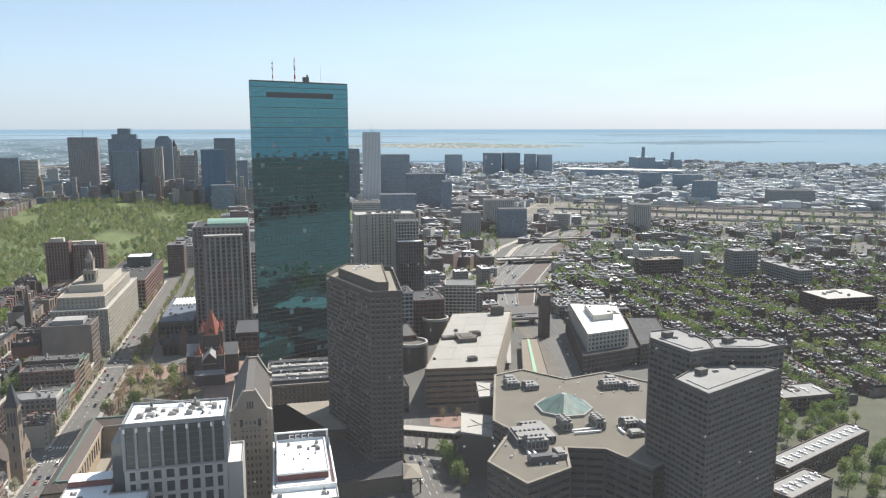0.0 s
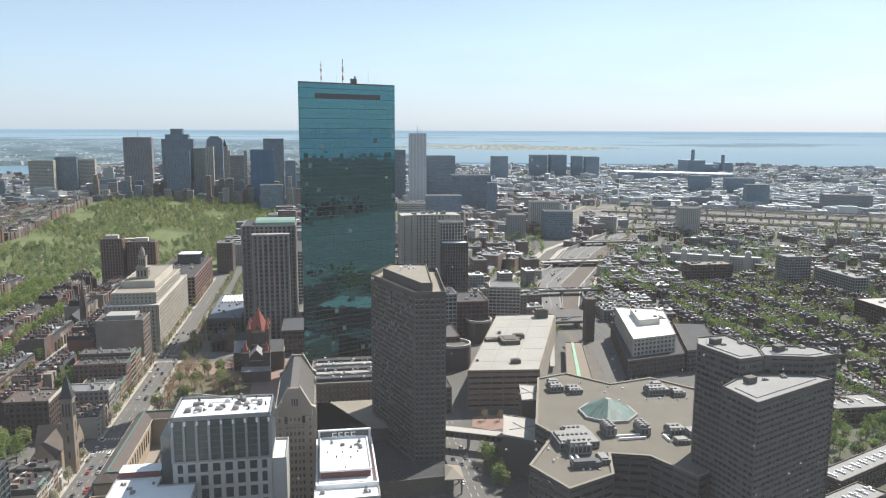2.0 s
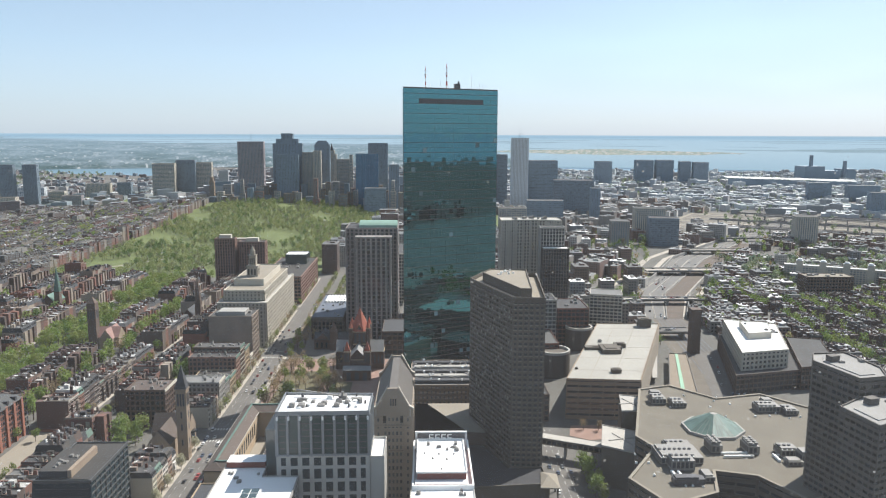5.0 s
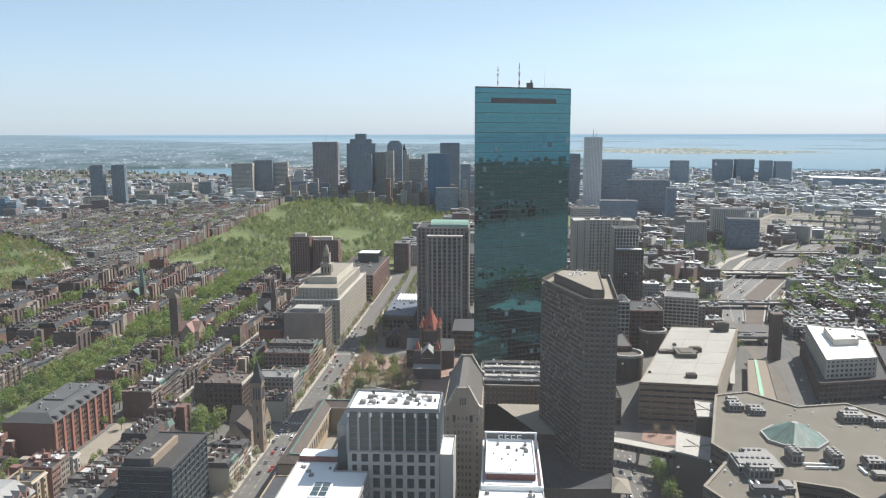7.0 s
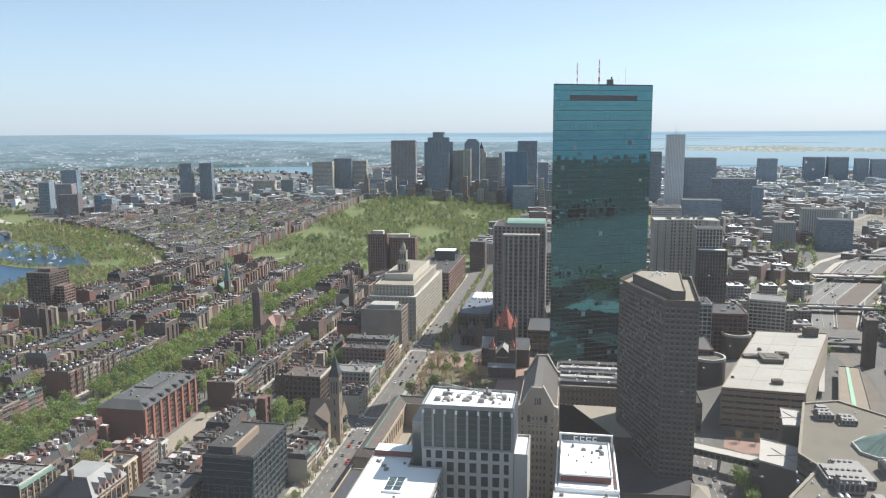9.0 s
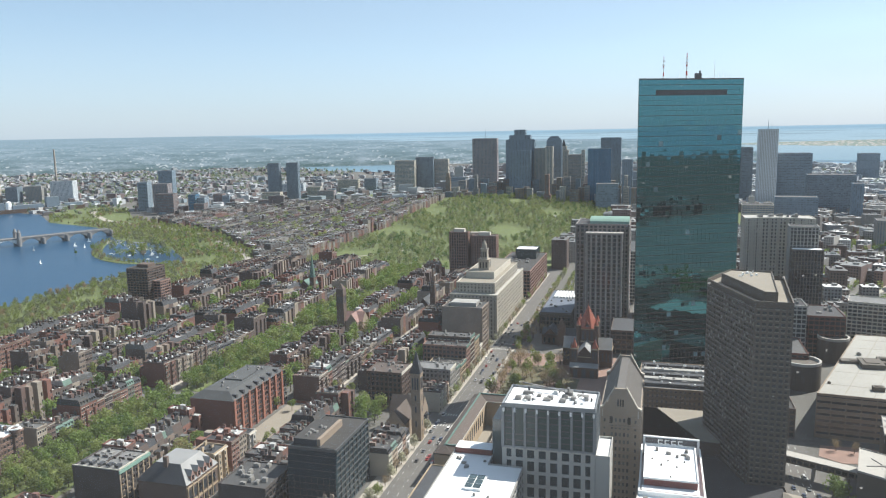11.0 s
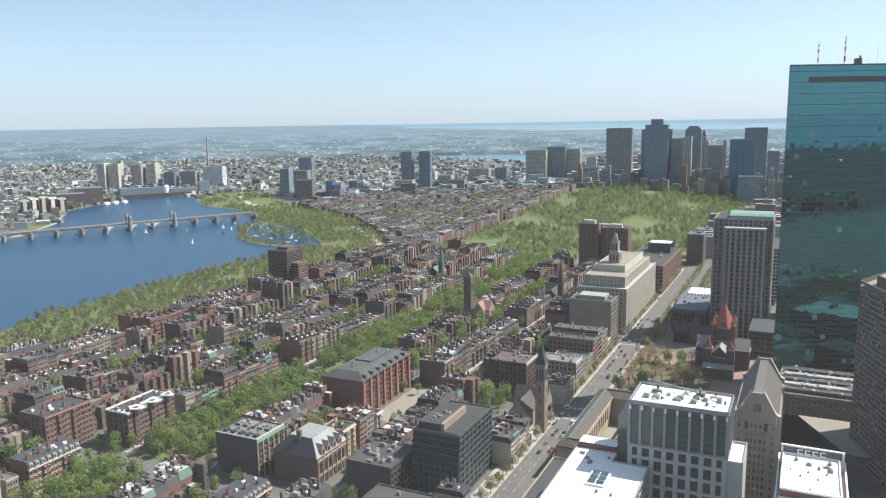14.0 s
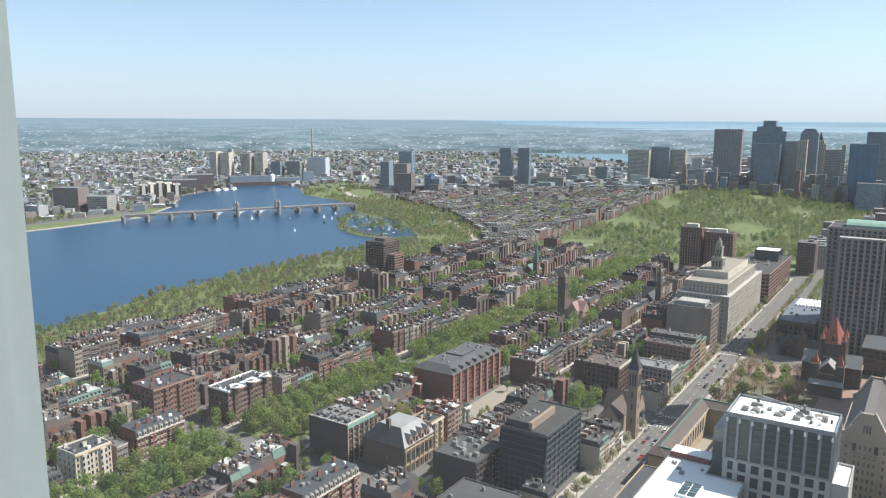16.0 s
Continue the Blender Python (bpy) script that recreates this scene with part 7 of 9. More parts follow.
BLOCKS = [(120, 298), (324, 486), (512, 680), (704, 870), (892, 1054)]
for xf, way in ROWS:
    for ya, yb in BLOCKS:
        y = ya
        run, k0 = 0, 0
        while y < yb - 5:
            if run <= 0:
                run, k0, run_h = hr.randint(2, 5), hr.randrange(18), hr.uniform(0.96, 1.3)
                if xf == -152:
                    run_h *= 0.82
                elif hr.random() < 0.05:
                    run_h *= 1.4
            run -= 1
            w = min(hr.uniform(6.5, 9.5), yb - y)
            d = PROTO[k0][1] * 1.08 + 5
            x0, x1 = (xf - d, xf) if way > 0 else (xf, xf + d)
            if xf == -606:
                d = 10
            if clear(x0, x1, y, y + w) and (x0 + x1) / 2 > -640:
                # the view starts where the sight line from the window passes
                if not (y < 200 and abs(x0) > 1.75 * y + 90):
                    if way > 0:
                        house(k0, xf, y, radians(90), w / 8, run_h * hr.uniform(0.94, 1.06), "row houses of the old quarter")
                    else:
                        house(k0, xf, y + w, radians(-90), w / 8, run_h * hr.uniform(0.94, 1.06), "row houses of the old quarter")
            y += w
    # taller corner blocks and gaps are left as they fall

# larger blocks that stand among the southern terraces: label, place, turn, size, wall, roof, glass
SOUTH_BLOCKS = [("broad dark brick hall with a pale flat roof", 614, 716, 0.0, 64, 46, 22, M["darkstone"], M["greyroof"], M["glass"]),
                ("long blue-grey block of flats", 660, 868, 0.0, 20, 80, 26, M["concrete"], M["duskroof"], M["glass_t"]),
                ("grey concrete block of flats with dark windows", 624, 915, 0.0, 36, 24, 41, M["concrete"], M["duskroof"], M["glass"]),
                ("brown brick block with a flat tan roof", 516, 944, 0.0, 60, 26, 28, M["brownstone"], M["tan"], M["glass"])]


def in_block(x, y, pad=0.0):
    return any(abs(x - p[1]) < p[4] / 2 + pad and abs(y - p[2]) < p[5] / 2 + pad for p in SOUTH_BLOCKS)


# south side: long terraces beyond the railway
for n in range(22):
    st_ = SOUTH_ST[n // 2]
    way = 1 if n % 2 == 0 else -1      # west side fronts face +x, east side fronts face -x
    xf = st_ - 7.2 * way
    ya = 462 + (st_ - 404) * 0.17
    for y0, y1 in ((ya, 566), (580, 690), (706, 812), (826, 952)):
        y, run = y0 + hr.uniform(0, 9), 0
        while y < y1 - 5:
            if run <= 0:
                run, k0, run_h = hr.randint(3, 9), hr.randrange(18), hr.uniform(0.56, 0.70)
                if hr.random() < 0.12:
                    y += hr.uniform(6, 16)
            run -= 1
            w = hr.uniform(5.5, 7)
            if in_block(xf - way * 8, y, 12):
                y += w
                continue
            house(hr.randrange(18), xf, y if way > 0 else y + w, radians(90) if way > 0 else radians(-90), w / 8, run_h * hr.uniform(0.97, 1.03), "brick terraces of the south quarter")
            y += w
for x, y, n, yaw in ((345, 470, 4, 0), (300, 452, 4, 0)):
    for k in range(n):
        c, s = math.cos(radians(yaw)), math.sin(radians(yaw))
        house(hr.randrange(18), x + c * k * 8, y + s * k * 8, radians(yaw), 1.0, 0.8, "brick terraces of the south quarter")


# the nearest plots stand as houses of their own, the others are joined street by street
LOTS.sort(key=lambda p: math.hypot(p[1], p[2]))
for lot in LOTS[:300]:
    house_thing(*lot)
terrace("north_terraces", "long rows of brick town houses with cluttered flat roofs", [p for p in LOTS[300:] if p[1] < 0])
terrace("south_terraces", "long rows of low brick terraces with pale cluttered roofs", [p for p in LOTS[300:] if p[1] > 0])


# ---- trees ----
def crown(b, r, cx, cy, z0, h, rad, n, leaf, slots, three=False):
    """Leaf clumps scattered over a few uneven lobes, with gaps between."""
    lobes = [(cx + r.uniform(-0.45, 0.45) * rad, cy + r.uniform(-0.45, 0.45) * rad, z0 + h * r.uniform(0.3, 0.8), rad * r.uniform(0.4, 0.68), h * r.uniform(0.24, 0.36)) for _ in range(8)]
    for _ in range(n):
        lx, ly, lz, lr, lh = r.choice(lobes)
        u, t = r.uniform(-1, 1), r.uniform(0, 2 * math.pi)
        q = math.sqrt(1 - u * u)
        f = r.uniform(0.75, 1.05)
        p = Vector((lx + lr * q * math.cos(t) * f, ly + lr * q * math.sin(t) * f, lz + lh * u * f))
        a = Vector((r.gauss(0, 1), r.gauss(0, 1), r.gauss(0, 0.6))).normalized() * leaf * r.uniform(0.6, 1.3)
        c = a.cross(Vector((r.gauss(0, 1), r.gauss(0, 1), r.gauss(0, 1)))).normalized() * leaf * r.uniform(0.5, 1.0)
        b.poly([p - a * 1.15, p + c * 1.2, p + a * 1.15 - c] if three else [p - a, p + c * 0.8, p + a, p - c], r.choice(slots))


def tree_proto(k):
    r = random.Random(500 + k)
    h, rad = r.uniform(12, 16), r.uniform(4.4, 6.0)
    t, c = Build(), Build()
    t.cone(0, 0, 0.35, 0.22, 0, h * 0.45, 7)
    for q in range(6):
        a, z = q * 1.05 + r.uniform(-0.3, 0.3), h * r.uniform(0.3, 0.45)
        p0, p1 = Vector((0, 0, z)), Vector((math.cos(a) * rad * 0.7, math.sin(a) * rad * 0.7, z + h * r.uniform(0.2, 0.35)))
        e = Vector((-math.sin(a), math.cos(a), 0)) * 0.11
        f = Vector((0, 0, 0.11))
        n = len(t.v)
        t.v += [tuple(v) for v in (p0 + e, p0 + f, p0 - e, p0 - f, p1 + e * 0.3, p1 + f * 0.3, p1 - e * 0.3, p1 - f * 0.3)]
        t.f += [(n + i, n + (i + 1) % 4, n + 4 + (i + 1) % 4, n + 4 + i) for i in range(4)]; t.m += [0] * 4
    bare = k == 7
    crown(c, r, 0, 0, h * 0.22, h * 0.85, rad, 520 if bare else 680, 0.34 if bare else 0.62, [0])
    return t, c, t.mesh("trunk", M["bark"]), c.mesh("crown", [(M["leaf"], M["leaf"], M["leaf_y"], M["leaf"], M["leaf_d"], M["leaf_y"], M["leaf"], M["bud"], M["blossom"])[k]])


M["blossom"] = leaves("pale_blossom", (0.42, 0.41, 0.29))
TREES = [tree_proto(k) for k in range(9)]
tr_ = random.Random(21)


SPOTS = []


def tree(x, y, k, s, group, z=0.1):
    SPOTS.append((x, y, k, s, group, z))


def tree_thing(x, y, k, s, group, z):
    th = new("tree")
    th.matrix_world = pose(x, y, z, 0, 0, tr_.uniform(0, 360)) @ Matrix.Diagonal((s, s, s * tr_.uniform(0.85, 1.1), 1))
    tagged(th, "bare budding street tree with thin brown twigs" if k == 7 else "street tree in pale cream blossom" if k == 8 else "broad tree in fresh spring leaf", "tree", group)
    part("trunk", TREES[k][2], None, th); part("crown", TREES[k][3], None, th)


for row, x in enumerate((-371, -361, -345, -335)):
    y = 150 + row * 3
    while y < 1050:
        if not any(ya - 3 < y < yb + 3 for ya, yb in CROSS_Y):
            tree(x + tr_.uniform(-1.5, 1.5), y, tr_.choice((0, 1, 2, 3, 4, 5, 6, 6, 2, 5)), tr_.uniform(0.8, 1.15), "trees along the avenue mall", 0.16)
        y += tr_.uniform(6.5, 10)
for x in (-385, -320):
    y = 160
    while y < 1040:
        if tr_.random() < 0.45:
            tree(x, y, tr_.choice((0, 2, 5, 7, 7)), tr_.uniform(0.5, 0.8), "trees along the avenue pavement")
        y += 14
for x in (-153, -454, -473, -546, -250, -229):
    y = 330
    while y < 1040:
        leafy = x in (-454, -473, -546)
        if tr_.random() < (0.6 if x != -153 else 0.95) and not any(ya - 3 < y < yb + 3 for ya, yb in CROSS_Y):
            tree(x + (2.4 if x in (-153, -473, -250) else -2.4), y, tr_.choice((0, 1, 2, 3, 5) if leafy else (8, 8, 8, 7, 5) if x == -153 else (2, 5, 7, 7)), tr_.uniform(0.8, 1.1) if leafy else tr_.uniform(0.5, 0.75), "street trees")
        y += tr_.uniform(8, 15)
for _ in range(64):
    x, y = tr_.uniform(-124, -66), tr_.uniform(536, 660)
    tree(x, y, tr_.choice((7, 7, 7, 7, 7, 5)), tr_.uniform(0.75, 1.1), "trees in the square", 0.2)
for x, y, k, s in ((98, 405, 0, 0.8), (99, 413, 1, 0.9), (97, 421, 0, 0.95), (99, 430, 3, 0.9), (97, 438, 0, 0.85), (101, 417, 2, 0.8), (101, 398, 2, 0.7), (112, 505, 7, 0.7), (122, 503, 7, 0.6)):
    tree(x, y, k, s, "trees beside the hotel road")
DUCT_ROW = [(284, 358), (372, 396), (366, 410), (278, 372)]
STRIP_ROW = [(262, 326), (300, 342), (293, 357), (255, 341)]
FLAT_ROW = [(354, 458), (398, 458), (398, 484), (354, 484)]
for _ in range(150):
    y = tr_.uniform(330, 480)
    x = tr_.uniform(262 + (y - 330) * 0.2, 400)
    if abs(y - 384 - (x - 325) * 0.43) < 16 or abs(y - 341 - (x - 278) * 0.42) < 16 and x < 310 or 346 < x < 406 and 450 < y < 492 or 296 < x < 336 and 446 < y < 480 or 340 < x < 380 and 464 < y < 494:
        continue
    tree(x, y, tr_.choice((0, 1, 3, 4, 4, 2)), tr_.uniform(0.6, 0.95), "trees in the south quarter yards", 0)
for ya, yb in CROSS_Y:
    x = -600
    while x < -160:
        if not any(a_ - 2 < -x < b_ + 2 for a_, b_ in ((128, 152), (230, 249), (318, 388), (455, 472), (545, 563))):
            for y in (ya + 1.5, yb - 1.5):
                if tr_.random() < 0.6:
                    tree(x, y, tr_.choice((0, 1, 2, 3, 5, 7)), tr_.uniform(0.55, 0.85), "cross street trees")
        x += tr_.uniform(8, 14)
for _ in range(22):
    tree(tr_.uniform(-124, -110), tr_.uniform(660, 850), tr_.choice((7, 7, 5, 2)), tr_.uniform(0.65, 1.0), "trees in the square", 0.15)
for y in range(690, 830, 9):
    tree(-127 + tr_.uniform(-1, 1), y, tr_.choice((7, 7, 5)), tr_.uniform(0.5, 0.8), "street trees")
# yards behind the houses
for x in (-286, -421, -508, -198):
    y = 150
    while y < 900:
        if tr_.random() < 0.75 and clear(x - 6, x + 6, y - 6, y + 6):
            tree(x + tr_.uniform(-7, 7), y, tr_.choice((0, 1, 2, 3, 5, 7, 4)), tr_.uniform(0.9, 1.35), "back alley trees", 0)
        y += tr_.uniform(6, 12)


LEAF_SLOT = (0, 0, 1, 0, 2, 1, 0, 3, 5)
SPOTS.sort(key=lambda p: math.hypot(p[0], p[1]))
for spot in SPOTS[:300]:
    tree_thing(*spot)
b = Build()
for x, y, k, s, group, z in SPOTS[300:]:
    t0 = tr_.uniform(0, 6.28)
    c, q = math.cos(t0) * s, math.sin(t0) * s
    b.v += [(x + c * p[0] - q * p[1], y + q * p[0] + c * p[1], z + p[2] * s) for p in TREES[k][0].v]
    n = len(b.v) - len(TREES[k][0].v)
    b.f += [tuple(i + n for i in f) for f in TREES[k][0].f]; b.m += [4] * len(TREES[k][0].f)
    crown(b, tr_, x, y, z + 3.1 * s, 12 * s, 5.2 * s, 300 if y < 640 else 150, (0.8 if y < 640 else 1.05) * s * (0.5 if k == 7 else 1), [LEAF_SLOT[k]], True)
tagged(part("avenue_trees", b, [M["leaf"], M["leaf_y"], M["leaf_d"], M["bud"], M["bark"], M["blossom"]]), "further street and avenue trees in spring leaf", "trees", kind="stuff")


def wood(name, label, spots, seed, n=90, leaf=0.95, mats=None):
    """Many tree crowns and trunks too far off to count, as one mesh."""
    r, c = random.Random(seed), Build()
    for x, y, s in spots:
        h, rad = 13 * s, 4.8 * s
        g = hill_z(x, y)
        c.cone(x, y, 0.3, 0.2, g, g + h * 0.5, 4, 4)
        crown(c, r, x, y, g + h * 0.2, h * 0.85, rad, n, leaf * s, [r.choice((0, 0, 0, 0, 1, 1, 1, 2, 2, 3))], True)
    o = part(name, c, (mats or [M["leaf"], M["leaf_y"], M["leaf_d"], M["bud"]]) + [M["bark"]])
    return tagged(o, label, "trees", kind="stuff")


def inside(p, poly):
    x, y = p
    c = False
    for i in range(len(poly)):
        (x0, y0), (x1, y1) = poly[i], poly[i - 1]
        if (y0 > y) != (y1 > y) and x < (x1 - x0) * (y - y0) / (y1 - y0) + x0:
            c = not c
    return c


def scatter(poly, step, r, s0=0.7, s1=1.2, drop=0.1, hole=None):
    xs, ys = [p[0] for p in poly], [p[1] for p in poly]
    out, y = [], min(ys)
    while y < max(ys):
        x = min(xs)
        while x < max(xs):
            p = (x + r.uniform(-0.45, 0.45) * step, y + r.uniform(-0.45, 0.45) * step)
            if inside(p, poly) and r.random() > drop and not (hole and hole(*p)):
                out.append((*p, r.uniform(s0, s1)))
            x += step
        y += step
    return out


wr = random.Random(31)
M["park_a"] = leaves("park_leaves", (0.205, 0.25, 0.095))
M["park_b"] = leaves("park_young_leaves", (0.26, 0.285, 0.115))
M["park_c"] = leaves("park_olive_twigs", (0.17, 0.185, 0.10))
PARK = [(-540, 1084), (-158, 1084), (-152, 1420), (-95, 1560), (-65, 1950), (-300, 2120), (-500, 2150), (-548, 1600)]
lawn = lambda x, y: noise.noise((x * 0.009, y * 0.006, 3.1)) > 0.2 or -420 < x < -230 and 1290 < y < 1370 and noise.noise((x * 0.03, y * 0.03, 1.1)) > -0.2
wood("park_trees", "many budding trees of the city park in fresh green", scatter(PARK, 11.5, wr, 0.7, 1.15, 0.06, lawn), 41, 120, 0.86, [M["park_a"], M["park_b"], M["leaf_d"], M["park_c"]])
path = lambda x, y: -628 < x and y < 1060 or noise.noise((x * 0.012, y * 0.01, 7.7)) > (0.5 if y < 900 else 0.34) or y > 1500 and noise.noise((x * 0.02, y * 0.02, 2.2)) > -0.05
bank = scatter(BANKP, 8.8, wr, 0.45, 0.85, 0.1, path)
BANK_LEAF = [M["leaf_y"], M["park_c"], M["park_b"], M["bud"]]
wood("riverbank_trees", "row of yellow-green trees along the river bank", [p for p in bank if p[1] < 900], 42, 170, 0.85, BANK_LEAF)
wood("riverbank_trees", "further yellow-green trees round the river basin", [p for p in bank if p[1] >= 900], 48, 56, 1.35, BANK_LEAF)
rows_ = [(x + wr.uniform(-1.5, 1.5), y + wr.uniform(-2, 2), wr.uniform(0.55, 0.85)) for x in (-127, -112, -104) for y in range(884, 1080, 9)]
wood("street_trees", "young yellow-green trees lining the street to the park", rows_, 58, 90, 0.9, [M["leaf_y"], M["park_c"], M["park_b"], M["bud"]])
hill_spots = []
while len(hill_spots) < 330:
    x, y = wr.uniform(-1000, -560), wr.uniform(1090, 1980)
    if not inside((x, y), BANKP) and y < 1990 + (x + 560) * 0.9 and noise.noise((x * 0.01, y * 0.008, 5.1)) > -0.05:
        hill_spots.append((x, y, wr.uniform(0.95, 1.35)))
wood("hill_trees", "garden and street trees between the houses of the hill quarter", hill_spots, 57, 60, 1.15, [M["leaf_y"], M["park_c"], M["park_b"], M["leaf_d"]])
wood("island_trees", "low trees on the narrow river island", scatter(ISL, 6.5, wr, 0.35, 0.6, 0.12), 43, 60, 1.1, [M["leaf_y"], M["park_c"], M["bud"]])
spots = []
for x in SOUTH_ST:
    for q in (-4.2, 4.2):
        y = 460 + (x - 404) * 0.17
        while y < 950:
            if noise.noise((x * 0.02, y * 0.012, 1.7)) > -0.3 and wr.random() < 0.88:
                spots.append((x + q + wr.uniform(-0.6, 0.6), y, wr.uniform(0.8, 1.15)))
            y += wr.uniform(6, 9)
for x in [st_ + 31 for st_ in SOUTH_ST]:
    y = 480 + (x - 404) * 0.17
    while y < 950:
        if wr.random() < 0.85:
            spots.append((x + wr.uniform(-5, 5), y, wr.uniform(0.7, 1.1)))
        y += wr.uniform(5, 12)
for _ in range(900):
    x, y = wr.uniform(380, 1500), wr.uniform(880, 1500)
    if x > 330 + (y - 800) * 0.62:
        spots.append((x, y, wr.uniform(0.5, 0.95)))
spots = [p for p in spots if not in_block(p[0], p[1], 5)]
wood("south_trees", "green street trees between the southern terraces", spots, 44, 70, 0.95, [M["leaf"], M["leaf_y"], M["leaf_d"], M["park_c"]])
spots = [(wr.uniform(-1480, -1420) - k * 0.5, 640 + k * 1.6, wr.uniform(0.4, 0.8)) for k in range(180) for _ in range(1)]
spots += [(wr.uniform(-1000, -560), wr.uniform(1090, 1950), wr.uniform(0.7, 1.2)) for _ in range(520)] + [(wr.uniform(-20, 700), wr.uniform(900, 1600), wr.uniform(0.7, 1.15)) for _ in range(460)]
spots += [(wr.uniform(30, 430), wr.uniform(900, 1480), wr.uniform(0.8, 1.3)) for _ in range(300)]
spots += [(wr.uniform(165, 244), wr.uniform(700, 960), wr.uniform(0.5, 0.9)) for _ in range(70)] + [(wr.uniform(300, 372), wr.uniform(690, 900), wr.uniform(0.5, 0.9)) for _ in range(90)]
spots = [p for p in spots if not 240 + (p[1] - 826) * 0.33 < p[0] < 300 + (p[1] - 826) * 0.42 or p[1] < 826]
wood("scattered_trees", "scattered city trees among the roofs", spots, 45, 42, 1.3)


# ---- cars ----
def car_proto(van):
    body, cab, wheel = Build(), Build(), Build()
    L, W = (5.2, 1.95) if van else (4.5, 1.8)
    z = 1.15 if van else 0.85
    body.prism([(-W / 2, -L / 2 + 0.3), (-W / 2 + 0.25, -L / 2), (W / 2 - 0.25, -L / 2), (W / 2, -L / 2 + 0.3), (W / 2, L / 2 - 0.3), (W / 2 - 0.25, L / 2), (-W / 2 + 0.25, L / 2), (-W / 2, L / 2 - 0.3)], 0.3, z)
    h = 2.1 if van else 1.45
    y0, y1 = (-L * 0.45, L * 0.28) if van else (-L * 0.32, L * 0.18)
    lo = [(-W / 2 + 0.05, y0), (W / 2 - 0.05, y0), (W / 2 - 0.05, y1), (-W / 2 + 0.05, y1)]
    hi = [(-W / 2 + 0.2, y0 + 0.4), (W / 2 - 0.2, y0 + 0.4), (W / 2 - 0.2, y1 - 0.7), (-W / 2 + 0.2, y1 - 0.7)]
    cab.v += [(x, y, z) for x, y in lo] + [(x, y, h) for x, y in hi]
    cab.f += [(0, 1, 5, 4), (1, 2, 6, 5), (2, 3, 7, 6), (3, 0, 4, 7)]; cab.m += [0] * 4
    body.prism([(x * 1.0, y) for x, y in hi], h - 0.02, h + 0.05)
    n = 10
    for s in (-1, 1):
        ring = [(s * 0.1, 0.32 * math.cos(2 * math.pi * k / n), 0.32 + 0.32 * math.sin(2 * math.pi * k / n)) for k in range(n)]
        wheel.poly(ring[::s])
    for k in range(n):
        a0, a1 = 2 * math.pi * k / n, 2 * math.pi * (k + 1) / n
        wheel.poly([(-0.1, 0.32 * math.cos(a0), 0.32 + 0.32 * math.sin(a0)), (0.1, 0.32 * math.cos(a0), 0.32 + 0.32 * math.sin(a0)), (0.1, 0.32 * math.cos(a1), 0.32 + 0.32 * math.sin(a1)), (-0.1, 0.32 * math.cos(a1), 0.32 + 0.32 * math.sin(a1))])
    return body.mesh("car", M["car"]), cab.mesh("cabin", M["glass"]), wheel.mesh("wheel", M["rubber"]), L, W


CARS = [car_proto(False), car_proto(True)]
cr_ = random.Random(77)


def car(x, y, yaw, z=0.07):
    v = 1 if cr_.random() < 0.2 else 0
    bm_, cm, wm, L, W = CARS[v]
    ob = new("van" if v else "car", bm_)
    ob.matrix_world = pose(x, y, z, 0, 0, yaw)
    tagged(ob, "small delivery van standing on the street" if v else "small passenger car standing on the street", "car", "cars on the streets")
    part("cabin", cm, None, ob)
    for sx in (-1, 1):
        for sy in (-1, 1):
            part("wheel", wm, None, ob).location = (sx * (W / 2 - 0.1), sy * L * 0.3, 0)


for k in range(62):
    car(cr_.choice((-143.0, -137.0, -148, -132.2)) + cr_.uniform(-0.3, 0.3), 400 + 390 * cr_.random(), cr_.choice((0, 0, 180)))
for k in range(14):
    car(cr_.choice((78.0, 82.0, 86.0, 90.0)), cr_.uniform(345, 500), cr_.choice((0, 180)))
for k in range(16):
    car(cr_.choice((-234.0, -246.0)), cr_.uniform(330, 700), 0)
for k in range(24):
    car(cr_.choice((-322.8, -330, -376, -383)), cr_.uniform(200, 640), 0)
for k in range(8):
    car(cr_.uniform(20, 60), cr_.uniform(600, 640), 60, 0.08)
for k in range(16):
    car(cr_.uniform(180, 262), cr_.choice((744, 748, 753)), cr_.choice((90, 270)), 7.55)
for k in range(18):
    q = cr_.random()
    car(244 + 34 * q + cr_.uniform(-10, 14), 560 + 125 * q, -14, 0.22)
# cars parked along the southern streets, too far off to count
pc = Build()
for x in SOUTH_ST:
    for q in (-4.4, 4.4):
        y = 460 + (x - 404) * 0.17
        while y < 950:
            if cr_.random() < 0.7:
                s0 = cr_.randrange(4)
                pc.box(x + q - 0.9, x + q + 0.9, y, y + 4.4, 0.35, 0.95, s0)
                pc.box(x + q - 0.75, x + q + 0.75, y + 1.0, y + 3.2, 0.95, 1.5, 4, s0)
                pc.box(x + q - 0.8, x + q + 0.8, y + 0.5, y + 1.1, 0.08, 0.35, 5); pc.box(x + q - 0.8, x + q + 0.8, y + 3.2, y + 3.8, 0.08, 0.35, 5)
            y += 5.6
CARCOL = [mat("parked_car_paint", c, 0.3, 0.03, 1.0) for c in ((0.6, 0.6, 0.6), (0.05, 0.05, 0.055), (0.78, 0.78, 0.77), (0.2, 0.21, 0.23))]
tagged(part("parked_cars", pc, CARCOL + [M["glass"], M["rubber"]]), "rows of cars parked along the southern streets", "cars", kind="stuff")


# ---- railway and motorway cutting ----
M["stripe"] = mat("pale_green_sheet", (0.22, 0.38, 0.27), 0.7, 0.1, 0.3)
pk = Build()
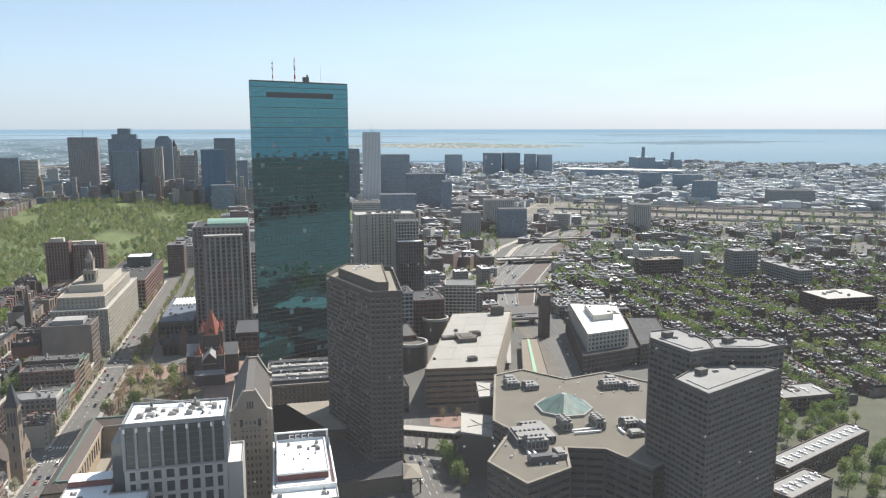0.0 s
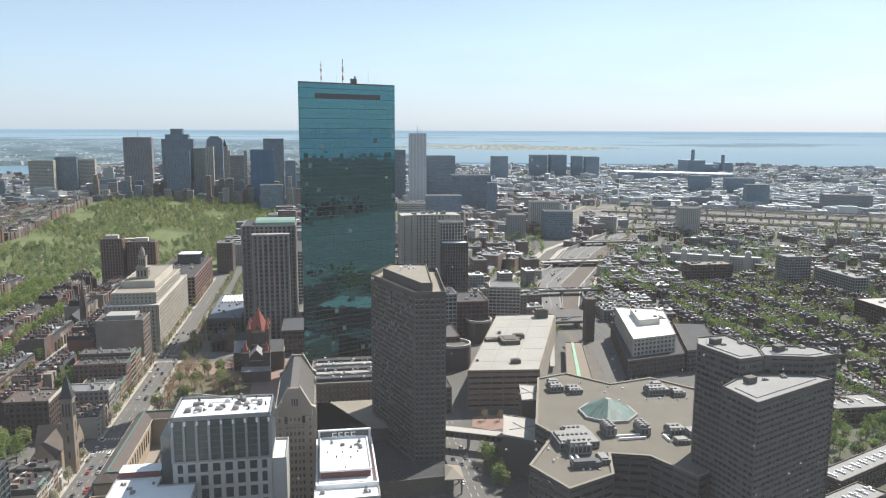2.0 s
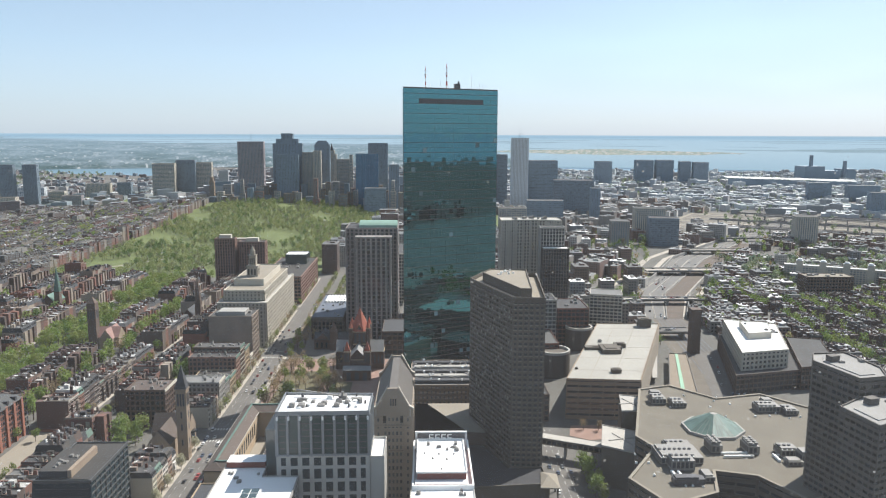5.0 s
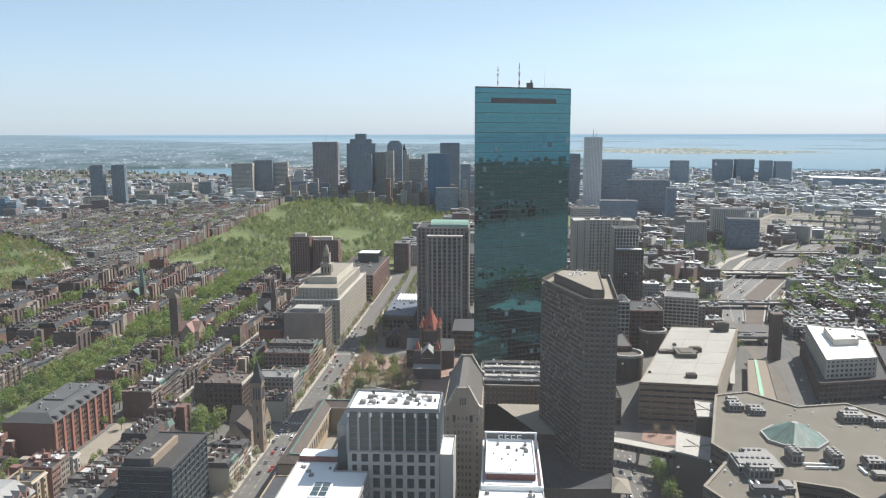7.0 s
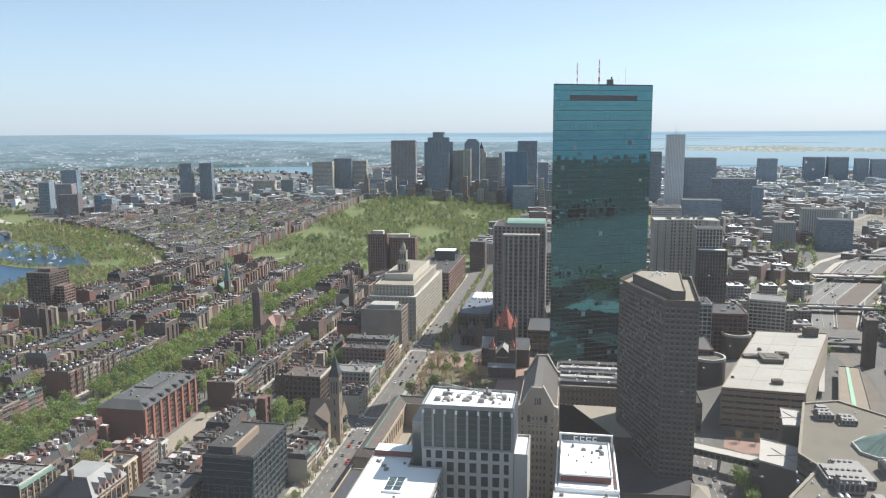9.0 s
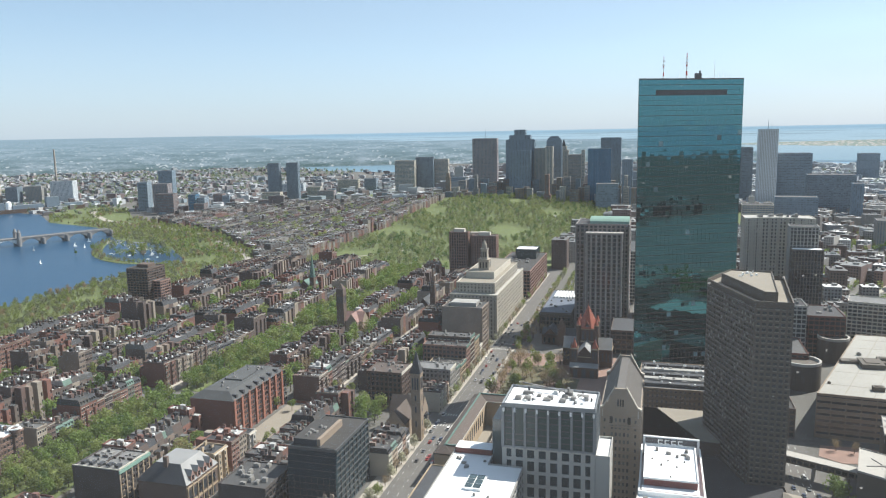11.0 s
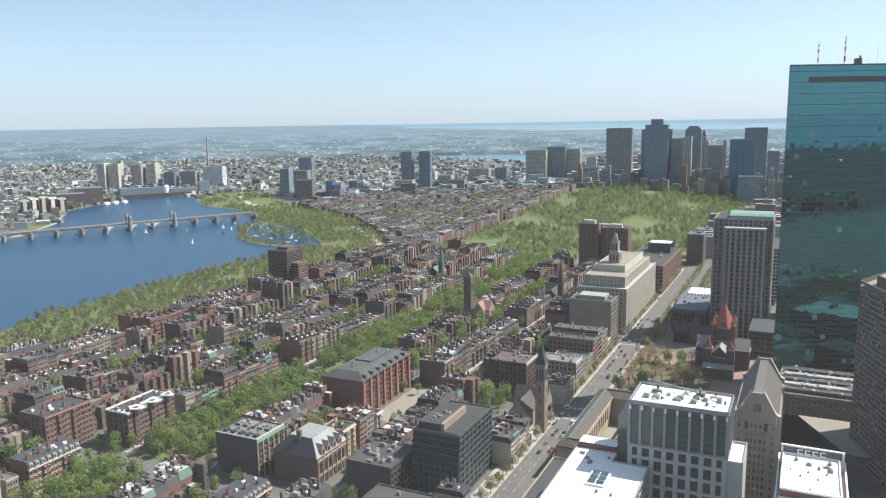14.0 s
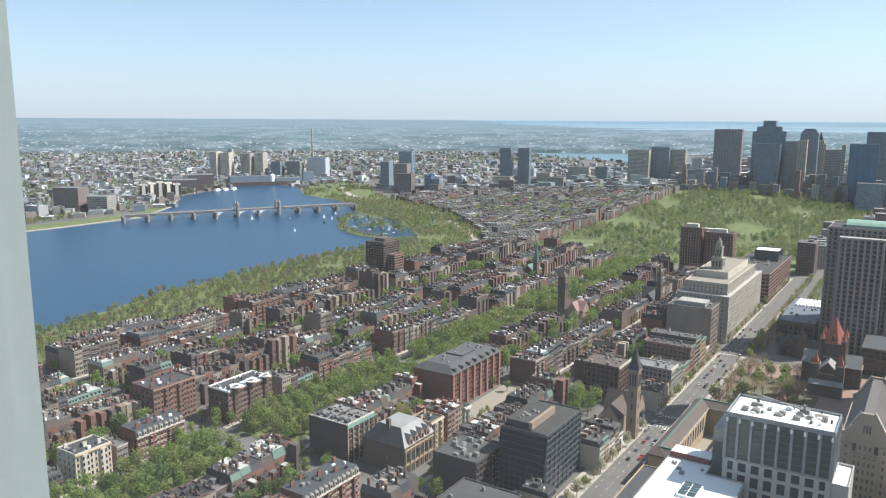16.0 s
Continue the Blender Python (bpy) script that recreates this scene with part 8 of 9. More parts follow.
L1 = [(246, 828), (274, 967), (340, 1085), (415, 1239), (560, 1432), (760, 1700), (1000, 1950)]
L2 = [(297, 826), (347, 955), (412, 1074), (505, 1224), (645, 1423), (835, 1660), (1065, 1900)]
for k in range(len(L1) - 1):
    pk.poly([(*L1[k], 0.2), (*L2[k], 0.2), (*L2[k + 1], 0.2), (*L1[k + 1], 0.2)])
M["darkroad"] = mat("worn_grey_asphalt", (0.135, 0.132, 0.125), 0.9, 0.2, 0.2)
setting("road_motorway", pk, M["darkroad"], "sunken motorway with pale lanes", "road")
rs = Build()
for k in range(4):
    a0, a1, c0, c1 = Vector(L1[k]).lerp(Vector(L2[k]), 0.56), Vector(L1[k]).lerp(Vector(L2[k]), 0.9), Vector(L1[k + 1]).lerp(Vector(L2[k + 1]), 0.56), Vector(L1[k + 1]).lerp(Vector(L2[k + 1]), 0.9)
    rs.poly([(*a0, 0.24), (*a1, 0.24), (*c1, 0.24), (*c0, 0.24)])
setting("ground_track_bed", rs, mat("brown_track_bed", (0.105, 0.085, 0.07), 0.95, 0.3, 0.4), "brown track bed beside the motorway lanes", "railway")
ln_ = Build()
for q in (0.1, 0.28, 0.3, 0.5, 0.9):
    for k in range(len(L1) - 1):
        a = Vector(L1[k]).lerp(Vector(L2[k]), q); c = Vector(L1[k + 1]).lerp(Vector(L2[k + 1]), q)
        wq = 1.8 if q in (0.28, 0.9) else 0.6
        u = (c - a).normalized(); n = Vector((u.y, -u.x)) * wq
        ln_.poly([(a.x, a.y, 0.25), (a.x + n.x, a.y + n.y, 0.25), (c.x + n.x, c.y + n.y, 0.25), (c.x, c.y, 0.25)])
setting("pavement_motorway", ln_, M["walk"], "pale concrete lanes and walls of the motorway", "pavement")
mw = Build()
for q, hgt_, wid in ((0.0, 5.4, 0.9), (0.3, 1.1, 0.6), (0.55, 1.6, 0.7), (0.98, 5.4, 0.9)):
    for k in range(len(L1) - 1):
        a = Vector(L1[k]).lerp(Vector(L2[k]), q); c = Vector(L1[k + 1]).lerp(Vector(L2[k + 1]), q)
        mw.obox((a.x + c.x) / 2, (a.y + c.y) / 2, (c - a).length + 0.4, wid, 0, hgt_, math.atan2(c.y - a.y, c.x - a.x))
setting("wall_motorway", mw, M["concrete"], "pale concrete retaining walls and barriers of the motorway", "wall")
for k in range(46):
    s_ = cr_.uniform(0, 3.999)
    i_ = int(s_)
    q = cr_.choice((0.07, 0.14, 0.21, 0.36, 0.43, 0.5))
    a = Vector(L1[i_]).lerp(Vector(L2[i_]), q); c = Vector(L1[i_ + 1]).lerp(Vector(L2[i_ + 1]), q)
    p = a.lerp(c, s_ - i_)
    car(p.x, p.y, math.degrees(math.atan2(c.y - a.y, c.x - a.x)) - 90, 0.26)
for k in range(26):
    car(cr_.uniform(250, 345), cr_.choice((898.5, 902, 905.5, 908)), cr_.choice((90, 270)), 6.66)
for k in range(14):
    car(cr_.uniform(335, 440), cr_.choice((1096, 1101, 1107, 1112)), cr_.choice((90, 270)), 6.66)
for y, x0, x1, w in ((903, 245, 350, 14), (1104, 330, 445, 24), (1300, 440, 575, 18), (1460, 560, 700, 14)):
    th = thing("road_bridge", "low concrete road bridge across the motorway", "bridge", (x0 + x1) / 2, y)
    b = Build(); b.box((x0 - x1) / 2, (x1 - x0) / 2, -w / 2, w / 2, 5, 6.6, 0, 1); part("deck", b, [M["darkgrey"], M["walk"]], th)
    for s in (-1, 1):
        b = Build(); b.box((x0 - x1) / 2, (x1 - x0) / 2, s * w / 2 - 0.3, s * w / 2 + 0.3, 6.6, 8.2); part("railing", b, M["concrete"], th)
    for q in (-0.3, 0, 0.3):
        b = Build(); b.box(q * (x1 - x0) - 1, q * (x1 - x0) + 1, -w / 2 + 1, w / 2 - 1, 0.2, 5); part("pier", b, M["concrete"], th)
fr_ = Build()
for off, wd in ((-46, 12), (-14, 9)):
    for k in range(1, len(L1) - 1):
        (xa, ya), (xb, yb) = L1[k], L1[k + 1]
        fr_.poly([(xa + off, ya + 8, 0.22), (xa + off + wd, ya + 8, 0.22), (xb + off + wd, yb + 8, 0.22), (xb + off, yb + 8, 0.22)])
for k in range(1, len(L2) - 1):
    (xa, ya), (xb, yb) = L2[k], L2[k + 1]
    fr_.poly([(xa + 6, ya, 0.22), (xa + 15, ya, 0.22), (xb + 15, yb, 0.22), (xb + 6, yb, 0.22)])
gv = Build()
gv.prism([(226, 850), (244, 840), (270, 968), (334, 1090), (322, 1092), (252, 985)], 0, 0.24)
setting("grass_verge", gv, M["grass"], "yellow-green grass verge beside the motorway", "lawn")
setting("road_frontage", fr_, M["walk"], "pale concrete roads beside the motorway", "road")
M["ballast"] = mat("track_ballast", (0.13, 0.115, 0.095), 0.95, 0.3, 0.5)
ry = Build()
ry.prism([(214, 560), (248, 560), (262, 690), (297, 826), (246, 828), (238, 690)], 0, 0.1)
setting("ground_railway", ry, M["ballast"], "brown railway bed", "railway")
th = thing("road_bridge", "low street bridge over the railway with a pale railing", "bridge", 226, 749)
b = Build(); b.box(-52, 46, -9, 9, 5.8, 7.5, 0, 1); part("deck", b, [M["darkgrey"], M["asphalt"]], th)
for s in (-1, 1):
    b = Build(); b.box(-52, 46, s * 9 - 0.25, s * 9 + 0.25, 7.5, 8.7); part("railing", b, M["concrete"], th)
for q in (-40, -14, 12, 38):
    b = Build(); b.box(q - 0.8, q + 0.8, -8, 8, 0.1, 5.8); part("pier", b, M["concrete"], th)
th = thing("platform_roof", "long tan platform roof with a green stripe", "station", 216, 610)
M["canopy"] = mat("tan_roof_sheet", (0.195, 0.16, 0.12), 0.85, 0.12, 0.4)
b = Build(); b.prism([(-28, -58), (-7, -63), (23, 51), (7, 54)], 7.2, 8); part("canopy", b, M["canopy"], th)
b = Build(); b.prism([(-18.5, -58), (-15.5, -58.6), (14.6, 51.5), (12.4, 52)], 8, 8.5); part("stripe", b, M["stripe"], th, "pale green ridge")
b = Build(); rim(b, [(-28, -58), (-7, -63), (23, 51), (7, 54)], 8, 8.7, 0.7); part("edge", b, M["darkgrey"], th)
for k in range(9):
    for q0, q1 in ((-26, 8), (-8, 20)):
        s_ = (k + 0.5) / 9
        x_, y_ = q0 + (q1 - q0) * s_, -57 + 108 * s_
        b = Build(); b.box(x_ - 0.25, x_ + 0.25, y_ - 0.25, y_ + 0.25, 0.1, 7.2); part("post", b, M["darkgrey"], th)
th = thing("platform_roof", "narrow pale walkway roof beside the railway", "station", 206, 640, 0, radians(-17))
b = Build(); b.box(-4.5, -0.5, -40, 50, 5, 5.6); part("canopy", b, M["concrete"], th)
for k in range(10):
    b = Build(); b.box(-2.8, -2.2, -39 + k * 9.6, -38.5 + k * 9.6, 0, 5); part("post", b, M["darkgrey"], th)
tk = Build()
for k in range(7):
    x0 = 234.5 + k * 4.6
    tk.poly([(x0, 562, 0.16), (x0 + 1.6, 562, 0.16), (x0 + 16.5, 690, 0.16), (x0 + 14.9, 690, 0.16)])
    tk.poly([(x0 + 14.9, 690, 0.16), (x0 + 16.5, 690, 0.16), (x0 + 30 - k * 0.4, 826, 0.16), (x0 + 28.4 - k * 0.4, 826, 0.16)])
setting("trim_tracks", tk, M["darkunit"], "dark railway tracks on the tan bed", "railway")
wr2 = Build()
wr2.prism([(222, 540), (262, 540), (276, 600), (288, 705), (256, 690), (238, 610)], 0, 0.2)
setting("road_ramp", wr2, M["asphalt"], "dark road beside the railway", "road")

# ---- downtown and other far towers, each with its storeys ----
def far_tower(x0, x1, y, h, depth, wall, glass, label, steps=(), stripe="bands", name="office_tower"):
    """A distant tower that faces the camera's side; steps: narrower storeys on top as (share0, share1, height)."""
    cx = (x0 + x1) / 2
    th = thing(name, label, "skyscraper", cx, y + depth / 2)
    yaw = -math.atan2(cx, y) * 0.5
    th.rotation_euler = (0, 0, yaw)
    w = (x1 - x0)
    for s0, s1, z0, z1 in [(0, 1, 0, h)] + [(a, c, h, z) for a, c, z in steps]:
        lo = [(-w / 2 + s0 * w, -depth / 2), (-w / 2 + s1 * w, -depth / 2), (-w / 2 + s1 * w, depth / 2), (-w / 2 + s0 * w, depth / 2)]
        office(th, lo, z0 - (0.3 if z0 else 0), z1, max(2, int((z1 - z0) / 4)), 5.0 if stripe == "bands" else 4.0, wall, glass, band=1.6 if stripe == "bands" else 0.8, pier=0.8 if stripe == "bands" else 1.9, deep=0.5, joined=True, sides=(0, 1, 3), parapet=1.0)
    return th


# panels of the far towers: haze is painted into these bluish tones
M["hazegrey"] = mat("haze_dark_panel", (0.175, 0.225, 0.27), 0.6, 0.1, 0.1)
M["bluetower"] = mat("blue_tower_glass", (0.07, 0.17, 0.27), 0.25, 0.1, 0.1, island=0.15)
D, G, LM, CN = M["hazegrey"], M["glass_haze"], M["limestone"], M["concrete"]
M["hazebrown"] = mat("haze_brown_panel", (0.30, 0.265, 0.265), 0.6, 0.1, 0.1)
M["hazebluegrey"] = mat("haze_mid_panel", (0.195, 0.26, 0.315), 0.6, 0.1, 0.1)
t = far_tower(-548, -474, 2237, 183, 50, M["hazebrown"], G, "brown-grey office slab with a thin roof mast", stripe="piers")
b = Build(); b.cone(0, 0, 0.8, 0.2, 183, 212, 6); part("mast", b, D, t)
far_tower(-420, -340, 2110, 180, 50, M["hazebluegrey"], G, "dark stepped office tower downtown", ((0.12, 0.86, 192), (0.3, 0.68, 207)), "piers")
far_tower(-398, -340, 2050, 150, 30, M["hazebluegrey"], G, "dark office block in the haze", (), "piers")
far_tower(-315, -272, 2180, 176, 40, M["hazebluegrey"], G, "dark office tower with a rounded top", ((0.08, 0.92, 182), (0.2, 0.8, 187)), "piers")
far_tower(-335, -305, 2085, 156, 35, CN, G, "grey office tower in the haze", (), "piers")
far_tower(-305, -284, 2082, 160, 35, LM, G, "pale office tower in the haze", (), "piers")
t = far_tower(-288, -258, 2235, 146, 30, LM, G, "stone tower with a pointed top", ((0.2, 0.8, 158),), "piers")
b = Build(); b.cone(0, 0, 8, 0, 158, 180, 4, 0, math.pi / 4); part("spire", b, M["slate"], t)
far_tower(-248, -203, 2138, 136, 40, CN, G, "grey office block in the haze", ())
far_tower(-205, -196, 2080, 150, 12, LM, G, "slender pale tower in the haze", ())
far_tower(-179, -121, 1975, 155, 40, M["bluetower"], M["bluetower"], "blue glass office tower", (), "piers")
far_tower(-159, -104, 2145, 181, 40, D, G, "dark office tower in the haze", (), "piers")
far_tower(-92, -66, 1960, 128, 30, M["hazebluegrey"], G, "office tower tinted blue-grey for haze", (), "piers")
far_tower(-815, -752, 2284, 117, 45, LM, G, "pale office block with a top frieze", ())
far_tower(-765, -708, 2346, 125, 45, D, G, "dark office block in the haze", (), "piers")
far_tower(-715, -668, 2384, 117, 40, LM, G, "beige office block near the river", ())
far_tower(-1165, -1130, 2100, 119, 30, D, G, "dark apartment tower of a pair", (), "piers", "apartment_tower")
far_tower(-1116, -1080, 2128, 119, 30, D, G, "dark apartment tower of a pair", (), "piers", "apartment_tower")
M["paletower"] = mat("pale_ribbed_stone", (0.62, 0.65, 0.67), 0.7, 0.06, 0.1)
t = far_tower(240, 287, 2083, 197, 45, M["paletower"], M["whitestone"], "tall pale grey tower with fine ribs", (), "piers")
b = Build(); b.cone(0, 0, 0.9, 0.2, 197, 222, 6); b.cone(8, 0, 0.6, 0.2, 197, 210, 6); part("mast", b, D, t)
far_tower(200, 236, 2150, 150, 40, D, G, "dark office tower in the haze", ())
far_tower(290, 375, 2120, 134, 60, M["hazebluegrey"], G, "broad office block downtown, tinted blue-grey for haze", ())
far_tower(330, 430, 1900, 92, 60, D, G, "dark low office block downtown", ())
# towers seen through more haze, which is painted in as pale blue-grey
M["hazeblue"] = mat("haze_pale_panel", (0.26, 0.325, 0.38), 0.6, 0.1, 0.1)
M["hazeglass"] = mat("haze_pale_glass", (0.16, 0.21, 0.25), 0.4, 0.15, 0.1, island=0.3)
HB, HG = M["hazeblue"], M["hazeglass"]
far_tower(712, 781, 3132, 98, 60, HB, HG, "hotel tower downtown, tinted blue-grey for haze", ())
far_tower(914, 987, 3234, 100, 80, M["hazebluegrey"], HG, "dark office block by the harbour", ())
far_tower(997, 1067, 3213, 101, 80, M["hazebluegrey"], HG, "brown office block by the harbour", ())
far_tower(1084, 1128, 3178, 97, 60, HB, HG, "office block by the harbour, paled for haze", ())
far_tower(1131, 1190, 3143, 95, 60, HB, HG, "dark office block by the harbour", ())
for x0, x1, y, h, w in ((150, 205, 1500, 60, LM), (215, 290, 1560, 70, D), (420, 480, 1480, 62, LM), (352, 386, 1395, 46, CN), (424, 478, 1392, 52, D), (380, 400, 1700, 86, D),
                        (708, 747, 1400, 54, LM), (1231, 1299, 2380, 58, D), (1353, 1446, 2365, 50, M["hazebluegrey"]), (1150, 1210, 1900, 62, M["hazebluegrey"]), (1320, 1440, 1800, 40, CN),
                        (-148, -96, 1860, 74, M["hazebluegrey"]), (-30, 10, 1600, 52, M["hazebrown"])):
    far_tower(x0, x1, y, h, 40, w if y < 1540 or w in (LM, CN) else M["hazebluegrey"], G if y < 1540 else HG, "plain city office block in the haze", (), rnd.choice(("bands", "piers")), "office_block")
OLD_WALLS = [M["hazegrey"], M["tanstone"], M["concrete"], M["pinkbrick"], M["hazebrown"], M["limestone"], M["tanstone"], M["hazebluegrey"], M["concrete"]]
for k in range(62):
    x0 = -575 + (k % 31) * 22 + rnd.uniform(-7, 7)
    y0 = (1990 - max(0, x0 + 330) * 0.45 if k < 31 else 2080 - max(0, x0 + 300) * 0.4) + rnd.uniform(-25, 35)
    far_tower(x0, x0 + rnd.uniform(12, 23), y0, rnd.uniform(40, 68) + (16 if k > 30 else 0), 24, OLD_WALLS[(k * 5 + k // 7) % 9], G, "old mid-height office block by the park", ((0.2, 0.75, rnd.uniform(86, 92)),) if k % 9 == 4 else (), ("bands", "piers")[k % 2], "office_block")
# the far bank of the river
# brick and stone of the far bank with haze mixed into the colour
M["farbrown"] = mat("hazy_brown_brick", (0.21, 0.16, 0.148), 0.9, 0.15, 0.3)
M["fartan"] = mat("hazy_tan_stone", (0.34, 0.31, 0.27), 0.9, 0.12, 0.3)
CT = mat("cream_tower_stone", (0.60, 0.55, 0.46), 0.85, 0.08, 0.1)
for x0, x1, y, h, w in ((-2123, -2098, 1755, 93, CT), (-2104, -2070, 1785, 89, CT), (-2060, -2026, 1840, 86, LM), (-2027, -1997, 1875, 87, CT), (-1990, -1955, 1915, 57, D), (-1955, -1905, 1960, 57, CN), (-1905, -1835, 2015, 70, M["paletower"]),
                        (-1409, -1382, 1799, 81, M["hazeblue"]), (-1341, -1300, 1776, 78, M["hazebrown"]), (-1298, -1252, 1730, 54, M["farbrown"]), (-1575, -1530, 2120, 97, M["hazebluegrey"]), (-1225, -1206, 1765, 50, M["bluetower"]), (-1203, -1182, 1772, 42, M["hazeblue"]),
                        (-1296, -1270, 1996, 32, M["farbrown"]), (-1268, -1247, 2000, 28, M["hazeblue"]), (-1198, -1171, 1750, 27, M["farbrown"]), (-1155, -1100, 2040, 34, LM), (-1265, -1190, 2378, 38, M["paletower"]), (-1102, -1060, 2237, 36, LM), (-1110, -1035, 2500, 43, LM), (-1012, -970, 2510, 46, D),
                        (-1090, -1050, 1900, 24, M["farbrown"]), (-1010, -960, 2120, 33, M["hazebrown"])):
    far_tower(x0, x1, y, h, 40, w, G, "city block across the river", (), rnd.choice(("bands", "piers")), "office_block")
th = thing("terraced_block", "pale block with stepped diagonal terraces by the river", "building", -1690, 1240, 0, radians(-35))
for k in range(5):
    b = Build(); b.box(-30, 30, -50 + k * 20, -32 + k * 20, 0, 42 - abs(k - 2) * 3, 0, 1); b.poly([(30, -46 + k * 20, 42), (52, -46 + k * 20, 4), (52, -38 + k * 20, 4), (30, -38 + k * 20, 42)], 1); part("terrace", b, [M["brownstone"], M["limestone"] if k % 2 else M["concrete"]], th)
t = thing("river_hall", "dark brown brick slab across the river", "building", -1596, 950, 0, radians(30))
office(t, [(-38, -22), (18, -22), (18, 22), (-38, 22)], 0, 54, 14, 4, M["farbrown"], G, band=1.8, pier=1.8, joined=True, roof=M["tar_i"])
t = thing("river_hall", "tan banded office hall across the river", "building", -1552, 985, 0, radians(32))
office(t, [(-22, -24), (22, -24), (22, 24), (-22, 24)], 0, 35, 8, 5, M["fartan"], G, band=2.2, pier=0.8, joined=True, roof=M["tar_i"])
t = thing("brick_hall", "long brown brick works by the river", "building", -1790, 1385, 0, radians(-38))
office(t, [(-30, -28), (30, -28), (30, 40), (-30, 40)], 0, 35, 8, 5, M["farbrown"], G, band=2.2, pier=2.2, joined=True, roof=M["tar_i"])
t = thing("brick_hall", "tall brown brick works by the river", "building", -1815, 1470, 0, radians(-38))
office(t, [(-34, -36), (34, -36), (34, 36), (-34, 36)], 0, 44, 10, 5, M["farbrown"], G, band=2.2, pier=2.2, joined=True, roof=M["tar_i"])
th = thing("smoke_stack", "tall thin factory chimney", "chimney", -2330, 2500)
b = Build(); b.cone(0, 0, 5, 3, 0, 165, 10); part("shaft", b, M["fartan"], th)
for x, y, h in ((1760, 3420, 120), (1905, 3400, 95)):
    th = thing("smoke_stack", "dark power station chimney", "chimney", x, y)
    b = Build(); b.cone(0, 0, 10, 8, 0, h, 10); part("shaft", b, D, th)
th = thing("power_station", "dark blocky power station by the sea", "power station", 1830, 3440)
b = Build(); b.box(-110, -20, -50, 50, 0, 70); b.box(-20, 60, -40, 50, 0, 50); b.box(70, 130, -40, 40, 0, 58); part("wall", b, M["hazebluegrey"], th)
th = thing("exhibition_hall", "very long white curved hall roof", "hall", 1560, 3080)
b = Build()
for k in range(6):
    x0, x1 = -330 + k * 80, -330 + (k + 1) * 80
    z0, z1 = 38 - 1.6 * k, 38 - 1.6 * (k + 1)
    b.poly([(x0, -40 - k * 14, z0), (x1, -40 - (k + 1) * 14, z1), (x1, 20 - (k + 1) * 14, z1 + 3), (x0, 20 - k * 14, z0 + 3)]); b.poly([(x0, -40 - k * 14, 0), (x1, -40 - (k + 1) * 14, 0), (x1, -40 - (k + 1) * 14, z1 - 4), (x0, -40 - k * 14, z0 - 4)], 1)
part("roof", b, [M["whiteroof"], M["hazebluegrey"]], th)

# ---- river bridge with its towers ----
M["farstone"] = mat("grey_bridge_granite", (0.24, 0.235, 0.23), 0.9, 0.15, 0.3)
P0, P1 = Vector((-1348, 898)), Vector((-1120, 1335))
u = (P1 - P0); BL = u.length; u = u / BL
th = thing("arch_bridge", "long stone and steel arch bridge with pairs of round towers", "bridge", P0.x, P0.y, 0, math.atan2(u.y, u.x))
b = Build(); b.box(0, BL, -9, 9, 13.2, 15.0); part("deck", b, [M["farstone"]], th)
for s in (-1, 1):
    b = Build(); b.box(0, BL, s * 9 - 0.3, s * 9 + 0.3, 15, 16.4); part("railing", b, M["farstone"], th)
NS = 11
for k in range(NS + 1):
    x = k * BL / NS
    b = Build(); b.box(x - 3, x + 3, -11, 11, 0, 13.3); b.cone(x, -11, 3, 3, 0, 12, 10); part("pier", b, M["farstone"], th)
for k in range(NS):
    xa, xb = k * BL / NS + 3, (k + 1) * BL / NS - 3
    b = Build()
    for side in (-8.5, 8.5):
        for j in range(8):
            s0, s1 = j / 8, (j + 1) / 8
            z0, z1 = 3 + 9.5 * (1 - (2 * s0 - 1) ** 2), 3 + 9.5 * (1 - (2 * s1 - 1) ** 2)
            x0, x1 = xa + s0 * (xb - xa), xa + s1 * (xb - xa)
            b.poly([(x0, side, z0), (x1, side, z1), (x1, side, 13.3), (x0, side, 13.3)])
    part("arch", b, M["white"] if k in (4, 5, 6) else M["farstone"], th)
for xk in (5, 7):
    for s in (-1, 1):
        b = Build(); x = xk * BL / NS
        b.cone(x, s * 11, 4.2, 3.8, 0, 26, 10); b.cone(x, s * 11, 4.4, 4.4, 26, 27, 10); b.cone(x, s * 11, 3, 1.2, 27, 33, 10); part("tower", b, M["farstone"], th, "round stone bridge tower")
# low dam bridge further off
th = thing("dam_bridge", "low arched viaduct with pale halls on it", "bridge", -1756, 1710, 0, radians(57))
b = Build(); b.box(-150, 190, -12, 12, 0, 11); part("deck", b, M["brownstone"], th)
for x, lx, h in ((-80, 120, 30), (40, 80, 22), (105, 34, 40), (160, 50, 20)):
    b = Build(); b.box(x - lx / 2, x + lx / 2, -10, 10, 11, h, 0, 1); part("hall", b, [M["hazegrey"], M["tar_i"]], th)
b = Build(); b.cone(-8, 0, 10, 7, 11, 30, 10); b.cone(-8, 0, 7, 1, 30, 35, 10); part("dome", b, M["whiteroof"], th)

# ---- boats ----
TOURS = ((-1738, 1465), (-1732, 1490), (-1726, 1515))
br = random.Random(55)
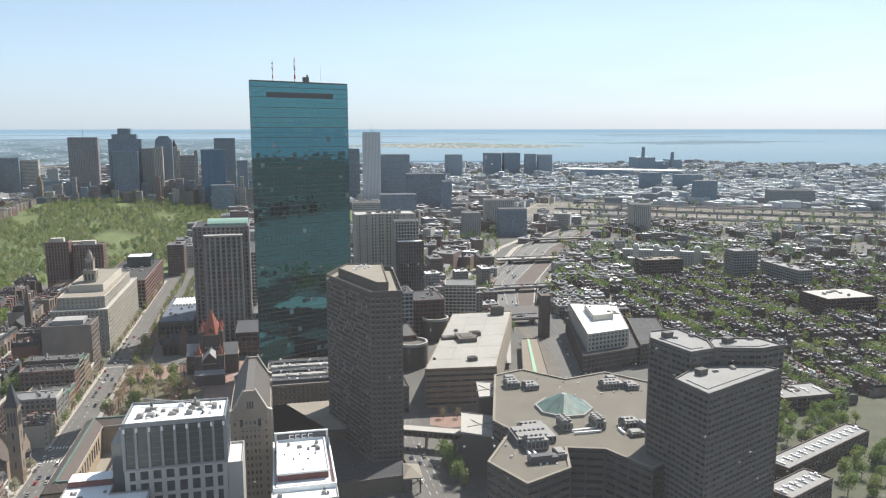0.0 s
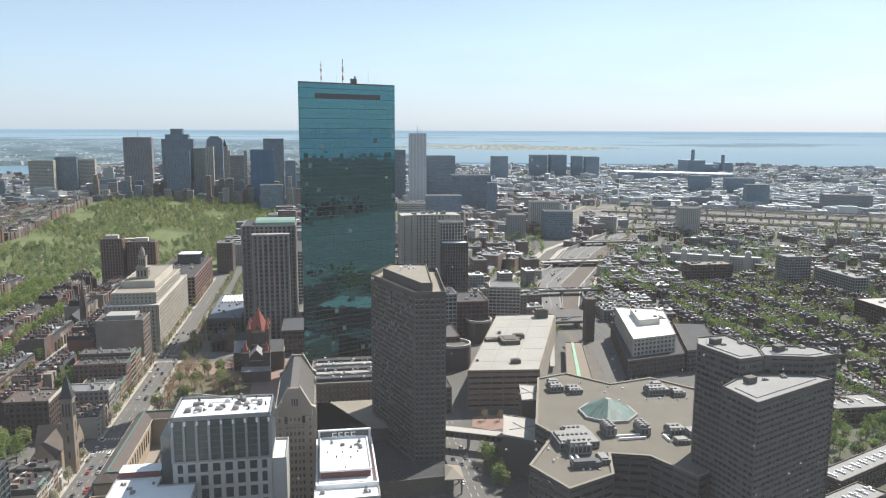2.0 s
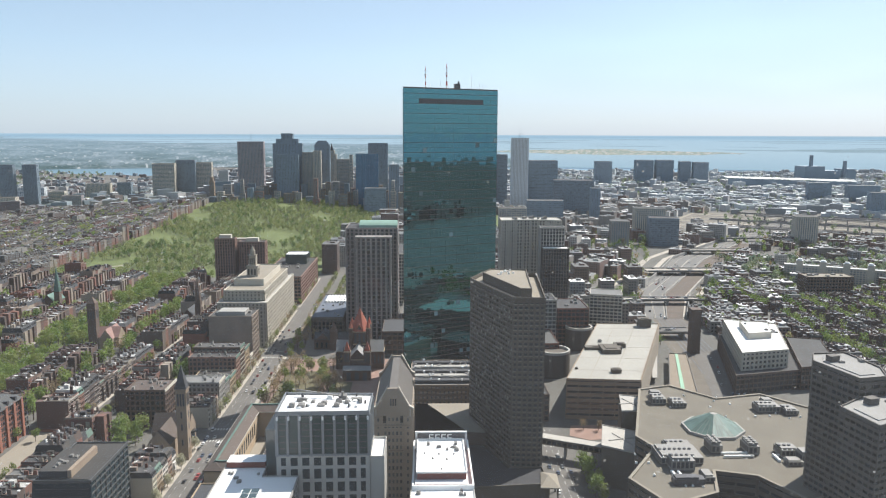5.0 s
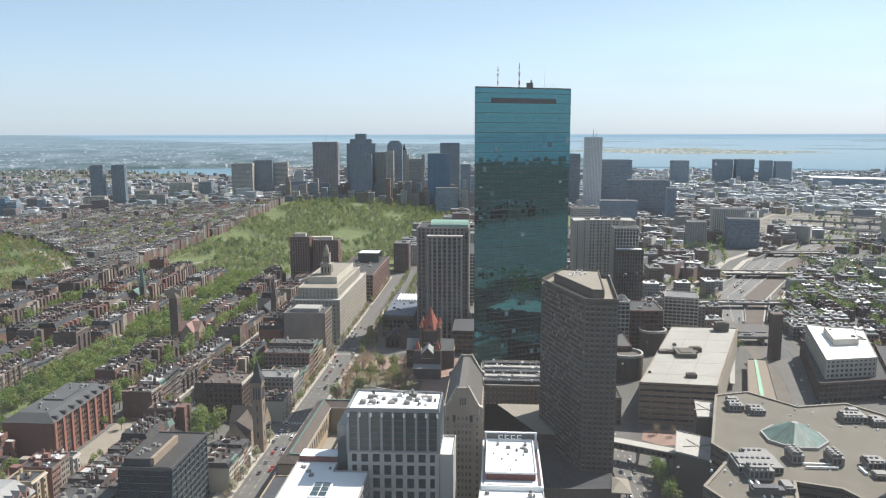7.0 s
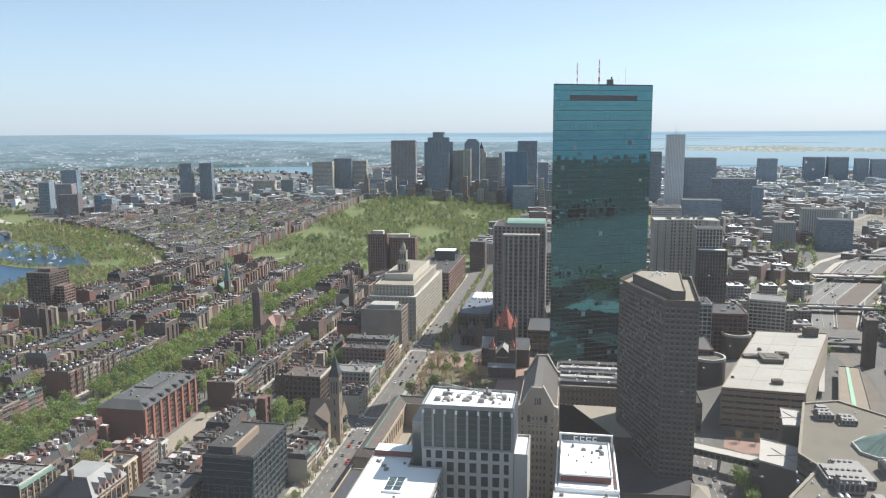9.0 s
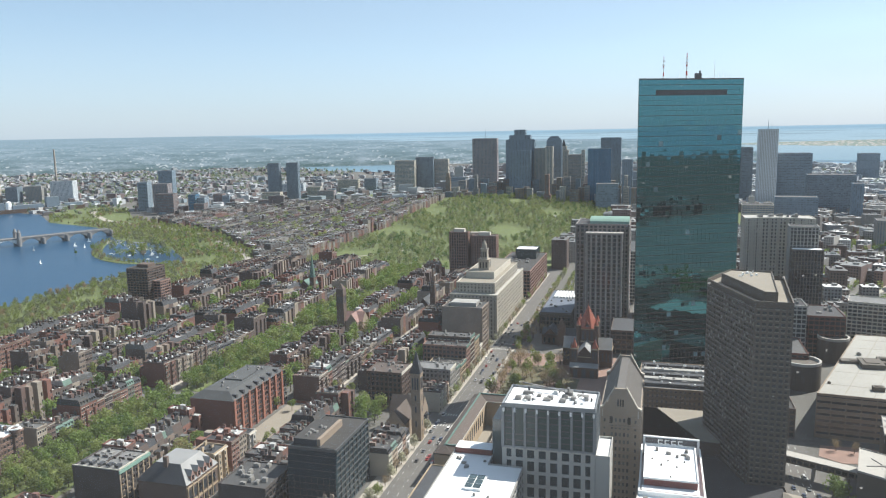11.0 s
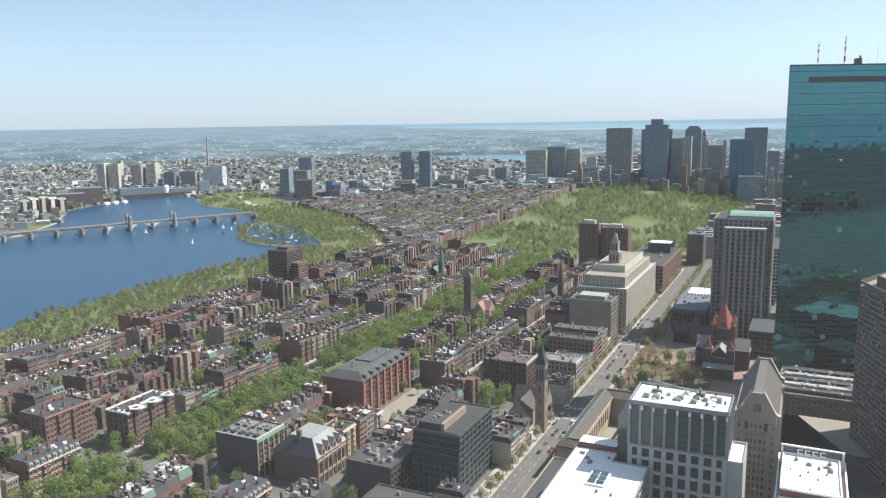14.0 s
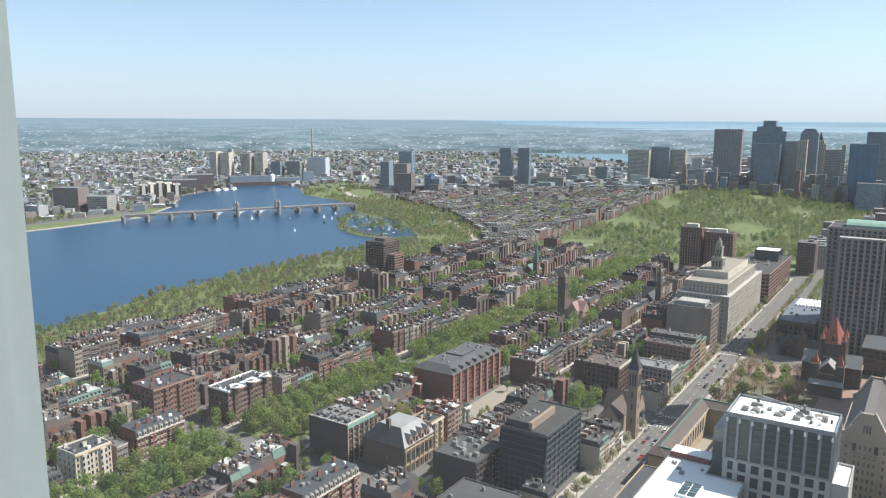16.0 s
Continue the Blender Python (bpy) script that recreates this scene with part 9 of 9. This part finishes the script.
def boat(x, y, sail, yaw):
    th = thing("sail_boat" if sail else "motor_boat", "small white boat on the river", "boat", x, y, 0.08, yaw, "boats on the river")
    b = Build(); b.prism([(-1.1, -3.2), (1.1, -3.2), (1.3, 0.5), (0, 3.6), (-1.3, 0.5)], 0, 1.1); b.box(-0.8, 0.8, -2, 0.3, 1.1, 1.9); part("hull", b, M["white"], th)
    if sail:
        b = Build(); b.cone(0, 0.6, 0.08, 0.05, 1.1, 9, 5); part("mast", b, M["metal"], th)
        b = Build(); b.prism([(0.0, 0.5), (0.1, 0.5), (0.1, -2.6), (0.0, -2.6)], 2, 2.2)
        b.poly([(0.05, 0.5, 2), (0.05, -2.6, 2.2), (0.05, 0.5, 9)]); part("sail", b, M["white"], th)
LAGOON = [(-1040, 1240), (-1000, 1180), (-940, 1110), (-880, 1075), (-790, 1060), (-850, 1150), (-940, 1235)]
for k in range(80):
    p = (br.uniform(-1040, -790), br.uniform(1060, 1240))
    if inside(p, LAGOON):
        boat(*p, k % 7 == 0, br.uniform(0, 6))
for x, y in ((-1290, 1010), (-1180, 1080), (-1120, 1130), (-1080, 1190), (-1240, 1040), (-1050, 1180), (-1010, 1220), (-1100, 1250), (-1350, 1180), (-990, 1010), (-930, 1080)):
    boat(x, y, True, br.uniform(0, 6))
for x, y in TOURS:
    th = thing("tour_boat", "long white tour boat at the quay", "boat", x, y, 0.08, radians(30))
    b = Build(); b.prism([(-4, -20), (4, -20), (4, 14), (0, 22), (-4, 14)], 0, 3); b.box(-3, 3, -16, 10, 3, 6); part("hull", b, M["white"], th)

# ---- the low city between, too many roofs to count ----
def roofs(name, label, spots, mats, windows=None):
    b = Build()
    for x, y, lx, ly, h, yaw, s in spots:
        h += hill_z(x, y)
        b.obox(x, y, lx, ly, 0, h, yaw, s, s + 1)
        if lx > (9 if windows is not None else 21):
            b.obox(x + lx * 0.15, y, lx * 0.3, ly * 0.3, h - 0.1, h + 2.5, yaw, s, s + 1)
            b.obox(x - lx * 0.25, y + ly * 0.2, 1.2, 2.2, h - 0.1, h + 2.6, yaw, 0)
        if windows is not None and y < 1500 and x < 950:
            c_, s_ = math.cos(yaw), math.sin(yaw)
            face = 1 if x < 0 else -1
            for f in range(int(h / 3.6)):
                z = 1.4 + f * 3.6
                for k in range(int(lx / 3.4)):
                    q = -lx / 2 + 1.0 + k * 3.4
                    b.poly([(x + c_ * u_ + s_ * (ly / 2 + 0.08), y + s_ * u_ - c_ * (ly / 2 + 0.08), w_) for u_, w_ in ((q, z), (q + 1.7, z), (q + 1.7, z + 1.8), (q, z + 1.8))], windows)
                for k in range(int(ly / 3.4)):
                    q = -ly / 2 + 1.0 + k * 3.4
                    e_ = face * (lx / 2 + 0.08)
                    b.poly([(x + c_ * e_ - s_ * u_, y + s_ * e_ + c_ * u_, w_) for u_, w_ in ((q, z), (q + 1.7, z), (q + 1.7, z + 1.8), (q, z + 1.8))], windows)
    return tagged(part(name, b, mats), label, "buildings", kind="stuff")


# further walls and roofs with the blue of the haze in their colours
M["pale_i"] = mat("haze_paled_wall", (0.36, 0.37, 0.38), 0.9, 0.1, 0.1, second=[(0.20, 0.23, 0.25), (0.34, 0.36, 0.37), (0.22, 0.21, 0.21), (0.18, 0.22, 0.25), (0.42, 0.44, 0.45)], island=0.2)
M["paleroof_i"] = mat("haze_paled_roof", (0.45, 0.45, 0.45), 0.85, 0.1, 0.1, second=[(0.13, 0.15, 0.16), (0.20, 0.215, 0.23), (0.58, 0.60, 0.61), (0.14, 0.165, 0.17), (0.11, 0.13, 0.14)], island=0.2)
fr = random.Random(91)
MOT = L1 + L2[::-1]
HARB = [(-1320, 3760), (-1640, 3850), (-2250, 4150), (-2750, 4989), (-1500, 4989), (-1200, 4300)]
SEA = [(560, 4300), (1340, 4200), (1900, 4050), (2300, 4020), (2350, 4200), (2700, 4300), (3300, 4350), (3700, 4000), (4400, 3600), (4989, 3300), (4989, 4989), (300, 4989)]
AX = Vector((math.sin(radians(31)), math.cos(radians(31))))
RT = Vector((AX.y, -AX.x))
YARD = [tuple(AX * r_ + RT * q_) for r_, q_ in ((1720, -420), (1720, 900), (2110, 900), (2110, -420))]
b = Build(); b.prism(ccw(YARD), 0, 0.14)
setting("ground_rail_yard", b, M["tan"], "pale gravel rail yard with many tracks", "railway")
b = Build()
for k in range(26):
    r_ = 1726 + k * 14.6
    if k % 6 == 5:
        continue
    b.obox(*(AX * r_ + RT * 240), 1300, 6.5 if k % 3 else 10, 0.1, 0.3, math.atan2(RT.y, RT.x))
setting("trim_yard_tracks", b, M["ground"], "dark tracks and sidings of the rail yard", "railway")
for r_, q_, ln_g, h_, w_ in ((1745, 300, 1100, 9, 14), (1860, 120, 900, 11, 12), (2000, 330, 1150, 12, 18), (2075, 200, 1000, 8, 10)):
    p = AX * r_ + RT * q_
    th = thing("viaduct", "long low concrete viaduct across the rail yard", "bridge", p.x, p.y, 0, math.atan2(RT.y, RT.x))
    b = Build(); b.box(-ln_g / 2, ln_g / 2, -w_ / 2, w_ / 2, h_ - 2, h_); part("deck", b, M["concrete"], th)
    for s in (-1, 1):
        b = Build(); b.box(-ln_g / 2, ln_g / 2, s * w_ / 2 - 0.3, s * w_ / 2 + 0.3, h_, h_ + 1.2); part("railing", b, M["pale_i"], th)
    for k in range(int(ln_g / 45)):
        b = Build(); x_ = -ln_g / 2 + 20 + k * 45; b.box(x_ - 1.5, x_ + 1.5, -w_ * 0.4, w_ * 0.4, 0.1, h_ - 2); part("pier", b, M["concrete"], th)
# flat blocks at the near end of the south quarter
for lab, pts, h, ducts in (("long low terrace with white roof ducts", DUCT_ROW, 11, 12), ("long flat-roofed terrace with roof units", STRIP_ROW, 11, 6), ("plain flat-roofed brown block among trees", FLAT_ROW, 12, 4)):
    th, cx, cy, loc = tower("terrace_block", lab, "building", pts, z0=0, z1=h, floors=3, bay=4, wall=M["brownstone"], glass=M["glass"], joined=True, roof=M["duskroof"])
    e0, e1 = Vector(pts[1]) - Vector(pts[0]), Vector(pts[2]) - Vector(pts[1])
    (la, sh) = (e0, e1) if e0.length > e1.length else (e1, -e0)
    for k in range(ducts):
        c_ = la * ((k + 0.5) / ducts - 0.5)
        b = Build(); b.obox(c_.x, c_.y, sh.length * 0.4, 0.9, h - 0.05, h + 0.8, math.atan2(sh.y, sh.x)); b.obox(c_.x + la.x * 0.02, c_.y + la.y * 0.02, 1.5, 1.5, h - 0.05, h + 1.4, math.atan2(sh.y, sh.x))
        part("roof_duct", b, M["white"], th, "white roof duct")
# larger blocks among the southern terraces
for lab, x_, y_, ya_, lx, ly, h, wl_, rf_, gl_ in SOUTH_BLOCKS:
    th = thing("city_block", lab, "building", x_, y_, 0, ya_)
    office(th, [(-lx / 2, -ly / 2), (lx / 2, -ly / 2), (lx / 2, ly / 2), (-lx / 2, ly / 2)], 0, h, max(3, int(h / 3.6)), 4, wl_, gl_, band=1.5, pier=1.3, joined=True, roof=rf_)
    roof_kit(th, -lx * 0.45, lx * 0.45, -ly * 0.4, ly * 0.4, h, 7, int(x_), (2, 5), (1, 2.6))
# long pale apartment row with stair towers, behind trees
p = Vector((576, 1034))
th = thing("apartment_row", "long cream apartment row with square stair towers", "apartment house", p.x, p.y, 0, math.atan2(-58, 105))
office(th, [(-64, 0), (64, 0), (64, 13), (-64, 13)], 0, 22, 7, 4, M["limestone"], M["glass_haze"], band=1.5, pier=1.6, joined=True, roof=M["paleroof_i"])
for k in range(4):
    b = Build(); x_ = -44 + k * 30; b.box(x_ - 4.5, x_ + 4.5, -1, 8, 0, 29, 0, 1); b.box(x_ - 3, x_ + 3, 0.5, 6.5, 29, 31, 1); part("stair_tower", b, [M["limestone"], M["paleroof_i"]], th)
# brick hill quarter beyond the park: terraces along narrow streets
hb_ = Build()
HU = Vector((math.sin(radians(9)), math.cos(radians(9))))
HV = Vector((HU.y, -HU.x))
HYAW = math.atan2(HU.y, HU.x)
row, q0 = 0, -560.0
while q0 < 260:
    s0 = fr.uniform(0, 8)
    run = 0
    while s0 < 1000:
        if run <= 0:
            run, s_brick, s_roof, hgt = fr.randint(2, 7), fr.randrange(8), 8 + fr.choice((0, 1, 1, 2, 2, 3, 3, 4, 5)), fr.uniform(9.5, 15)
            if fr.random() < 0.10:
                s0 += fr.uniform(5, 10)
            if fr.random() < 0.05:
                hgt *= 1.6
        run -= 1
        w, d = fr.uniform(6, 9), fr.uniform(10.5, 14)
        p = Vector((-690, 1085)) + HU * s0 + HV * q0
        s0 += w
        if p.x > -556 or p.y > 1985 or inside((p.x, p.y), BANKP) or inside((p.x, p.y), BODY) or fr.random() < 0.03:
            continue
        if p.x > -588:
            s_brick = fr.choice((0, 1, 5, 3))
        h = hgt * (1.25 if p.x > -588 else 1) + hill_z(p.x, p.y) + fr.uniform(-0.7, 0.7)
        if fr.random() < 0.3:
            s_roof = 8 + fr.choice((0, 1, 2, 3, 5))
        hb_.obox(p.x, p.y, w, d, 0, h, HYAW, s_brick, s_roof)
        k_ = p + HU * (w * 0.42)
        hb_.obox(k_.x, k_.y, 0.7, d * 0.9, h - 0.1, h + 0.55, HYAW, s_brick)
        for e_ in (-0.32, 0.3):
            if fr.random() < 0.8:
                c_ = k_ + HV * (d * e_)
                hb_.obox(c_.x, c_.y, 0.7, 1.9, h, h + fr.uniform(1.5, 2.3), HYAW, s_brick)
        if fr.random() < 0.5:
            c_ = p + HV * fr.uniform(-3, 3) - HU * 1.2
            hb_.obox(c_.x, c_.y, fr.uniform(1.4, 2.6), fr.uniform(1.4, 3.0), h - 0.05, h + fr.uniform(0.7, 2.0), HYAW, fr.choice((s_brick, 13, 11)), s_roof)
        f_ = p + HV * (d / 2 + 0.06)
        for z_ in (h - 3.0, h - 6.2):
            for e_ in (-0.26, 0.2):
                l_, r_ = f_ + HU * (w * e_ - 0.55), f_ + HU * (w * e_ + 0.55)
                hb_.poly([(l_.x, l_.y, z_), (r_.x, r_.y, z_), (r_.x, r_.y, z_ + 1.8), (l_.x, l_.y, z_ + 1.8)][::-1], 14)
        g_ = p - HU * (w / 2 + 0.06)
        for e_ in (-0.28, 0.0, 0.28):
            l_, r_ = g_ - HV * (d * e_ - 0.5), g_ - HV * (d * e_ + 0.5)
            hb_.poly([(l_.x, l_.y, h - 3.0), (r_.x, r_.y, h - 3.0), (r_.x, r_.y, h - 1.3), (l_.x, l_.y, h - 1.3)], 14)
    q0 += 17.5 if row % 2 else 24.0
    row += 1
tagged(part("hill_houses", hb_, HILL_MATS + [M["glass_haze"]]), "dense brick houses of the hill quarter with grey roofs and chimneys", "buildings", kind="stuff")


def far_fill(x0, x1, y0, y1, n, size, tall, slot_brick, yaws):
    for _ in range(n):
        x, y = fr.uniform(x0, x1), fr.uniform(y0, y1)
        if math.hypot(x, y) > 4850 or -152 < x < -78 and 880 < y < 1095 or inside((x, y), BODY) or inside((x, y), MOT) or inside((x, y), HARB) or -2300 < x < -1000 and 3250 < y < 3900 and fr.random() < 0.8 or inside((x, y), SEA) or inside((x, y), YARD) or inside((x, y), PARK) or inside((x, y), BANKP):
            continue
        if in_block(x, y, 22):
            continue
        g = fr.choice(yaws)
        h = fr.uniform(*tall) * (1.8 if fr.random() < 0.05 else 1)
        yield (x, y, fr.uniform(*size), fr.uniform(*size), h, g, 0 if fr.random() < slot_brick else 2)


mid = list(far_fill(-60, 330, 960, 2000, 340, (10, 30), (10, 24), 0.8, (0.0, -0.5)))
mid += list(far_fill(-150, 60, 960, 1700, 90, (16, 36), (18, 45), 0.5, (0.0,)))
mid += list(far_fill(330, 800, 1450, 2300, 300, (14, 40), (10, 26), 0.5, (-0.5, 0.1)))
mid += list(far_fill(420, 900, 900, 1500, 230, (9, 24), (9, 15), 0.8, (0.0, -0.5)))
mid += list(far_fill(840, 2200, 480, 1500, 1100, (8, 26), (8, 15), 0.75, (0.0,)))
mid += list(far_fill(165, 240, 765, 950, 44, (10, 20), (9, 20), 0.7, (0.0,)))
mid += list(far_fill(345, 470, 890, 1040, 40, (10, 22), (9, 14), 0.7, (0.0,)))
mid += list(far_fill(304, 375, 715, 880, 44, (9, 18), (8, 13), 0.7, (0.0,)))
roofs("city_roofs", "brick and concrete city blocks of the middle distance", mid, [M["brick_m"], M["tar_m"], M["pale_m"], M["tar_m"], M["glass"]], 4)
far = list(far_fill(-1100, 3400, 1900, 4400, 4600, (12, 44), (7, 20), 0.5, (-0.5, 0.1, 0.4)))
far += list(far_fill(900, 3600, 1400, 2600, 1100, (12, 50), (7, 16), 0.5, (-0.5, 0.1)))
far += list(far_fill(-4500, -1100, 1700, 4400, 4400, (10, 34), (6, 14), 0.45, (0.2, -0.4)))
far += list(far_fill(-3600, -1480, 300, 1900, 2000, (9, 30), (6, 15), 0.5, (0.2, 0.9)))
far += list(far_fill(-700, -100, 2150, 3600, 320, (20, 50), (15, 50), 0.3, (0.2,)))
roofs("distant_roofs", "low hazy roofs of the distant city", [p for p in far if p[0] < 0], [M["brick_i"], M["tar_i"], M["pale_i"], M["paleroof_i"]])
# lighter copies for the harbour side, where more haze is painted in
M["wall_h"] = mat("haze_harbour_wall", (0.27, 0.29, 0.30), 0.9, 0.1, 0.1, second=[(0.34, 0.335, 0.335), (0.40, 0.425, 0.445), (0.33, 0.37, 0.40), (0.52, 0.53, 0.53), (0.36, 0.355, 0.355)], island=0.2)
M["roof_h"] = mat("haze_harbour_roof", (0.22, 0.245, 0.26), 0.85, 0.15, 0.1, second=[(0.31, 0.34, 0.355), (0.25, 0.28, 0.30), (0.68, 0.70, 0.70), (0.36, 0.385, 0.395), (0.27, 0.31, 0.30), (0.42, 0.425, 0.41)], island=0.2)
roofs("harbour_roofs", "low roofs between the rail yard and the harbour, paled for haze", [p for p in far if p[0] >= 0], [M["wall_h"], M["roof_h"], M["wall_h"], M["roof_h"]])
# unseen blocks, kept dark for their reflection in the mirror glass
back = [(fr.uniform(-1600, 1200), fr.uniform(-2600, -90), fr.uniform(16, 44), fr.uniform(16, 44), fr.uniform(10, 40), 0.0, fr.choice((0, 2))) for _ in range(1500)]
roofs("city_behind", "dark city blocks behind the observation tower", back, [BRICK_MATS[2], TAR_MATS[0], BRICK_MATS[7], M["tar_m"]])
far_tr = [(fr.uniform(-4400, -1500), fr.uniform(800, 4200), fr.uniform(0.8, 1.6)) for _ in range(2600)] + [(fr.uniform(700, 3400), fr.uniform(900, 3900), fr.uniform(0.7, 1.4)) for _ in range(2300)] + [(fr.uniform(480, 900), fr.uniform(1040, 1220), fr.uniform(0.7, 1.2)) for _ in range(330)] + [(fr.uniform(-2300, -1450), fr.uniform(600, 1900), fr.uniform(0.7, 1.3)) for _ in range(520)] + [(fr.uniform(-2500, 2500), fr.uniform(-4700, -2400), fr.uniform(1.5, 2.6)) for _ in range(1200)]
far_tr = [p for p in far_tr if not inside(p[:2], BODY) and not inside(p[:2], HARB) and not inside(p[:2], SEA) and math.hypot(*p[:2]) < 4800]
back_tr = [(fr.uniform(-1500, 1200), fr.uniform(-2600, -120), fr.uniform(0.8, 1.4)) for _ in range(500)]
wood("trees_behind", "city trees behind the observation tower", back_tr, 47, 30, 2.0)
# leaf colours greyed and paled, the haze painted into them
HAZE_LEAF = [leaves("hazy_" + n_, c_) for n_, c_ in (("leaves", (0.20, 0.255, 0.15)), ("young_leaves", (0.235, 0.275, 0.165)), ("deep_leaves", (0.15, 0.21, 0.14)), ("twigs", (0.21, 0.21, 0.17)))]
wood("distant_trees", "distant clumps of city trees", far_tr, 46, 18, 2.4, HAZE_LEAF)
